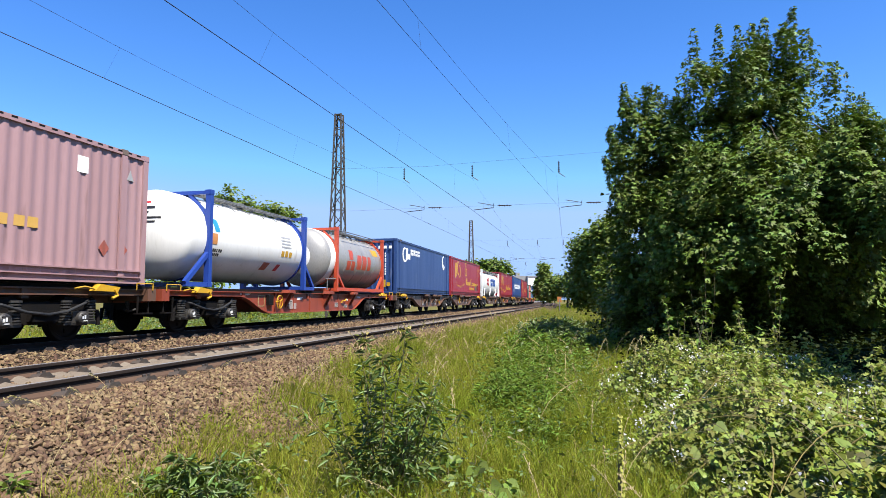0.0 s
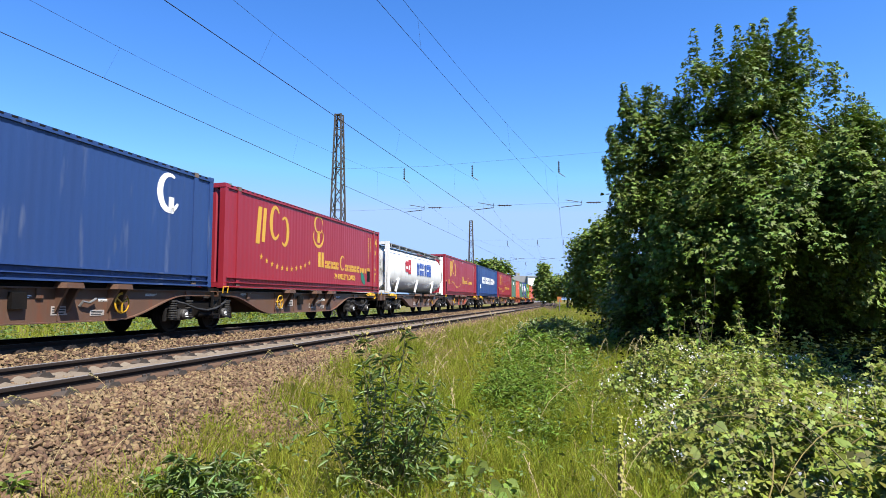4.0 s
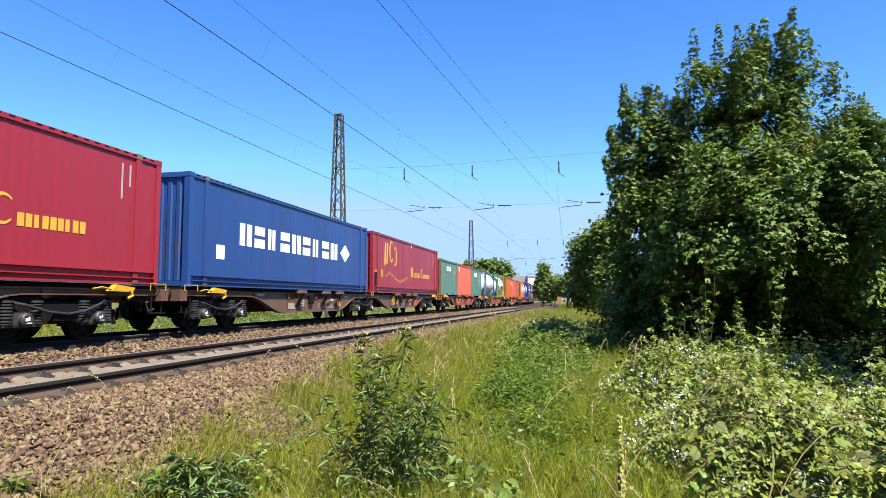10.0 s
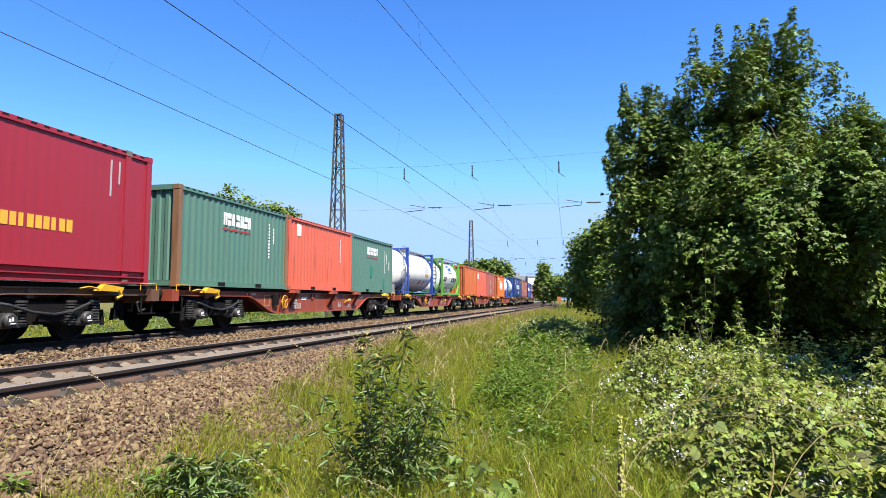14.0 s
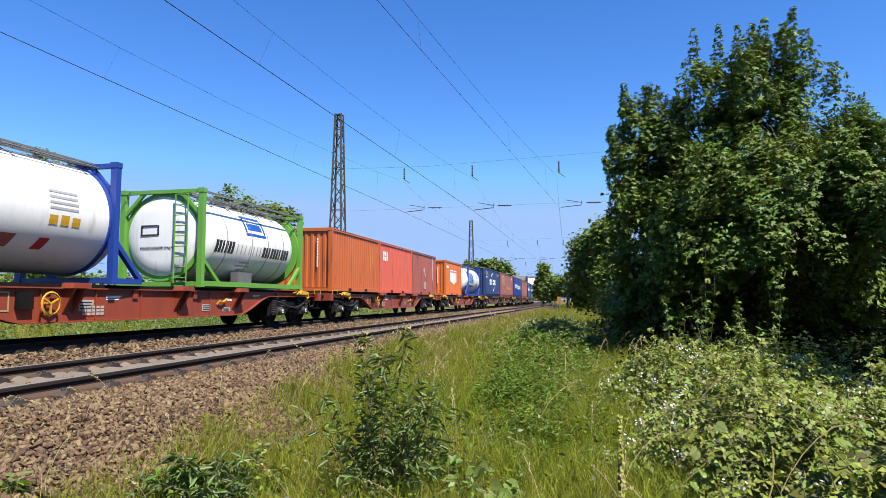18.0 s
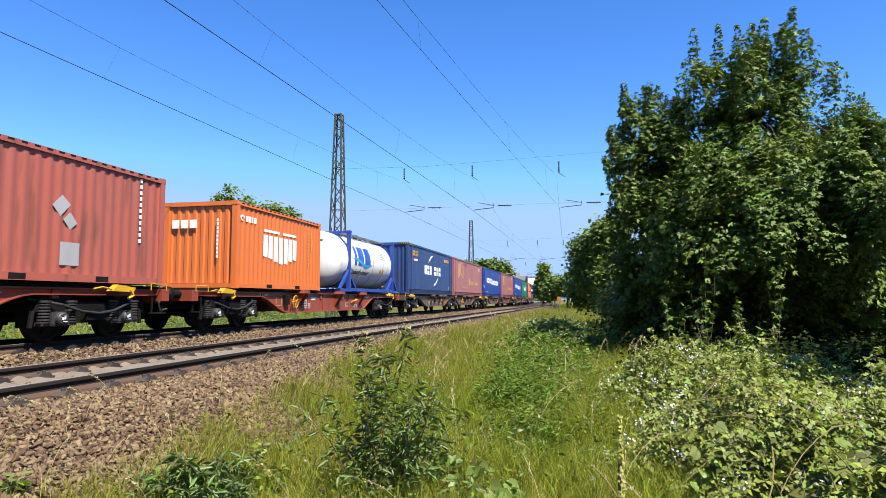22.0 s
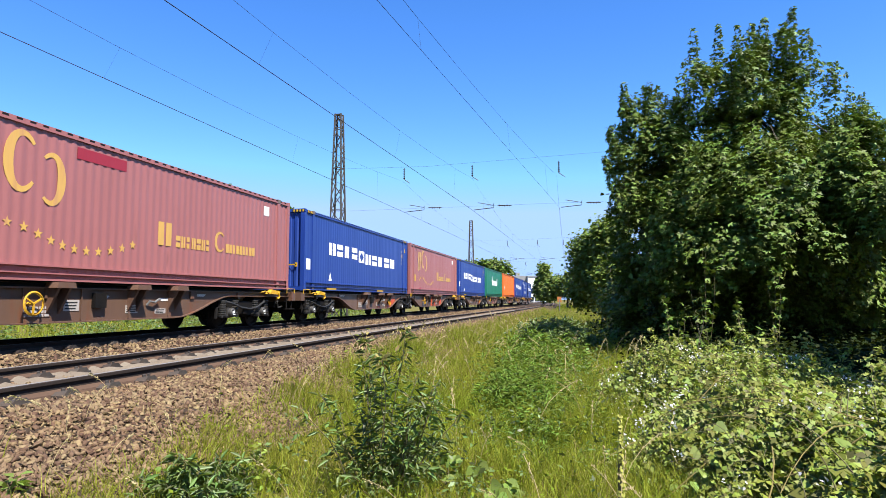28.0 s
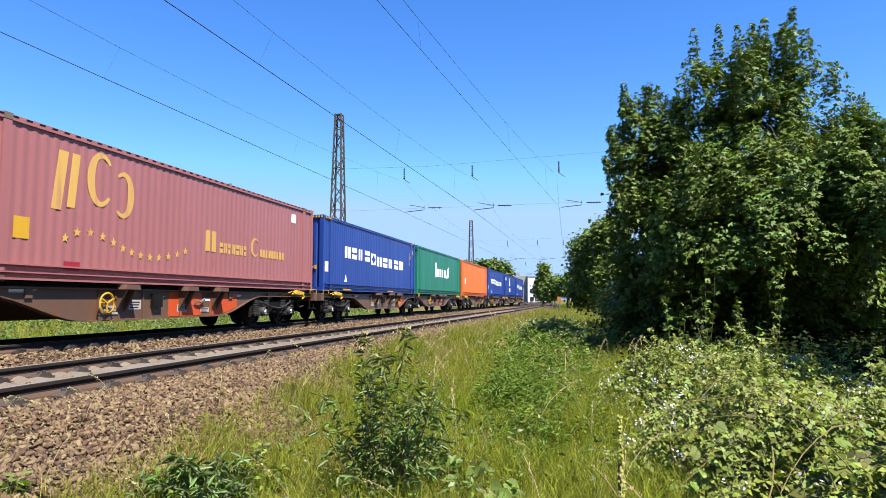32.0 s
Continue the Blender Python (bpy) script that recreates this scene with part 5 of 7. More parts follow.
        part("repainted_panel", Shape().prism(low + [(pb, 1.02), (pa, 1.02)], -SILL - 0.027, -SILL - 0.021), FRESH_ORANGE, w, "fresh orange-red repainted panel")
    # brake gear and details on the sill's face
    hw = Shape().lathe([(-0.014, 0.21), (0, 0.236), (0.014, 0.21), (0, 0.182)], 20, "y")
    hw.f = hw.f[:-2]
    for k in range(3):
        hw.bar((0.2 * math.cos(k * 2.094 + 0.5), 0, 0.2 * math.sin(k * 2.094 + 0.5)), (0, 0, 0), 0.028)
    hw.tube([(0, 0, 0), (0, 0.14, 0)], 0.03, 8)
    part("brake_wheel", hw, YELLOW, w, "yellow hand-brake wheel", m=pose(a + 0.35 if red or kind == "trail" else b + 0.05, -1.24, 0.76))
    for x in (a + 0.95, (a + b) / 2 + 0.85, b - 0.05):
        st = Shape().prism([(-0.24, 1.06), (0.24, 1.06), (0.2, 1.17), (-0.2, 1.17)], -1.40, -1.1)
        for q in (-0.17, 0.11):
            st.add([(q, -1.36, 1.06), (q + 0.06, -1.36, 1.06), (q + 0.06, -SILL - 0.02, 1.06), (q, -SILL - 0.02, 1.06), (q, -1.09, 0.56), (q + 0.06, -1.09, 0.56), (q + 0.06, -SILL - 0.02, 0.56), (q, -SILL - 0.02, 0.56)],
                   [(0, 1, 2, 3), (4, 7, 6, 5), (0, 4, 5, 1), (1, 5, 6, 2), (2, 6, 7, 3), (3, 7, 4, 0)])
        part("load_stop", st, colour, w, m=pose(x, 0, 0))
    f0, f1 = -SILL - 0.03, -SILL - 0.021
    for x, z, u, v in ((a + 1.4, 0.72, 0.2, 0.11), (b - 1.5, 0.62, 0.2, 0.09), (b - 0.5, 0.56, 0.2, 0.06)):
        pl = part("data_plate", Shape().box(x - u, x + u, f0, f1, z - v, z + v), FADED_PLATE, w, "pale stencilled data plate")
        for k in range(3):
            part("plate_line", Shape().box(x - u * 0.85, x + u * (0.55 + 0.1 * k), f0 - 0.003, f0, z - v * 0.7 + k * v * 0.55, z - v * 0.7 + k * v * 0.55 + v * 0.25), BLACK, pl)
    part("equipment_box", Shape().box(-0.16, 0.16, -SILL - 0.12, -SILL - 0.02, 0.66, 0.98), IRON, w, "small black equipment box", m=pose(a - 0.14 if red else a + 2.1, 0, 0))
    part("release_lever", Shape().tube([(b - 1.0, -SILL - 0.03, 0.70), (b - 0.98, -SILL - 0.1, 0.80), (b - 0.8, -SILL - 0.1, 0.77), (b - 0.62, -SILL - 0.1, 0.86)], 0.026, 6), YELLOW if red else GALV, w)
    for x in np.arange(a + 0.25, b, 1.4):
        part("stiffener", Shape().box(x - 0.012, x + 0.012, -SILL - 0.05, -SILL - 0.018, 0.42, 1.05), colour, w)
    if red:
        hx, hf = a - 0.62, Shape()
        for u, v, c, d in ((-0.2, 0.2, 0.62, 0.645), (-0.2, 0.2, 0.955, 0.98), (-0.2, -0.175, 0.645, 0.955), (0.175, 0.2, 0.645, 0.955)):
            hf.box(hx + u, hx + v, f0, f1, c, d)
        part("hatch_frame", hf, STRAW, w, "pale painted outline of a square hatch")
    tx = a + (1.3 if red else 0.25)
    tb = part("load_table", Shape().box(tx - 0.02, tx + 0.63, f0, f1, 0.50, 0.72), colour, w, "stencilled load table")
    for k in range(3):
        for j in range(5):
            part("table_cell", Shape().box(tx + 0.125 * j, tx + 0.1 + 0.125 * j, f0 - 0.003, f0, 0.515 + 0.07 * k, 0.565 + 0.07 * k), FADED_PLATE, tb)
    pan = Shape()
    for x, zc, u, v in ((a + 2.2, 0.88, 0.24, 0.05), (b - 0.3, 0.84, 0.18, 0.04), (b + 1.2, 0.95, 0.2, 0.03), (a - 1.6, 1.0, 0.3, 0.03)):
        for k in range(3):
            pan.box(x - u, x + u * (0.6 + 0.2 * k), -SILL - 0.026, -SILL - 0.0205, zc - v + k * v * 0.7, zc - v + k * v * 0.7 + v * 0.4)
    part("data_lettering", pan, WHITE, w, "small white stencilled data lines")
    for x in pivots:
        part("air_pipe", Shape().tube([(x - 1.5, -0.95, 0.86), (x - 0.95, -1.2, 0.74), (x - 0.45, -1.24, 0.60), (x, -1.26, 0.55), (x + 0.45, -1.24, 0.60), (x + 0.95, -1.2, 0.76), (x + 1.4, -0.95, 0.88)], 0.03, 8), BLACK, w)
    part("air_reservoir", Shape().lathe([(-0.5, 0.1), (-0.45, 0.19), (0.45, 0.19), (0.5, 0.1)], 16, "x"), IRON, w, m=pose((a + b) / 2 + 0.8, 0.3, 0.62), smooth=True)
    return w


def corrugated(length, height, pitch=0.28, depth=0.036):
    """A steel sheet with upright trapezoid ribs: along x, up z, outer face towards -y."""
    n = max(2, round(length / pitch))
    p = length / n
    prof = []
    for k in range(n):
        x = -length / 2 + k * p
        prof += [(x, 0.0), (x + p * 0.36, 0.0), (x + p * 0.5, depth), (x + p * 0.86, depth)]
    prof.append((length / 2, 0.0))
    sh = Shape()
    m = len(prof)
    sh.v = [(x, y, z) for z in (0, height) for x, y in prof]
    sh.f = [(i, i + 1, i + 1 + m, i + m) for i in range(m - 1)]
    return sh


DECK = 1.17
WORN_CASTING = paint("worn_casting", (0.22, 0.16, 0.12), (0.14, 0.09, 0.06), dirt_at=0.5)


def container(s0, s1, height, colour, label, pitch=0.28, depth=0.036, casting=None, lift=False, post=None):
    """A steel box container standing on the wagon from s0 to s1."""
    length, wid = s1 - s0, 2.44
    c = thing("shipping_container", label, "container", "containers of the freight train")
    carried_on(c, (s0 + s1) / 2)
    z0, z1 = DECK, DECK + height
    hw, hl = wid / 2, length / 2
    casting = casting or colour
    for o in (-1, 1):
        m = pose(0, o * (hw - 0.035), z0 + 0.16) @ (Matrix.Identity(4) if o < 0 else pose(0, 0, 0, 0, 0, 180))
        part("side_panel", corrugated(length - 0.30, height - 0.27, pitch, depth), colour, c, m=m, smooth=True)
        rl, y0 = Shape(), o * hw - (0.01 if o > 0 else -0.01)
        if length > 9:
            # a stepped floor rail with two dark grooves
            for a, b, d in ((0.02, 0.06, 0.045), (0.06, 0.15, -0.03), (0.15, 0.175, 0.045), (0.175, 0.29, -0.03), (0.29, 0.32, 0.04)):
                rl.box(-hl + 0.16, hl - 0.16, *sorted((y0 - o * 0.035, y0 + o * d)), z0 + a, z0 + b)
        else:
            rl.box(-hl + 0.16, hl - 0.16, y0 - 0.035, y0 + 0.035, z0 + 0.02, z0 + 0.17)
        part("bottom_rail", rl, colour, c)
        if length < 9:
            for x in (-1.03, 1.03):
                part("forklift_pocket", Shape().box(x - 0.18, x + 0.18, *sorted((y0 + o * 0.03, y0 + o * 0.037)), z0 + 0.035, z0 + 0.15), IRON, c, "dark forklift pocket")
        part("top_rail", Shape().box(-hl + 0.16, hl - 0.16, o * (hw - 0.035) - 0.035, o * (hw - 0.035) + 0.035, z1 - 0.12, z1 - 0.02), colour, c)
        em = pose(o * (hl - 0.05), 0, z0 + 0.16) @ pose(0, 0, 0, 0, 0, 90 * o)
        part("end_panel", corrugated(wid - 0.30, height - 0.28, 0.27, 0.032), colour, c, m=em, smooth=True)
        for zz in (z0 + 0.02, z1 - 0.13):
            part("end_rail", Shape().box(o * (hl - 0.05) - 0.045, o * (hl - 0.05) + 0.045, -hw + 0.16, hw - 0.16, zz, zz + 0.13), colour, c)
        for y in (-1, 1):
            px0, py0 = o * (hl - 0.08), y * (hw - 0.085)
            part("corner_post", Shape().box(px0 - 0.08, px0 + 0.08, py0 - 0.085, py0 + 0.085, z0 + 0.115, z1 - 0.115), post or colour, c, "rust-brown corner post" if post else "")
            for zz in (z0, z1 - 0.118):
                k = Shape().box(px0 - 0.09, px0 + 0.09, py0 - 0.09, py0 + 0.09, zz, zz + 0.118)
                part("corner_casting", k, casting, c)
            if lift:
                lx = o * (hl - 0.78)
                part("lifting_post", Shape().box(lx - 0.085, lx + 0.085, y * (hw - 0.02) - 0.022, y * (hw - 0.02) + 0.022, z0 + 0.18, z1 - 0.118), colour, c)
                for zz in (z0, z1 - 0.117):
                    part("lifting_casting", Shape().box(lx - 0.09, lx + 0.09, y * (hw - 0.08) - 0.09, y * (hw - 0.08) + 0.09, zz, zz + 0.117), WORN_CASTING, c, "rust-streaked steel casting")
    # row of dark dashes on the top rail, painted as the roof edge's shade
    dash = Shape()
    n = int(length / 0.30)
    for k in range(n):
        x = -hl + 0.2 + (length - 0.4) * (k + 0.5) / n
        dash.box(x - 0.066, x + 0.066, -hw - 0.003, -hw + 0.05, z1 - 0.066, z1 - 0.03)
    tagged(part("roof_gap", dash, IRON, c, "dark dashes painted as the shade under the roof edge"), kind="stuff")
    rf = Shape().box(-hl + 0.1, hl - 0.1, -hw + 0.07, hw - 0.07, z1 - 0.045, z1 - 0.03)
    part("roof", rf, colour, c)
    part("floor", Shape().box(-hl + 0.1, hl - 0.1, -hw + 0.1, hw - 0.1, z0 + 0.06, z0 + 0.16), IRON, c)
    return c

# rolling stock
LEAD = "leading half of a twin container wagon with a worn grey-brown frame"
TRAIL = "trailing half of a twin container wagon with a worn grey-brown frame"
RED_LONG = "long container wagon with a red-brown fish-bellied frame"
FRESH = {240.9: ((3.4, 4.9), (2.0, 2.25)), 255.4: ((-1.3, 0.1), (0.5, 1.9)), 88.5: ((-1.3, -0.45), (0.45, 2.1)), 118.1: ((0.75, 1.8),), 270.2: ((3.3, 4.6),), 284.5: ((-1.0, 0.2),), 299.3: ((0.6, 1.6),)}
for mid_s, kind in ((10.85, "trail"), (27.7, "long"), (44.8, "lead"), (59.3, "trail"), (74.0, "lead"), (88.5, "trail"), (103.4, "lead"), (118.1, "trail"), (135.2, "long"), (154.9, "long"),
                    (174.6, "long"), (194.3, "long"), (211.9, "lead"), (226.0, "trail"), (240.9, "lead"), (255.4, "trail"), (270.2, "lead"), (284.5, "trail"), (299.3, "lead"),
                    (314.0, "trail"), (328.6, "lead"), (343.2, "trail")):
    wagon(mid_s, kind, RED_BROWN if kind == "long" else GREY_BROWN, {"long": RED_LONG, "lead": LEAD, "trail": TRAIL}[kind], FRESH.get(mid_s, ()))

BROWN = paint("faded_brown_paint", (0.47, 0.29, 0.30), (0.38, 0.22, 0.22), dirt_at=0.62)
CRONOS = paint("dark_blue_paint", (0.030, 0.068, 0.205), (0.026, 0.056, 0.165))
WINE = paint("wine_red_paint", (0.37, 0.024, 0.040), (0.32, 0.022, 0.038), dirt_at=0.72)
RUST_POST = paint("rusted_post", (0.30, 0.150, 0.070), (0.20, 0.10, 0.055), dirt_at=0.6)
CHALKY = paint("chalky_dark_blue_paint", (0.030, 0.075, 0.235), (0.026, 0.060, 0.185), (0.16, 0.20, 0.31), dirt_at=0.60)
BLUE2 = paint("mid_blue_paint", (0.022, 0.075, 0.27), (0.02, 0.06, 0.21))
GREEN = paint("dull_green_paint", (0.100, 0.225, 0.165), (0.135, 0.230, 0.175), dirt_at=0.66)
CORAL = paint("coral_red_paint", (0.82, 0.14, 0.072), (0.70, 0.15, 0.09))
ORANGE = paint("orange_paint", (0.66, 0.155, 0.032), (0.56, 0.12, 0.035))
RUSTY = paint("rusty_red_paint", (0.48, 0.12, 0.08), (0.38, 0.12, 0.09), dirt_at=0.55)
HMM = paint("bright_orange_paint", (0.84, 0.20, 0.035), (0.74, 0.17, 0.04), dirt_at=0.72)
ROSE = paint("faded_rose_paint", (0.42, 0.155, 0.150), (0.36, 0.13, 0.125), dirt_at=0.66)
CLDN = paint("royal_blue_paint", (0.016, 0.056, 0.32), (0.018, 0.058, 0.27), dirt_at=0.72)
TEAL = paint("emerald_paint", (0.01, 0.22, 0.13), (0.01, 0.18, 0.11))

C = {}
for key, s0, s1, h, colour, label in (
        ("brown", 4.0, 17.75, 3.0, BROWN, "faded brown corrugated steel container"),
        ("cronos", 37.95, 51.7, 3.0, CHALKY, "dark blue steel container with a white emblem"),
        ("ecs_a", 52.3, 66.2, 3.0, WINE, "wine-red container with gold lettering and yellow load figures"),
        ("ecs_b", 81.6, 95.4, 3.0, WINE, "wine-red container with gold emblem and stars"),
        ("cob", 96.55, 110.3, 3.0, BLUE2, "blue steel container with a bold white word mark"),
        ("ecs_c", 111.2, 125.0, 3.0, WINE, "wine-red container with gold emblem and stars"),
        ("green_a", 126.05, 132.1, 2.591, GREEN, "weathered green corrugated container with rusty posts"),
        ("coral", 132.2, 138.25, 2.591, CORAL, "faded coral-red corrugated container"),
        ("green_b", 138.3, 144.3, 2.591, GREEN, "weathered green corrugated container with patches"),
        ("orange_a", 165.45, 171.5, 2.591, ORANGE, "plain orange corrugated steel container with yellow numbers"),
        ("cai", 171.6, 177.65, 2.591, CORAL, "salmon-red corrugated container with a white mark"),
        ("rusty", 177.75, 183.8, 2.591, RUSTY, "rusty red corrugated container with grey repair patches"),
        ("hmm", 187.1, 193.15, 2.591, HMM, "bright orange corrugated container with a white emblem"),
        ("cma", 205.75, 218.2, 3.0, CRONOS, "dark blue corrugated container with a white word mark"),
        ("rose_a", 219.0, 232.8, 3.0, ROSE, "faded rose-brown container with worn gold emblem"),
        ("cldn_a", 234.05, 247.8, 3.0, CLDN, "royal blue container with a white word mark"),
        ("rose_b", 248.5, 262.3, 3.0, ROSE, "faded rose-brown container with worn gold emblem"),
        ("cldn_b", 263.3, 277.0, 3.0, CLDN, "royal blue container with a white word mark"),
        ("teal", 277.6, 291.3, 3.0, TEAL, "emerald green container with a white emblem"),
        ("orange_b", 292.4, 306.1, 3.0, HMM, "orange container near the train's tail"),
        ("cldn_c", 307.1, 320.8, 3.0, CLDN, "royal blue container with a white word mark"),
        ("blue_d", 321.7, 335.4, 3.0, CLDN, "royal blue container with a white triangle emblem"),
        ("cldn_e", 336.3, 350.0, 3.0, CLDN, "royal blue container with a white word mark")):
    smooth = colour in (WINE, BLUE2, CLDN, TEAL, CRONOS, CHALKY) and key != "cma"
    C[key] = container(s0, s1, h, colour, label, 0.28 if h < 2.8 or key in ("cma", "brown") else 0.24, 0.0045 if smooth else (0.011 if colour is ROSE else 0.023), lift=h > 2.8,
                       casting=RUST_POST if key in ("green_a", "green_b", "coral") else None, post=RUST_POST if key == "green_a" else None)

# ---- tank containers ----
TANK_WHITE = paint("tank_white", (0.74, 0.74, 0.72), (0.60, 0.59, 0.56), (0.40, 0.37, 0.32), amount=0.5, dirt_at=0.60, rough=0.35)
TANK_STEEL = mat("tank_cladding_steel", (0.43, 0.42, 0.40), 0.42, 0.25, (0.31, 0.30, 0.285), 0.5, 1.2, 25, (1, 1, 0.4), (0.15, 0.11, 0.09), 0.62, 0.06)
FRAME_BLUE = paint("frame_blue", (0.02, 0.07, 0.38), (0.02, 0.05, 0.28), dirt_at=0.7)
FRAME_RED = paint("frame_red", (0.62, 0.085, 0.03), (0.5, 0.07, 0.03), dirt_at=0.7)
FRAME_GREEN = paint("frame_green", (0.16, 0.42, 0.055), (0.13, 0.35, 0.05), dirt_at=0.7)
INK = mat("black_print", (0.025, 0.025, 0.03), 0.5, scale=9, bump=0)
SKY_PRINT = paint("sky_blue_print", (0.04, 0.38, 0.62), dirt_at=0.8)
PEACH = paint("orange_print", (0.85, 0.36, 0.10), dirt_at=0.8)
RED_PRINT = paint("red_print", (0.62, 0.02, 0.03), dirt_at=0.8)
BLUE_PRINT = paint("blue_print", (0.02, 0.10, 0.48), dirt_at=0.8)
CYAN = paint("cyan_print", (0.03, 0.42, 0.78), dirt_at=0.8)
FADED = paint("faded_grey_print", (0.5, 0.5, 0.5), dirt_at=0.8)


def wrap(polys, r, zc, step=0.12):
    """Flat outlines (x, arc height) laid round the near side of a barrel, as thin film."""
    sh = Shape()
    for x0, x1, h0, h1, lean in polys:
        n = max(1, math.ceil((h1 - h0) / step))
        vs = []
        for k in range(n + 1):
            h = h0 + (h1 - h0) * k / n
            a = h / r
            dx = lean * k / n
            for x in (x0, x1):
                for rr in (r + 0.004, r + 0.007):
                    vs.append((x + dx, -rr * math.cos(a), zc + rr * math.sin(a)))
        fs = []
        for k in range(n):
            i = 4 * k
            fs += [(i + 1, i + 3, i + 7, i + 5), (i, i + 1, i + 5, i + 4), (i + 2, i + 6, i + 7, i + 3)]
        sh.add(vs, fs)
    return sh


def band(x0, x1, z0, z1, r, lean=0.0):
    """A block given by its heights over the deck, as arc lengths on the barrel."""
    f = lambda z: r * math.asin(max(-0.98, min(0.98, (z - 0.2 - r) / r)))
    return (x0, x1, f(z0), f(z1), lean)


def marks(name, owner, rects, r, zc, colour, label=""):
    """Each block of a printed mark as a part of its own."""
    for q in rects:
        part(name, wrap([q], r, zc), colour, owner, label)


def cells(n, x0, x1, h0, h1, lean=0.0):
    """Rows of plain blocks in the rhythm of a word."""
    out, w = [], (x1 - x0) / n
    for i in range(n):
        a = x0 + w * (i + 0.06)
        b = x0 + w * (i + (0.86, 0.8, 0.62, 0.84)[i % 4])
        out.append((a, b, h0, h1, lean))
    return out


def barrel_shape(x0, x1, r, zc, head=0.56):
    prof = [(x0, 0.02)]
    for k in range(1, 8):
        a = k / 8 * math.pi / 2
        prof.append((x0 + head * (1 - math.cos(a)), r * math.sin(a) ** 0.92))
    prof += [(x0 + head, r), (x1 - head, r)]
    for k in range(7, 0, -1):
        a = k / 8 * math.pi / 2
        prof.append((x1 - head * (1 - math.cos(a)), r * math.sin(a) ** 0.92))
    prof.append((x1, 0.02))
    return Shape().lathe(prof, 56, "x", (0, 0, zc))


def dome_marks(name, owner, apex, r, zc, rects, colour, label="", head=0.56):
    """Printed blocks on a dished front end: (y0, y1, z0, z1) about its centre, as a thin curved film."""
    for y0, y1, z0, z1 in rects:
        sh, n = Shape(), 5
        for i in range(n):
            for j in range(n):
                y, z = y0 + (y1 - y0) * i / (n - 1), z0 + (z1 - z0) * j / (n - 1)
                sh.v.append((apex + head * (1 - math.sqrt(max(0.0, 1 - (y * y + z * z) / (r * r)))) - 0.016, y, zc + z))
        sh.f = [(i * n + j, (i + 1) * n + j, (i + 1) * n + j + 1, i * n + j + 1) for i in range(n - 1) for j in range(n - 1)]
        part(name, sh, colour, owner, label)


def ladder(x, y, z0, z1, w=0.36, along_y=True):
    sh = Shape()
    for o in (0, w):
        p = (x, y + o) if along_y else (x + o, y)
        sh.tube([(*p, z0), (*p, z1)], 0.02, 6)
    for z in np.arange(z0 + 0.15, z1, 0.28):
        sh.tube([(x, y, z), (x, y + w, z) if along_y else (x + w, y, z)], 0.014, 6)
    return sh


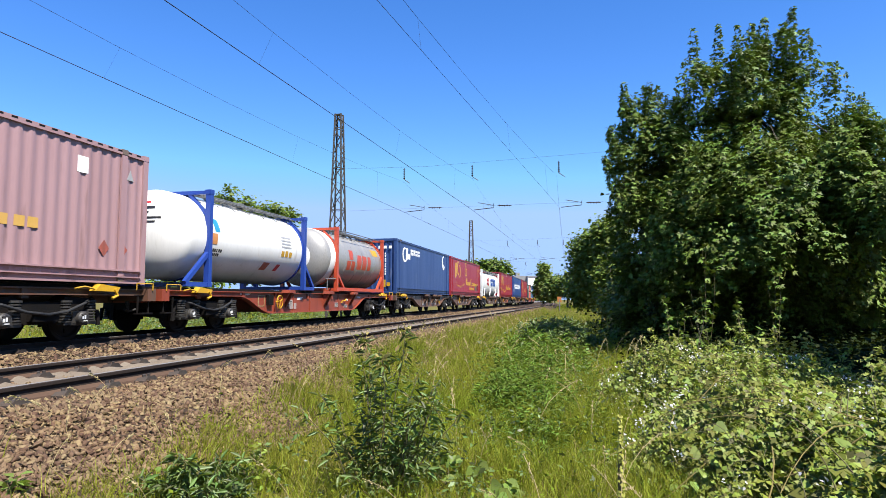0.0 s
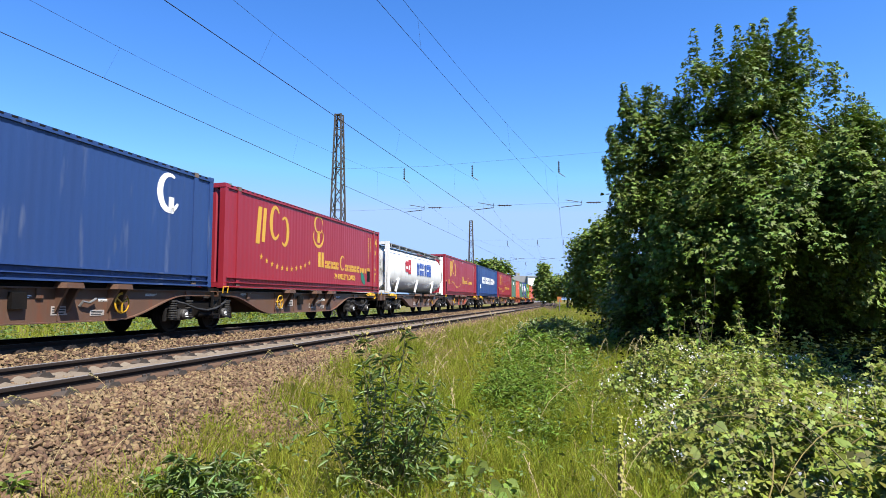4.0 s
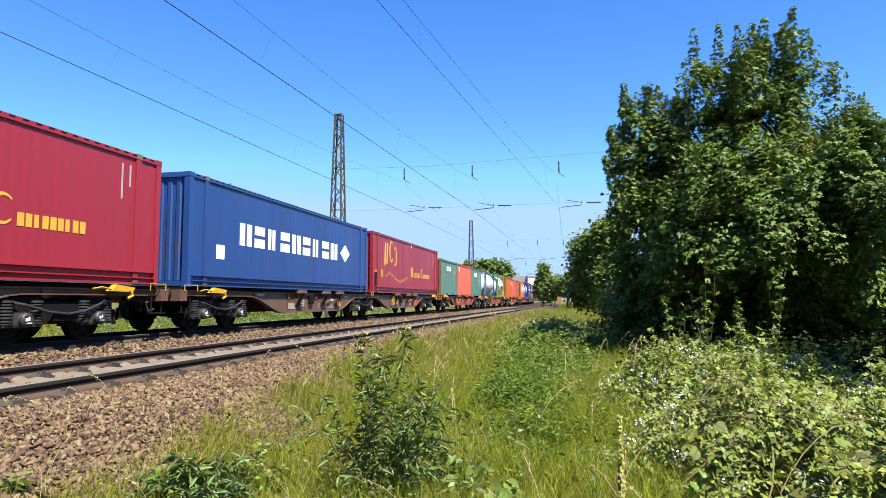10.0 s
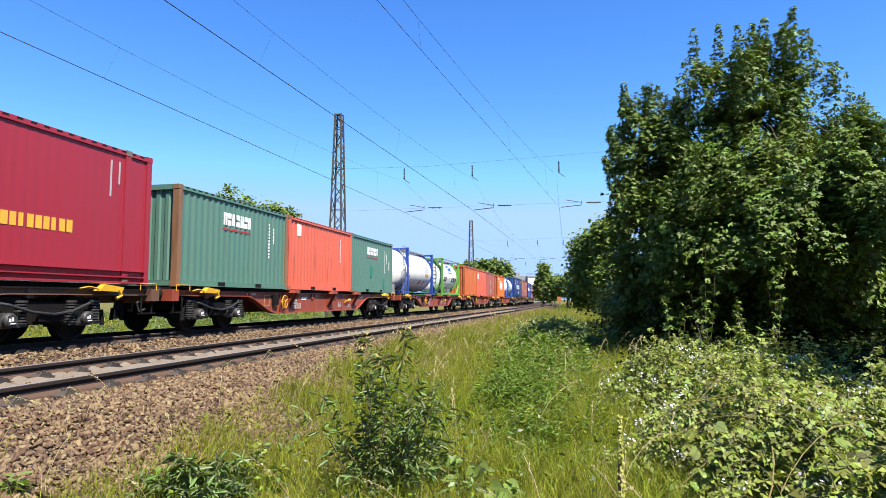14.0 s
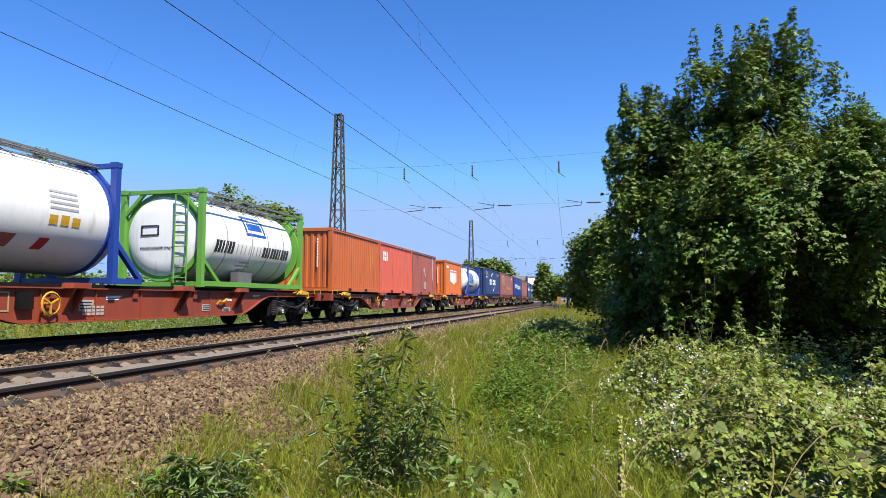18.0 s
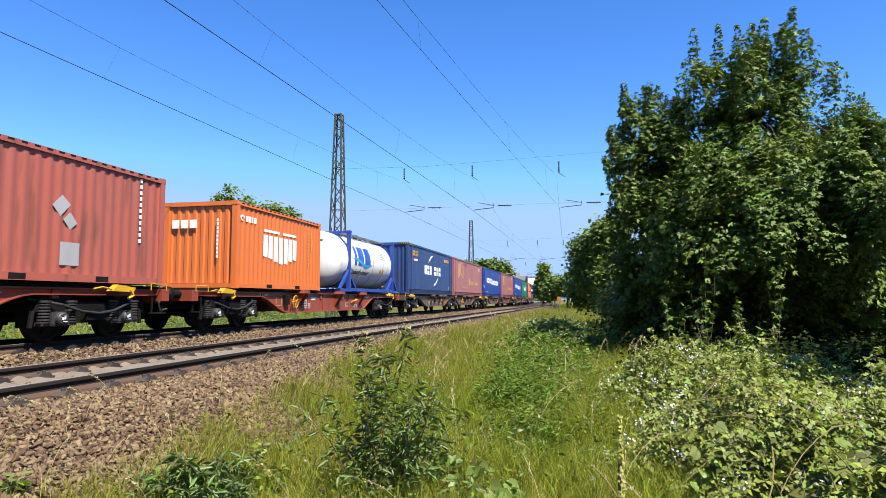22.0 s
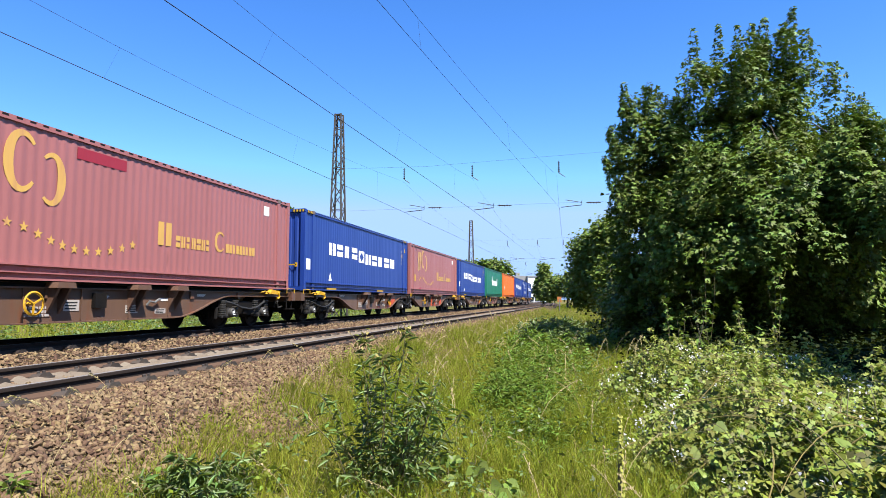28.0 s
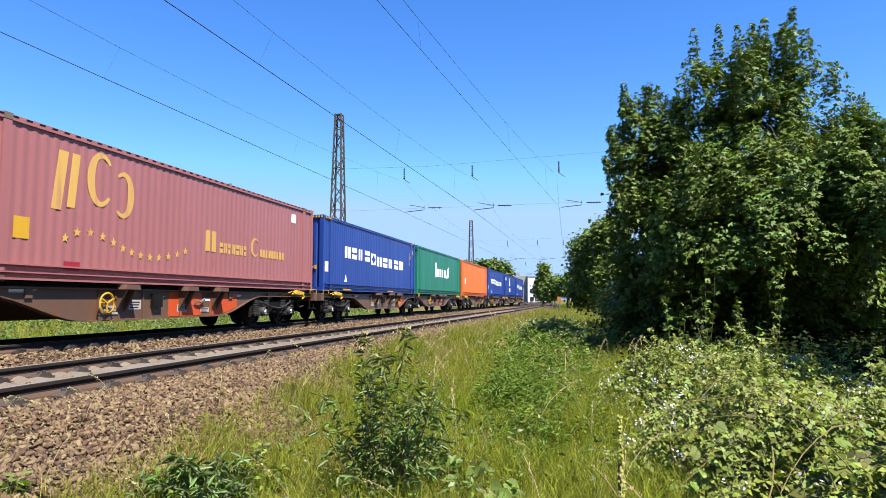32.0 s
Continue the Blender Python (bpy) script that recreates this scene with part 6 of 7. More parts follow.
def tank(front, rear, b0, b1, frame_col, label, style, shell=None, bands=(0.2, 0.4, 0.6, 0.8), r=1.2):
    """A tank in a steel frame; front, rear: the frame's posts along the train."""
    mid, hl, hw = (front + rear) / 2, (rear - front) / 2, 1.20
    t = carried_on(thing("tank_container", label, "tank container", "tanks of the freight train"), mid)
    z0, z1, zc = DECK, DECK + 2.66, DECK + 0.2 + r
    a, b = b0 - mid, b1 - mid
    part("barrel", barrel_shape(a, b, r, zc), shell or TANK_WHITE, t, smooth=True)
    for k in bands:
        x = -hl + 2 * hl * k
        part("weld_band", Shape().lathe([(x - 0.022, r + 0.001), (x - 0.018, r + 0.008), (x + 0.018, r + 0.008), (x + 0.022, r + 0.001)], 56, "x", (0, 0, zc)), TANK_STEEL, t)
    for o in (-1, 1):
        for y in (-1, 1):
            part("corner_post", Shape().box(o * hl - 0.075, o * hl + 0.075, y * hw - 0.075, y * hw + 0.075, z0 + 0.1, z1 - 0.1), frame_col, t)
            for zz in (z0, z1 - 0.118):
                part("corner_casting", Shape().box(o * hl - 0.09, o * hl + 0.09, y * hw - 0.085, y * hw + 0.085, zz, zz + 0.118), frame_col, t)
            cor = Shape().bar((o * hl, y * 0.55, z1 - 0.06), (o * hl, y * hw, z1 - 0.75), 0.09)
            part("corner_brace", cor, frame_col, t)
            if style in ("open", "rail"):
                ex = 0.95
                part("foot_brace", Shape().bar((o * (hl + ex), y * (hw - 0.05), z0 + 0.1), (o * hl, y * hw, z0 + 0.95), 0.11), frame_col, t)
                part("foot_beam", Shape().bar((o * (hl + ex), y * (hw - 0.05), z0 + 0.07), (o * hl, y * hw, z0 + 0.07), 0.12), frame_col, t)
            if style in ("rail", "low", "box"):
                part("inner_brace", Shape().bar((o * (hl - 0.85), y * hw, z0 + 0.12), (o * hl, y * hw, z0 + 0.8), 0.10), frame_col, t)
        part("top_beam", Shape().box(o * hl - 0.06, o * hl + 0.06, -hw, hw, z1 - 0.12, z1 - 0.02), frame_col, t)
        part("bottom_beam", Shape().box(o * hl - 0.06, o * hl + 0.06, -hw, hw, z0 + 0.02, z0 + 0.14), frame_col, t)
        part("saddle", Shape().lathe([(o * (hl - 0.1) - 0.05, r + 0.002), (o * (hl - 0.1) - 0.05, r + 0.03), (o * (hl - 0.1) + 0.05, r + 0.03), (o * (hl - 0.1) + 0.05, r + 0.002)], 48, "x", (0, 0, zc)), frame_col, t)
    if style in ("rail", "low", "box"):
        for y in (-1, 1):
            part("bottom_rail", Shape().box(-hl, hl, y * hw - 0.06, y * hw + 0.06, z0 + 0.03, z0 + 0.17), frame_col, t)
    deckw = Shape()
    for y in (-0.62, -0.47, -0.32):
        deckw.box(-hl + 0.05, hl, y - 0.055, y + 0.055, zc + r + 0.02, zc + r + 0.05)
    for x in np.arange(-hl + 0.3, hl, 0.9):
        deckw.bar((x, -0.72, zc + r - 0.24), (x, -0.22, zc + r + 0.02), 0.04)
    deckw.tube([(-hl + 0.05, -0.78, zc + r - 0.05), (hl, -0.78, zc + r - 0.05)], 0.022, 6)
    part("walkway", deckw, GALV, t, "grey galvanised roof walkway")
    part("manhole", Shape().lathe([(0, 0.3), (0.14, 0.3), (0.18, 0.34), (0.22, 0.34), (0.24, 0.1)], 20, "z", (0.2, 0, zc + r - 0.04)), GALV, t, smooth=True)
    if style in ("low", "box"):
        part("top_rail", Shape().box(-hl, hl, -hw - 0.03, -hw + 0.03, z1 - 0.1, z1 - 0.05) if style == "box" else Shape().tube([(-hl, -hw + 0.1, z1 - 0.07), (hl, -hw + 0.1, z1 - 0.07)], 0.02, 6), GALV, t)
    return t, zc, r


# tank with blue frame, first wagon and second
def drop_tank(front, ladder_on, label):
    t, zc, r = tank(front, front + 6.0, front - 1.22, front + 6.6, FRAME_BLUE, label, "open", bands=())
    x = -3.0
    marks("emblem_drop", t, [band(-3.05, -2.88, 1.58, 1.9, r, 0.05), band(-2.66, -2.42, 1.55, 1.9, r, -0.08)], r, zc, SKY_PRINT, "sky-blue drop emblem")
    marks("emblem_base", t, [band(-2.92, -2.56, 1.2, 1.5, r)], r, zc, PEACH, "orange drop emblem")
    marks("word_block", t, [band(a, b, c, d, r) for a, b, c, d, _ in cells(9, -3.1, -2.25, 0.99, 1.08) + cells(9, -3.1, -2.35, 0.88, 0.96)], r, zc, INK)
    part("hazard_plate", wrap([band(0.2, 0.6, 0.63, 0.87, r, 0.1)], r, zc), RUSTY, t, "brown hazard plate")
    part("hazard_plate", wrap([band(1.12, 1.36, 0.63, 0.85, r, 0.1)], r, zc), RED_PRINT, t, "red hazard plate")
    marks("warning_plate", t, [band(1.3, 1.5, 1.12, 1.3, r), band(1.58, 1.78, 1.12, 1.32, r), band(1.86, 2.06, 1.12, 1.3, r)], r, zc, YELLOW, "yellow warning plate")
    part("data_lettering", wrap([band(1.3, 2.0, 1.42 + k * 0.11, 1.47 + k * 0.11, r) for k in range(4)], r, zc), FADED, t)
    tip = x - 1.22
    dome_marks("data_lettering", t, tip, r, zc, [(-0.35, 0.55, 0.62, 0.69), (-0.2, 0.4, 0.5, 0.56), (-0.55, 0.3, 0.36, 0.41), (-0.4, 0.1, 0.26, 0.30), (0.2, 0.6, -0.42, -0.36), (0.1, 0.6, -0.54, -0.49), (0.25, 0.45, -0.72, -0.58)], INK)
    dome_marks("data_lettering", t, tip, r, zc, [(-0.2, 0.35, 0.78, 0.83)], RED_PRINT)
    dome_marks("emblem_drop", t, tip, r, zc, [(0.38, 0.52, -0.02, 0.24), (0.08, 0.24, -0.02, 0.28)], SKY_PRINT, "sky-blue drop emblem")
    dome_marks("emblem_base", t, tip, r, zc, [(0.18, 0.42, -0.26, -0.06)], PEACH, "orange drop emblem")
    if ladder_on:
        part("ladder", ladder(x - 0.92, -1.22, DECK + 0.1, zc + r + 0.1, 0.4, False), GALV, t, "grey steel ladder")
        part("vapour_pipe", Shape().tube([(x - 0.3, -1.22, DECK + 0.3), (x - 0.42, -1.24, zc), (x - 0.3, -1.0, zc + 0.85), (x + 0.05, -0.6, zc + r + 0.08)], 0.03, 8), GALV, t, smooth=True)
        part("valve_box", Shape().box(x - 1.5, x - 1.0, -0.75, 0.1, DECK + 0.05, DECK + 0.55), TANK_STEEL, t, "grey valve box")
    return t


drop_tank(20.3, False, "white tank in a blue steel frame with drop emblem")
drop_tank(147.27, True, "white tank in a blue frame with a grey ladder")

def text_mesh(text, size, colour, weight=0.018):
    """Readable words in the built-in font, as a thin mesh in the x-y plane."""
    cu = bpy.data.curves.new("lettering", "FONT")
    cu.body, cu.size, cu.extrude, cu.offset = text, size, 0.002, weight * size / 0.5
    tmp = new("lettering", cu)
    me = bpy.data.meshes.new_from_object(tmp.evaluated_get(bpy.context.evaluated_depsgraph_get()))
    bpy.data.objects.remove(tmp)
    me.materials.clear()
    me.materials.append(colour)
    return me


def barrel_lettering(owner, text, x, z, size, colour, r, zc):
    """Words laid round the near side of a barrel, z over the deck."""
    me = text_mesh(text, size, colour, 0.006)
    h0 = band(0, 0, z, z, r)[2]
    for v in me.vertices:
        a, rr = (h0 + v.co.y) / r, r + 0.006 + v.co.z
        v.co = (x + v.co.x + 0.2 * v.co.y, -rr * math.cos(a), zc + rr * math.sin(a))
    return part("lettering", me, None, owner)


t_rmi, zc, r = tank(29.43, 35.45, 28.3, 36.05, FRAME_RED, "grey and white tank in a red steel frame", "low", TANK_STEEL, (0.18, 0.42, 0.62, 0.8))
part("white_shell", Shape().lathe([(-4.16, 0.1), (-4.10, 0.5), (-3.95, 0.86), (-3.78, 1.05), (-3.58, r + 0.006), (-3.05, r + 0.006)], 48, "x", (0, 0, zc)), TANK_WHITE, t_rmi, "white painted front shell", smooth=True)
marks("emblem", t_rmi, [band(-1.75, -1.32, 0.95, 1.35, r), band(-1.22, -0.8, 0.95, 1.35, r), band(-1.5, -1.05, 1.4, 1.82, r)], r, zc, FRAME_RED, "red three-disc emblem")
marks("word_block", t_rmi, [band(a + 0.0, b, c, d, r) for a, b, c, d, _ in cells(3, -0.6, 1.55, 1.02, 1.66)], r, zc, FRAME_RED, "red block word mark")
marks("warning_plate", t_rmi, [band(1.65, 2.45, 1.76, 2.06, r)], r, zc, YELLOW, "yellow warning plate")
part("side_pipe", Shape().tube([(-3.9, -1.1, DECK + 0.5), (-3.1, -1.2, DECK + 0.52)], 0.03, 8).tube([(-3.75, -1.12, DECK + 0.5), (-3.7, -1.1, DECK + 0.05)], 0.025, 8), GALV, t_rmi)

t_hs, zc, r = tank(156.5, 162.5, 156.62, 162.4, FRAME_GREEN, "white food tank in a lime-green frame", "box", None, (0.22, 0.45, 0.62, 0.8), 1.18)
marks("emblem_frame", t_hs, [band(-0.6, 0.6, 1.62, 1.7, r), band(-0.6, 0.6, 2.15, 2.23, r), band(-0.6, -0.5, 1.72, 2.13, r), band(0.5, 0.6, 1.72, 2.13, r), band(-0.42, 0.42, 1.8, 2.02, r)], r, zc, BLUE_PRINT, "blue framed emblem")
marks("word_block", t_hs, [band(a, b, c, d, r, 0.06) for a, b, c, d, _ in cells(6, -2.3, -1.3, 1.0, 1.35) + cells(10, 0.36, 2.14, 1.0, 1.33)], r, zc, INK, "black word mark")
marks("word_block", t_hs, [band(x, x + 0.05, 1.03, 1.3, r, 0.03) for x in (-1.15, -0.92, -0.7, -0.46, -0.22, 0.0, 0.2)], r, zc, FADED, "grey thin word mark")
part("data_lettering", wrap([band(-0.8, -0.2, 0.76, 0.81, r), band(-0.9, -0.1, 0.66, 0.71, r), band(-0.7, -0.25, 0.56, 0.61, r)], r, zc), FADED, t_hs)
part("side_box", Shape().box(-1.1, -0.3, -1.18, -0.95, DECK + 0.14, DECK + 0.48), GALV, t_hs)
part("end_head", Shape().lathe([(-3.06, 0.02), (-3.05, 0.7), (-3.02, 0.98), (-2.94, 1.1)], 40, "x", (0, 0, zc)), TANK_WHITE, t_hs, "white rounded tank end", smooth=True)
part("end_lettering", Shape().box(-3.075, -3.062, 0.05, 0.6, DECK + 1.65, DECK + 1.68).box(-3.075, -3.062, 0.05, 0.6, DECK + 1.4, DECK + 1.43).box(-3.075, -3.062, 0.05, 0.09, DECK + 1.43, DECK + 1.65).box(-3.075, -3.062, 0.56, 0.6, DECK + 1.43, DECK + 1.65), INK, t_hs)
part("lettering", text_mesh("FOOD GRADE ONLY", 0.11, INK, 0.004), None, t_hs, m=pose(-3.064, 0.62, DECK + 1.02, 90, 0, -90))
part("ladder", ladder(-3.12, -0.85, DECK + 0.1, DECK + 2.5, 0.38), FRAME_GREEN, t_hs, "lime-green end ladder")

t_itc, zc, r = tank(196.25, 202.55, 195.0, 203.05, FRAME_BLUE, "white tank in a blue frame with a wave emblem", "rail", None, (0.26, 0.52, 0.76), 1.21)
marks("word_block", t_itc, [band(-2.4, -2.12, 1.2, 2.05, r), band(-1.95, -1.22, 1.2, 2.05, r), band(-1.05, -0.3, 1.2, 2.05, r)], r, zc, BLUE_PRINT, "blue block emblem")
part("wave", wrap([band(-2.75 + 0.06 * k, -2.688 + 0.06 * k, 1.43 - 0.004 * k + 0.10 * math.sin(0.145 * k + 0.4) - 0.085 * math.sin(math.pi * k / 46), 1.43 - 0.004 * k + 0.10 * math.sin(0.145 * k + 0.4) + 0.085 * math.sin(math.pi * k / 46), r + 0.004) for k in range(1, 46)], r + 0.004, zc), CYAN, t_itc, "light-blue wave stripe")
barrel_lettering(t_itc, "Vloeiend vervoer", -2.75, 0.82, 0.34, INK, r, zc)
marks("warning_plate", t_itc, [band(1.2, 1.46, 0.96, 1.14, r), band(1.56, 1.82, 0.96, 1.14, r)], r, zc, YELLOW, "yellow warning plate")
part("data_lettering", wrap([band(1.2, 2.0, 1.65 + k * 0.1, 1.7 + k * 0.1, r) for k in range(4)], r, zc), FADED, t_itc)
dome_marks("data_lettering", t_itc, -4.4, r, zc, [(0.1, 0.6, 0.72, 0.78), (0.1, 0.4, 0.58, 0.64), (-0.45, -0.12, 0.7, 0.8)], INK)

def slabs(rects):
    sh = Shape()
    for a, b, c, d in rects:
        sh.box(a, b, -1.222, -1.216, c, d)
    return sh


def hollow(o, i):
    """A plain block opened up: two bars side by side or stacked, by turns."""
    (x0, z0), (x1, _), (x2, z1), (x3, _) = o
    w, h, lean = (x1 - x0), (z1 - z0), x3 - x0
    r = lambda p, q, c, d: [(x0 + p + lean * c / h, z0 + c), (x0 + q + lean * c / h, z0 + c), (x0 + q + lean * d / h, z0 + d), (x0 + p + lean * d / h, z0 + d)]
    if i % 2 == 0:
        return [r(0, w * 0.42, 0, h), r(w * 0.58, w, 0, h)]
    return [r(0, w, 0, h * 0.42), r(0, w, h * 0.58, h)]


def rect(x0, x1, z0, z1, lean=0.0):
    return [(x0, z0), (x1, z0), (x1 + lean, z1), (x0 + lean, z1)]


# long white box-framed tank
def long_tank(s0, s1):
    t = carried_on(thing("tank_container", "long white tank with white end frames and red and blue marks", "tank container", "tanks of the freight train"), (s0 + s1) / 2)
    hl, hw, z0, z1 = (s1 - s0) / 2, 1.23, DECK, DECK + 2.72
    zc = DECK + 1.32
    oval = Shape()
    stations = [(-hl + 0.22, 0.5), (-hl + 0.3, 0.86), (-hl + 0.5, 1.0), (hl - 0.5, 1.0), (hl - 0.3, 0.86), (hl - 0.22, 0.5)]
    for x, k in stations:
        for i in range(56):
            a = 2 * math.pi * i / 56
            c, d = math.cos(a), math.sin(a)
            oval.v.append((x, 1.205 * k * math.copysign(abs(c) ** 0.72, c), zc + 0.05 + 1.26 * k * math.copysign(abs(d) ** 0.8, d)))
    for j in range(len(stations) - 1):
        oval.f += [(j * 56 + i, j * 56 + (i + 1) % 56, (j + 1) * 56 + (i + 1) % 56, (j + 1) * 56 + i) for i in range(56)]
    oval.f += [tuple(range(55, -1, -1)), tuple(5 * 56 + i for i in range(56))]
    part("barrel", oval, TANK_WHITE, t, smooth=True)
    for o in (-1, 1):
        for y in (-1, 1):
            part("corner_post", Shape().box(o * (hl - 0.1) - 0.1, o * (hl - 0.1) + 0.1, y * (hw - 0.1) - 0.1, y * (hw - 0.1) + 0.1, z0, z1), TANK_WHITE, t)
            part("gusset", Shape().prism([(o * hl, z0 + 0.1), (o * (hl - 0.75), z0 + 0.1), (o * hl, z0 + 1.1)], y * (hw - 0.1) - 0.03, y * (hw - 0.1) + 0.03), TANK_WHITE, t)
        part("top_beam", Shape().box(o * (hl - 0.1) - 0.08, o * (hl - 0.1) + 0.08, -hw, hw, z1 - 0.16, z1 - 0.02), TANK_WHITE, t)
        part("bottom_beam", Shape().box(o * (hl - 0.1) - 0.08, o * (hl - 0.1) + 0.08, -hw, hw, z0 + 0.02, z0 + 0.16), TANK_WHITE, t)
        part("end_ring", Shape().lathe([(o * (hl - 0.16) - 0.04, 1.0), (o * (hl - 0.16) - 0.04, 1.22), (o * (hl - 0.16) + 0.04, 1.22), (o * (hl - 0.16) + 0.04, 1.0), (o * (hl - 0.16) - 0.04, 1.0)], 40, "x", (0, 0, zc)), TANK_WHITE, t)
    for x in (-hl + 1.75, -hl + 5.75, hl - 3.2):
        part("outrigger", Shape().bar((x - 0.25, -1.15, z0 + 0.08), (x + 0.25, -1.18, z0 + 0.75), 0.07, 0.14).bar((x + 0.2, -1.18, z0 + 0.75), (x + 0.42, -1.15, z0 + 0.8), 0.09), TANK_WHITE, t)
    part("walkway", Shape().box(-hl + 0.2, hl - 0.2, -1.05, -0.4, z1 - 0.07, z1 - 0.03), GALV, t, "grey galvanised roof walkway")
    for q in np.arange(-hl + 0.9, hl - 0.4, 1.45):
        part("walkway_bracket", Shape().tube([(q - 0.2, -1.04, z1 - 0.06), (q, -1.13, z1 - 0.34), (q + 0.2, -1.04, z1 - 0.06)], 0.014, 5), GALV, t)
    part("handrail", Shape().tube([(-hl + 0.3, -hw + 0.05, z1 - 0.25), (hl - 0.3, -hw + 0.05, z1 - 0.25)], 0.022, 6), GALV, t)
    x = -hl
    for a, b, c, d, inset in ((3.25, 3.84, 1.25, 1.86, (0.2, 0.95, 0.3, 0.52)), (3.84, 4.42, 1.16, 1.98, (0.22, 0.62, 0.3, 0.6))):
        e = part("emblem", Shape().prism([(x + a + 0.06, z0 + c), (x + b, z0 + c), (x + b, z0 + d - 0.05), (x + b - 0.05, z0 + d), (x + a, z0 + d), (x + a, z0 + c + 0.08)], -1.222, -1.216), RED_PRINT, t, "red block emblem")
        p0, p1, q0, q1 = inset
        part("emblem_inset", Shape().box(x + a + (b - a) * p0, x + a + (b - a) * p1, -1.226, -1.2225, z0 + c + (d - c) * q0, z0 + c + (d - c) * q1), TANK_WHITE, e, "white inset of the emblem")
    for i, (a, b, c, d, _) in enumerate(cells(6, x + 5.85, x + 9.5, 1.15, 1.92)):
        blk = Shape()
        for o in hollow(rect(a, b, c, d), 0 if i in (0, 3, 5) else 1):
            blk.prism([(u, v + z0) for u, v in o], -1.222, -1.216)
        part("word_block", blk, BLUE_PRINT, t, "blue block word mark")
    part("emblem", Shape().box(x + 0.22, x + 0.235, -0.15, 0.35, zc + 0.42, zc + 0.75), RED_PRINT, t, "red end emblem")
    part("data_lettering", Shape().box(x + 0.22, x + 0.235, -0.1, 0.5, zc + 0.9, zc + 0.97).box(x + 0.22, x + 0.235, 0.1, 0.5, zc + 0.1, zc + 0.14).box(x + 0.22, x + 0.235, 0.1, 0.5, zc - 0.02, zc + 0.02).box(x + 0.22, x + 0.235, 0.1, 0.5, zc - 0.14, zc - 0.1), FADED, t)
    part("discharge_hose", Shape().tube([(x + 0.12, -0.35, zc + 0.9), (x + 0.08, -0.55, zc + 0.2), (x + 0.05, -0.5, zc - 0.6), (x + 0.05, -0.1, zc - 0.95), (x + 0.1, 0.3, zc - 0.8)], 0.035, 8), BLACK, t, "black discharge hose", smooth=True)
    part("valve", Shape().lathe([(0, 0.12), (0.18, 0.12), (0.2, 0.2), (0.24, 0.2)], 14, "x", (x + 0.02, 0.1, zc - 0.75)), GALV, t, "steel outlet valve")
    part("valve_lever", Shape().tube([(x + 0.03, -0.3, zc - 0.4), (x + 0.03, -0.55, zc - 0.32)], 0.025, 6), YELLOW, t, "yellow valve lever")
    return t


long_tank(67.75, 80.75)

# ---- marks on the boxes ----
FACE = -1.1905


def flat(name, owner, outlines, colour, label="", thick=0.004):
    s0 = owner["half"]
    if name in ("word_mark", "emblem", "repair_patch", "lettering_strip") and len(outlines) > 1:
        for i, o in enumerate(outlines):
            if name == "word_mark" and len(o) == 4 and o[2][1] - o[0][1] > 0.25:
                blk = Shape()
                for q in hollow(o, i):
                    blk.prism([(x - s0, z + DECK) for x, z in q], FACE, FACE + thick)
                part("word_block", blk, colour, owner, label)
                continue
            part("word_block" if name == "word_mark" else name, Shape().prism([(x - s0, z + DECK) for x, z in o], FACE, FACE + thick), colour, owner, label)
        return None
    sh = Shape()
    for o in outlines:
        sh.prism([(x - s0, z + DECK) for x, z in o], FACE, FACE + thick)
    return part(name, sh, colour, owner, label)


def blocks(n, x0, x1, z0, z1, lean=0.0):
    return [rect(a, b, c, d, e) for a, b, c, d, e in cells(n, x0, x1, z0, z1, lean)]


def crescent(cx, cz, rx, rz, a0, a1, w, n=18):
    out = [(cx + rx * math.cos(radians(a0 + (a1 - a0) * k / n)), cz + rz * math.sin(radians(a0 + (a1 - a0) * k / n))) for k in range(n + 1)]
    inn = []
    for k in range(n, -1, -1):
        a, t = radians(a0 + (a1 - a0) * k / n), math.sin(math.pi * k / n)
        ww = w * (0.35 + 0.65 * t)
        inn.append((cx + (rx - ww) * math.cos(a), cz + (rz - ww * 0.8) * math.sin(a)))
    return out + inn


def star(cx, cz, r):
    return [(cx + (r if k % 2 == 0 else r * 0.42) * math.sin(k * math.pi / 5), cz + (r if k % 2 == 0 else r * 0.42) * math.cos(k * math.pi / 5)) for k in range(10)]


def number_column(owner, x, z0, z1, colour, w=0.07):
    n = 11
    d = (z1 - z0) / n
    flat("number_lettering", owner, [rect(x, x + w, z0 + k * d, z0 + k * d + d * 0.62) for k in range(n)], colour)


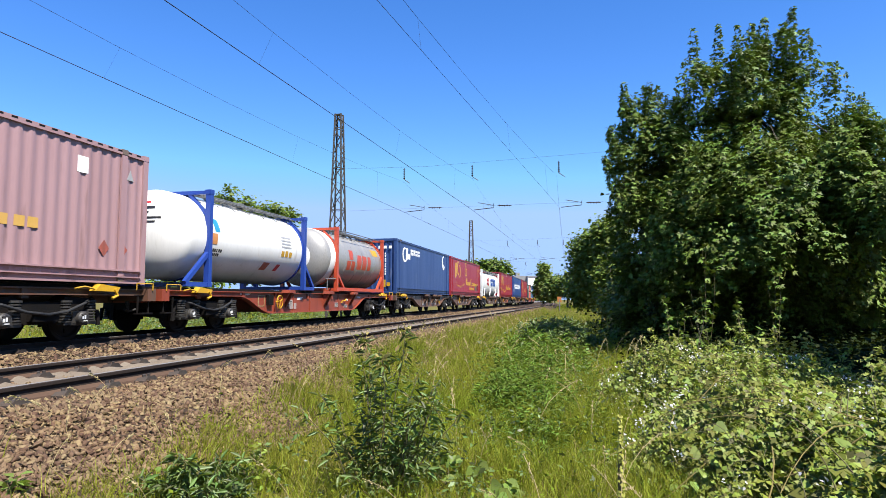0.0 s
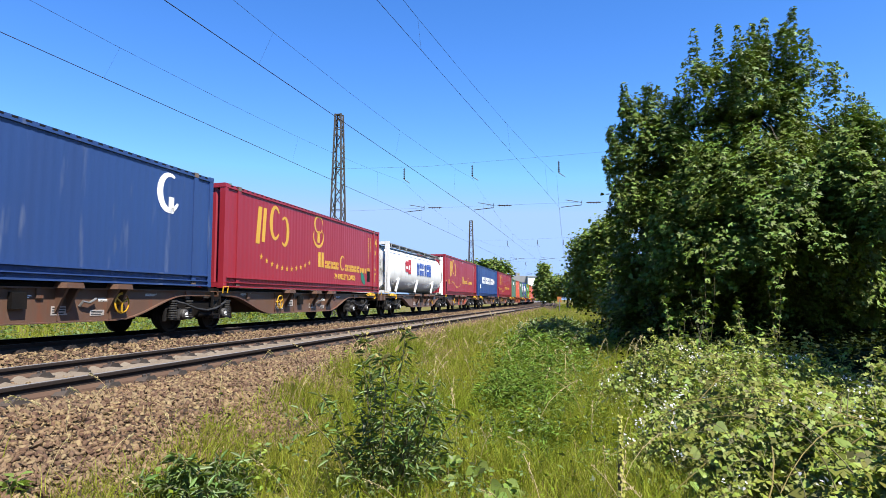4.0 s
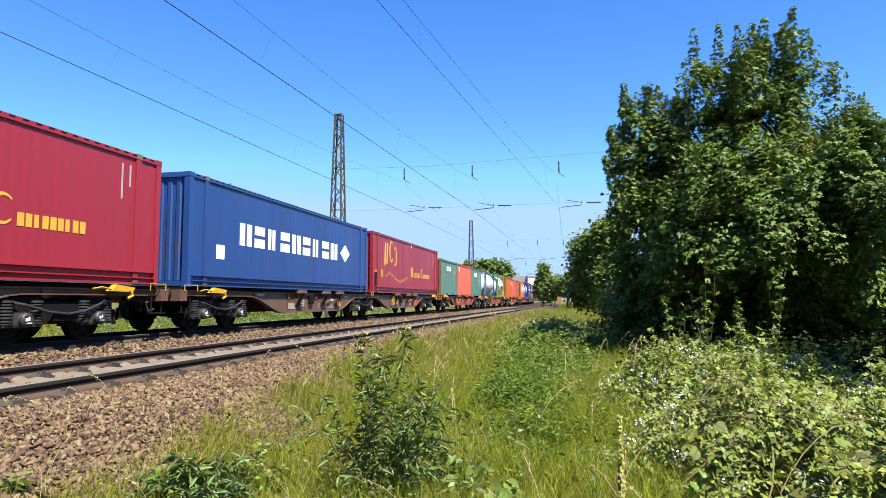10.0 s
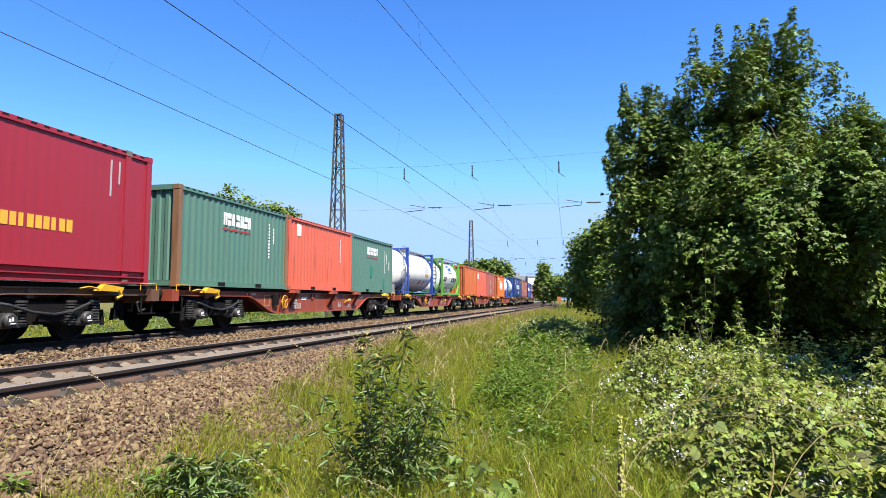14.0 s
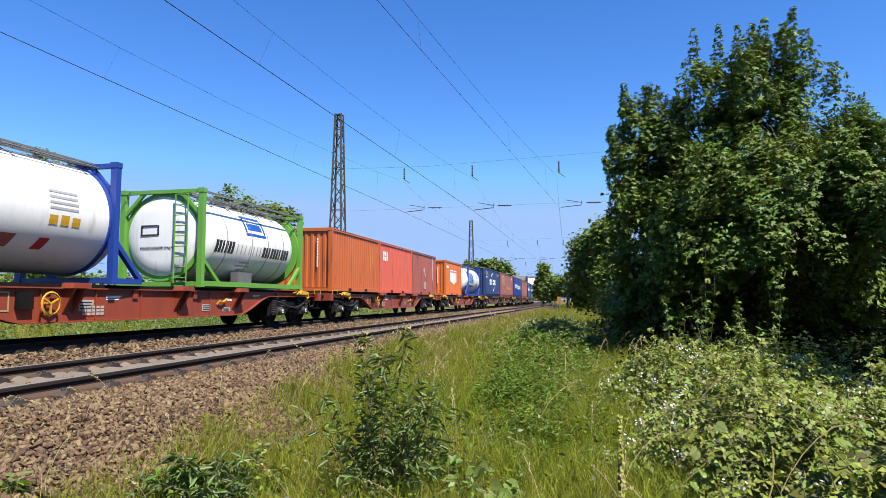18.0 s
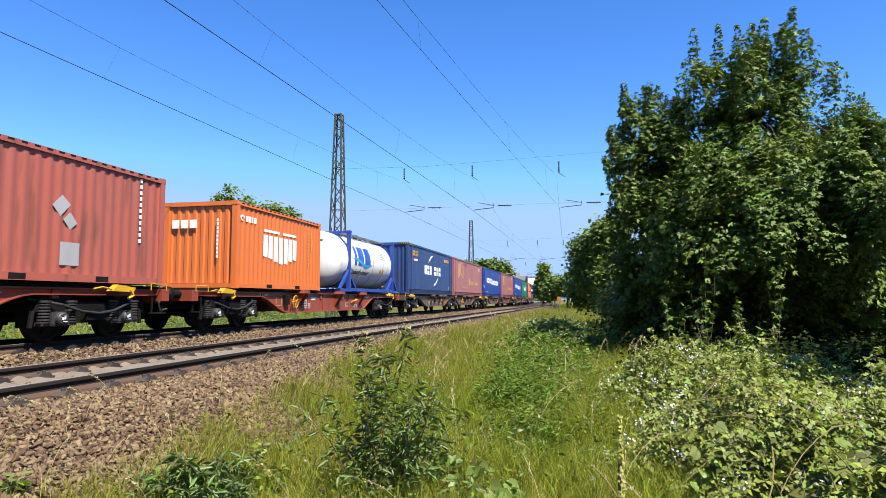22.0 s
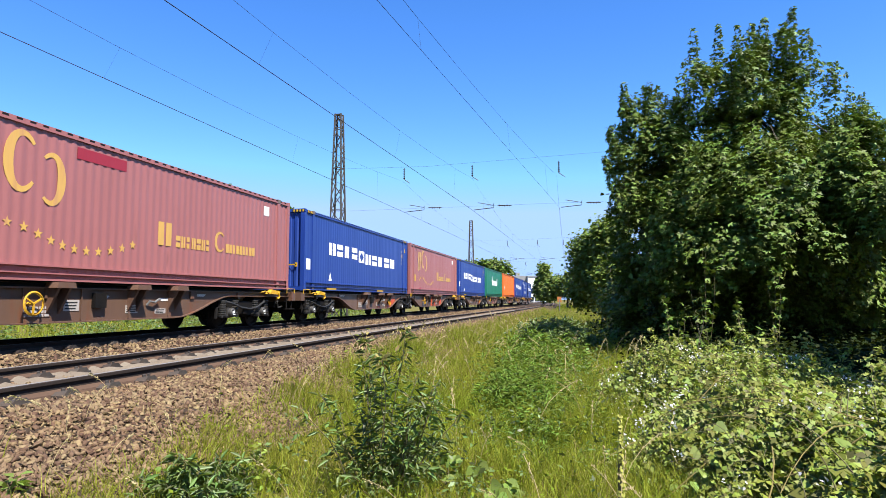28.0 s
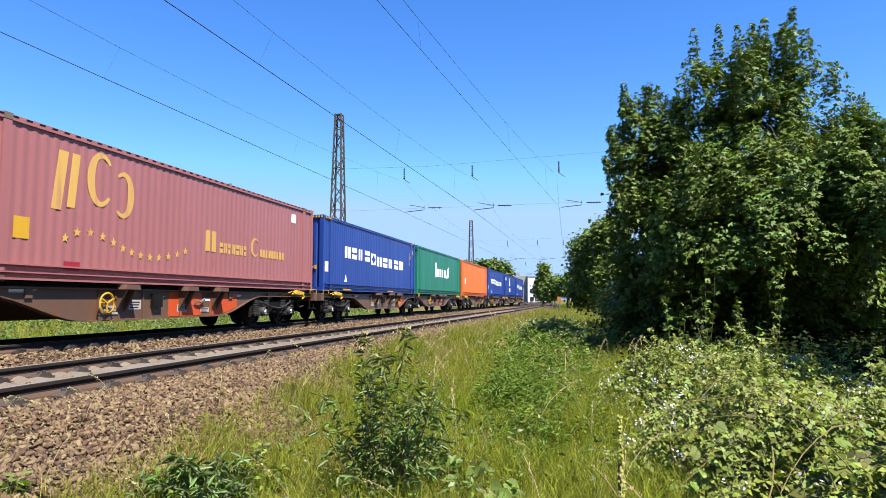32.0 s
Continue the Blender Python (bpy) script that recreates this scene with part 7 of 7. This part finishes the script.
def star_emblem(o, colour):
    """Three leaning gold shapes over a sagging row of stars, a long word line beside."""
    flat("emblem", o, [rect(1.82, 2.06, 1.42, 2.6, 0.14), rect(2.2, 2.4, 1.5, 2.6, 0.1)], colour, "gold emblem block")
    flat("emblem", o, [crescent(3.08, 2.2, 0.38, 0.58, 40, 320, 0.21)], colour, "gold crescent emblem")
    flat("emblem", o, [crescent(3.78, 1.98, 0.33, 0.52, -130, 130, 0.20)], colour, "gold curl emblem")
    xs = [2.2, 2.5, 2.85, 3.2, 3.52, 3.82, 4.1, 4.4, 4.72, 5.05, 5.4, 5.75, 6.08]
    zs = [0.88, 1.02, 1.05, 1.0, 0.9, 0.8, 0.73, 0.68, 0.66, 0.67, 0.72, 0.80, 0.90]
    for x, z in zip(xs, zs):
        flat("star", o, [star(x, z, 0.105)], colour)
    flat("word_mark", o, [rect(6.95, 7.45, 0.98, 1.55)]
         + blocks(7, 7.62, 9.15, 0.98, 1.27) + [crescent(9.6, 1.28, 0.26, 0.29, 40, 320, 0.11)] + blocks(9, 9.9, 11.55, 1.0, 1.25), colour, "gold word line")


for key, (s0, s1) in {"brown": (4.0, 17.75), "cronos": (37.95, 51.7), "ecs_a": (52.3, 66.2), "ecs_b": (81.6, 95.4), "cob": (96.55, 110.3), "ecs_c": (111.2, 125.0),
                      "green_a": (126.05, 132.1), "coral": (132.2, 138.25), "green_b": (138.3, 144.3), "orange_a": (165.45, 171.5), "cai": (171.6, 177.65), "rusty": (177.75, 183.8),
                      "hmm": (187.1, 193.15), "cma": (205.75, 218.2), "rose_a": (219.0, 232.8), "cldn_a": (234.05, 247.8), "rose_b": (248.5, 262.3), "cldn_b": (263.3, 277.0),
                      "teal": (277.6, 291.3), "orange_b": (292.4, 306.1), "cldn_c": (307.1, 320.8), "blue_d": (321.7, 335.4), "cldn_e": (336.3, 350.0)}.items():
    C[key]["half"] = (s1 - s0) / 2

FADED_GOLD = paint("worn_gold_print", (0.76, 0.46, 0.10), (0.64, 0.35, 0.12), (0.45, 0.18, 0.14), dirt_at=0.60)
o = C["brown"]
flat("plate", o, [rect(11.66, 11.95, 2.26, 2.6)], WHITE, "white document plate")
flat("plate", o, [[(13.08, 2.34), (13.3, 2.34), (13.19, 2.58)]], FADED)
for x in (12.47, 13.03):
    flat("hazard_plate", o, [[(x - 0.15, 0.76), (x, 0.58), (x + 0.15, 0.76), (x, 0.94)]], RUSTY, "faded red hazard diamond")
flat("word_mark", o, blocks(9, 8.2, 10.82, 1.0, 1.2), FADED_GOLD)

o = C["cronos"]
flat("emblem", o, [crescent(1.75, 2.22, 0.5, 0.42, 60, 330, 0.2), rect(1.95, 2.3, 1.95, 2.62, 0.1), rect(2.25, 2.85, 2.0, 2.3, 0.05)], WHITE, "white emblem")
flat("word_mark", o, blocks(6, 2.95, 5.1, 2.28, 2.62), WHITE, "white word mark")
flat("emblem", o, [crescent(11.9, 2.3, 0.45, 0.5, 60, 330, 0.22), rect(11.9, 12.1, 1.8, 2.2)], WHITE)
number_column(o, 13.0, 1.2, 2.3, WHITE, 0.08)

for key in ("ecs_b", "ecs_c"):
    o = C[key]
    star_emblem(o, GOLD)
    flat("plate", o, [rect(1.34, 1.66, 0.82, 1.2)], YELLOW, "yellow data plate")
    flat("plate", o, [rect(0.34, 0.66, 0.28, 1.0)], IRON, "dark grey plate")
    flat("plate", o, [rect(0.34, 0.7, 1.02, 1.12)], YELLOW, "yellow strip")
    flat("plate", o, [[(7.1, 2.66), (7.0, 2.86), (7.24, 2.86)]], WHITE)
    flat("lettering_strip", o, [rect(12.5, 12.55, 1.9, 2.7), rect(12.75, 12.8, 2.2, 2.7)], FADED)
for key in ("ecs_a", "ecs_b", "ecs_c"):
    o = C[key]
    k = o["half"]
    part("bottom_strip", Shape().box(-k + 0.9, k - 0.9, -1.232, -1.19, DECK + 0.004, DECK + 0.05), WHITE, o, "pale grey strip along the floor edge")
o = C["ecs_a"]
flat("emblem", o, [rect(1.82, 2.06, 1.42, 2.6, 0.14), rect(2.2, 2.4, 1.5, 2.6, 0.1)], GOLD)
flat("emblem", o, [crescent(3.08, 2.2, 0.38, 0.58, 40, 320, 0.21)], GOLD)
flat("emblem", o, [crescent(3.78, 1.98, 0.33, 0.52, -130, 130, 0.20)], GOLD)
for k in range(11):
    flat("star", o, [star(2.2 + 0.36 * k, 0.72 + 0.012 * (k - 5) ** 2, 0.105)], GOLD)
flat("emblem", o, [crescent(6.6, 2.55, 0.42, 0.36, 0, 330, 0.12), crescent(6.6, 2.05, 0.5, 0.4, 150, 400, 0.13), rect(6.5, 6.72, 1.85, 2.3)], GOLD, "gold round emblem")
flat("word_mark", o, [rect(6.6, 7.15, 0.92, 1.5)] + blocks(7, 7.25, 8.75, 0.9, 1.2)
     + [crescent(9.1, 1.2, 0.28, 0.32, 40, 320, 0.12)] + blocks(9, 9.42, 11.2, 0.88, 1.16) + blocks(4, 11.25, 12.15, 0.88, 1.1), GOLD, "gold word line")
flat("leaf_badge", o, [[(11.34, 0.96), (11.62, 0.88), (11.84, 0.72), (11.96, 0.46), (11.98, 0.36), (11.72, 0.38), (11.50, 0.50), (11.38, 0.70)]], TEAL, "green leaf badge")
flat("plate", o, [rect(12.24, 12.62, 0.5, 0.98)], IRON, "dark grey plate")
flat("plate", o, [rect(12.24, 12.66, 1.0, 1.14)], YELLOW)
number_column(o, 12.34, 1.35, 2.62, GOLD, 0.08)
number_column(o, 12.62, 1.95, 2.62, GOLD, 0.07)


def lettering(owner, text, x, z, size, colour):
    """Readable words on a box's side."""
    return part("lettering", text_mesh(text, size, colour), None, owner, m=pose(x - owner["half"], FACE + 0.002, z + DECK, 90, 0, 0))


lettering(o, "34 PALLET LOADS", 8.25, 0.52, 0.30, GOLD)
lettering(o, "34", 13.08, 2.24, 0.52, GOLD)
lettering(o, "P", 13.2, 1.68, 0.52, GOLD)
lettering(o, "L", 13.2, 1.1, 0.55, GOLD)
lettering(o, "T", 13.12, 0.53, 0.58, GOLD)

o = C["cob"]
flat("word_mark", o, blocks(9, 2.5, 10.3, 1.28, 1.95), WHITE, "bold white word mark")
flat("emblem", o, [[(10.5, 1.62), (11.05, 1.25), (11.6, 1.62), (11.05, 1.98)]], WHITE, "white diamond emblem")
flat("plate", o, [rect(1.34, 1.75, 0.8, 1.2)], WHITE)
number_column(o, 13.0, 1.0, 2.4, WHITE, 0.08)
for key in ("green_a", "green_b"):
    o = C[key]
    flat("word_mark", o, blocks(7, 2.1, 3.68, 1.8, 2.15), WHITE, "white word mark")
    flat("underline", o, [rect(2.06, 3.62, 1.66, 1.70)], RED_PRINT)
    number_column(o, 4.75, 1.0, 2.15, WHITE)
    number_column(o, 5.05, 1.5, 2.0, WHITE)
flat("repair_patch", C["green_b"], [rect(2.5, 2.86, 0.73, 1.28)], TEAL, "darker green repair patch")
flat("repair_patch", C["green_b"], [rect(4.45, 4.75, 0.2, 0.7)], TEAL)
flat("repair_patch", C["green_b"], [rect(5.35, 5.55, 1.17, 1.6)], FADED, "pale repair patch")
o = C["coral"]
flat("plate", o, [rect(0.7, 1.02, 1.95, 2.36)], WHITE, "white plate")
number_column(o, 4.75, 1.2, 2.2, WHITE)
o = C["orange_a"]
number_column(o, 4.75, 1.0, 2.2, GOLD)
number_column(o, 5.1, 1.4, 2.2, GOLD)
o = C["cai"]
flat("word_mark", o, blocks(3, 0.56, 1.5, 1.65, 2.12), WHITE, "white block mark")
number_column(o, 4.75, 1.0, 2.2, FADED)
o = C["rusty"]
flat("repair_patch", o, [[(2.75, 1.5), (2.95, 1.3), (3.2, 1.55), (2.98, 1.72)], [(3.02, 1.25), (3.2, 1.05), (3.38, 1.2), (3.2, 1.4)], rect(2.98, 3.46, 0.34, 0.8)], FADED, "grey repair patches")
number_column(o, 5.2, 0.97, 2.5, WHITE)
o = C["hmm"]
flat("emblem", o, [rect(1.7, 2.75, 1.84, 1.92), rect(3.0, 4.0, 1.84, 1.92)] + [[(x, 1.05 - d), (x + 0.27, 1.02 - d), (x + 0.27, 1.74), (x, 1.74)]
                                                                            for x, d in ((1.66, 0.0), (2.0, 0.04), (2.36, 0.12), (2.72, 0.18), (3.08, 0.16), (3.42, 0.06), (3.76, 0.0))], WHITE, "large white emblem of upright blocks")
flat("word_mark", o, [crescent(0.36, 2.12, 0.12, 0.09, 0, 300, 0.07)] + blocks(4, 0.55, 1.21, 2.02, 2.2), WHITE)
number_column(o, 5.02, 0.85, 2.15, GOLD)
number_column(o, 5.25, 1.5, 2.15, GOLD)
o = C["cma"]
flat("word_mark", o, blocks(5, 0.7, 2.35, 2.3, 2.62), YELLOW, "yellow word mark")
flat("word_mark", o, [rect(0.95, 1.3, 2.0, 2.15)], RED_PRINT)
flat("word_mark", o, [rect(1.4, 2.2, 2.02, 2.13)], WHITE)
flat("word_mark", o, blocks(3, 3.9, 6.1, 1.3, 1.88) + blocks(3, 6.5, 8.8, 1.3, 1.88), WHITE, "bold white word mark")
flat("emblem", o, [crescent(6.3, 1.6, 1.5, 1.0, 95, 150, 0.16), crescent(6.4, 1.6, 1.5, 1.0, -85, -30, 0.16)], WHITE, "white arc emblem")
flat("word_mark", o, blocks(4, 9.7, 11.3, 2.35, 2.58), YELLOW)
for key, extra in (("rose_a", True), ("rose_b", False)):
    o = C[key]
    star_emblem(o, FADED_GOLD)
    flat("plate", o, [rect(12.06, 12.4, 2.36, 2.66)], WHITE, "white document plate")
    if extra:
        flat("repair_patch", o, [rect(4.37, 5.79, 2.52, 2.76)], WINE, "fresh red repainted panel")
    else:
        flat("plate", o, [rect(1.02, 1.36, 0.78, 1.18)], YELLOW, "yellow data plate")
        flat("repair_patch", o, [rect(2.2, 2.6, 0.24, 0.42)], WINE)
for key in ("cldn_a", "cldn_b", "cldn_c", "cldn_e"):
    o = C[key]
    flat("word_mark", o, blocks(4, 2.32, 5.72, 1.45, 1.95) + blocks(5, 6.65, 11.4, 1.3, 1.78), WHITE, "bold white word mark")
    flat("emblem", o, [rect(5.8, 6.52, 1.34, 1.88)], WHITE, "white square emblem")
    flat("emblem", o, [[(5.88, 1.61), (6.16, 1.4), (6.44, 1.61), (6.16, 1.82)]], CLDN, thick=-0.003)
    flat("plate", o, [rect(0.22, 0.58, 0.78, 1.18)], WHITE, "white document plate")
    flat("plate", o, [[(2.34, 0.42), (2.67, 0.42), (2.5, 0.74)]], WHITE)
    number_column(o, 12.6, 1.6, 2.4, FADED)
o = C["teal"]
flat("emblem", o, [rect(5.0, 5.4, 1.2, 2.2)] + blocks(4, 5.5, 8.4, 1.25, 1.8) + [[(8.5, 1.2), (9.3, 1.3), (9.4, 2.1), (8.9, 1.9)]], WHITE, "white leafy emblem")
flat("plate", C["orange_b"], [rect(1.2, 1.6, 1.0, 1.5)], WHITE)
o = C["blue_d"]
flat("emblem", o, [[(5.2, 1.5), (6.6, 1.5), (5.9, 2.6)], rect(5.0, 6.8, 0.7, 1.2)], WHITE, "white triangle emblem")
flat("plate", o, [rect(0.6, 2.0, 2.2, 2.6)], WHITE)


def end_marks(owner, colour, bars):
    """Marks on the container's front end."""
    x = -owner["half"] - 0.006
    sh = Shape()
    for y0, y1, z0, z1 in bars:
        sh.box(x, x + 0.004, y0, y1, z0 + DECK, z1 + DECK)
    part("end_lettering", sh, colour, owner)


end_marks(C["cronos"], WHITE, [(-0.95 + 0.3 * k, -0.78 + 0.3 * k, 2.45, 2.6) for k in range(6)] + [(-0.62, -0.55, 1.0 + 0.14 * k, 1.1 + 0.14 * k) for k in range(9)])
end_marks(C["cronos"], YELLOW, [(-0.6, -0.3, 0.35, 0.75), (-0.85, -0.66, 0.4, 0.6)])
for key in ("ecs_a", "ecs_b", "ecs_c"):
    end_marks(C[key], GOLD, [(0.3, 0.34, 1.2 + 0.11 * k, 1.28 + 0.11 * k) for k in range(12)] + [(0.2, 0.6, 0.55, 0.95), (0.1, 0.5, 0.3, 0.45)])
end_marks(C["orange_a"], WHITE, [(-0.62, -0.56, 1.0 + 0.12 * k, 1.09 + 0.12 * k) for k in range(10)])
end_marks(C["hmm"], WHITE, [(-0.62, -0.56, 0.9 + 0.12 * k, 0.99 + 0.12 * k) for k in range(10)] + [(0.1 + 0.3 * k, 0.34 + 0.3 * k, 1.8, 2.05) for k in range(3)])
end_marks(C["cma"], WHITE, [(-0.3, -0.22, 0.9 + 0.12 * k, 0.99 + 0.12 * k) for k in range(12)])
end_marks(C["green_a"], WHITE, [(-0.1, -0.02, 0.7 + 0.12 * k, 0.79 + 0.12 * k) for k in range(12)])
for key in ("cldn_a", "cldn_b"):
    end_marks(C[key], WHITE, [(0.35, 0.42, 1.1 + 0.12 * k, 1.19 + 0.12 * k) for k in range(11)] + [(-0.3, 0.2, 0.35, 0.75)])
    end_marks(C[key], YELLOW, [(-0.9, 1.0, 0.92, 0.97), (-0.95, -0.85, 0.87, 1.02)])

def chevrons(owner):
    """Black and yellow warning strips at the top of the front end and along the side's top corners."""
    k, z = owner["half"], DECK + 3.0
    for y in (-1.2, 0.72):
        st = part("warning_strip", Shape().box(-k - 0.012, -k - 0.006, y, y + 0.48, z - 0.11, z - 0.03), BLACK, owner, "black and yellow warning strip")
        for j in range(4):
            part("yellow_bar", Shape().box(-k - 0.015, -k - 0.012, y + 0.02 + 0.12 * j, y + 0.08 + 0.12 * j, z - 0.11, z - 0.03), YELLOW, st)
    for x in (-k + 0.2, k - 0.75):
        st = part("warning_strip", Shape().box(x, x + 0.5, -1.231, -1.226, z - 0.115, z - 0.035), BLACK, owner, "black and yellow warning strip")
        for j in range(4):
            part("yellow_bar", Shape().box(x + 0.02 + 0.13 * j, x + 0.08 + 0.13 * j, -1.234, -1.231, z - 0.115, z - 0.035), YELLOW, st)


for key in ("cma", "cldn_a", "cldn_b"):
    chevrons(C[key])
flat("plate", C["cma"], [[(11.2, 0.42), (11.42, 0.42), (11.31, 0.64)]], YELLOW, "yellow warning triangle")
end_marks(C["cma"], YELLOW, [(0.28, 0.46, 0.4, 0.47), (0.32, 0.42, 0.47, 0.54), (0.35, 0.39, 0.54, 0.6)])
for key in ("cldn_a", "cldn_b"):
    o = C[key]
    flat("plate", o, [[(13.18, 2.30), (13.42, 2.30), (13.3, 2.56)]], YELLOW, "yellow warning triangle")
    flat("plate", o, [rect(12.72, 12.82, 1.98, 2.2)], YELLOW, "small yellow plate")
    number_column(o, 12.72, 2.25, 2.72, FADED)
    for x in (2.0, 8.2):
        part("floor_plate", Shape().box(x - o["half"], x + 1.0 - o["half"], -1.262, -1.256, DECK + 0.06, DECK + 0.12), YELLOW, o, "yellow strip on the floor rail")

# ---- the tracks' many pieces ----
lay_track("far_track", "running track with rusty rails on concrete sleepers under the train", 0.0, 0.0, 4.0, 40.0, 300.0)
lay_track("near_track", "empty near track with dull rails on concrete sleepers", NEAR, 0.019, 2.0, 110.0, 300.0)


HEAP_S = np.arange(3.2, 60, 0.06)
heap = strip("ballast_heaps", np.arange(NEAR - 0.62, NEAR + 0.63, 0.09), HEAP_S, lambda l: 0 * l - 0.195, DUST, 0.009, seed=8)
co = np.empty(len(heap.data.vertices) * 3)
heap.data.vertices.foreach_get("co", co)
co = co.reshape(len(HEAP_S), -1, 3)
co[:, :, 2] += (0.105 * (0.5 - 0.5 * np.cos(2 * math.pi * (HEAP_S - 2.0) / 0.6)) ** 0.8)[:, None] * np.random.default_rng(9).uniform(0.6, 1.1, (1, co.shape[1]))
heap.data.vertices.foreach_set("co", co.ravel())
tagged(heap, "pale dusty ballast heaped between the near track's sleepers", "ballast", kind="stuff")


# ---- how the train moves ----
def motions():
    times = [float(t) for t in range(0, 33)]
    for ob, s in MOVERS:
        walk(ob, [(t, place(s - gone(t), 0)) for t in times])
    steps = [k / 12 for k in range(0, 32 * 12 + 1)]
    for w, o in WHEELS:
        walk(w, [(t, pose(o, 0, 0.46, 0, -math.degrees(gone(t) / 0.46), 0)) for t in steps])


motions()
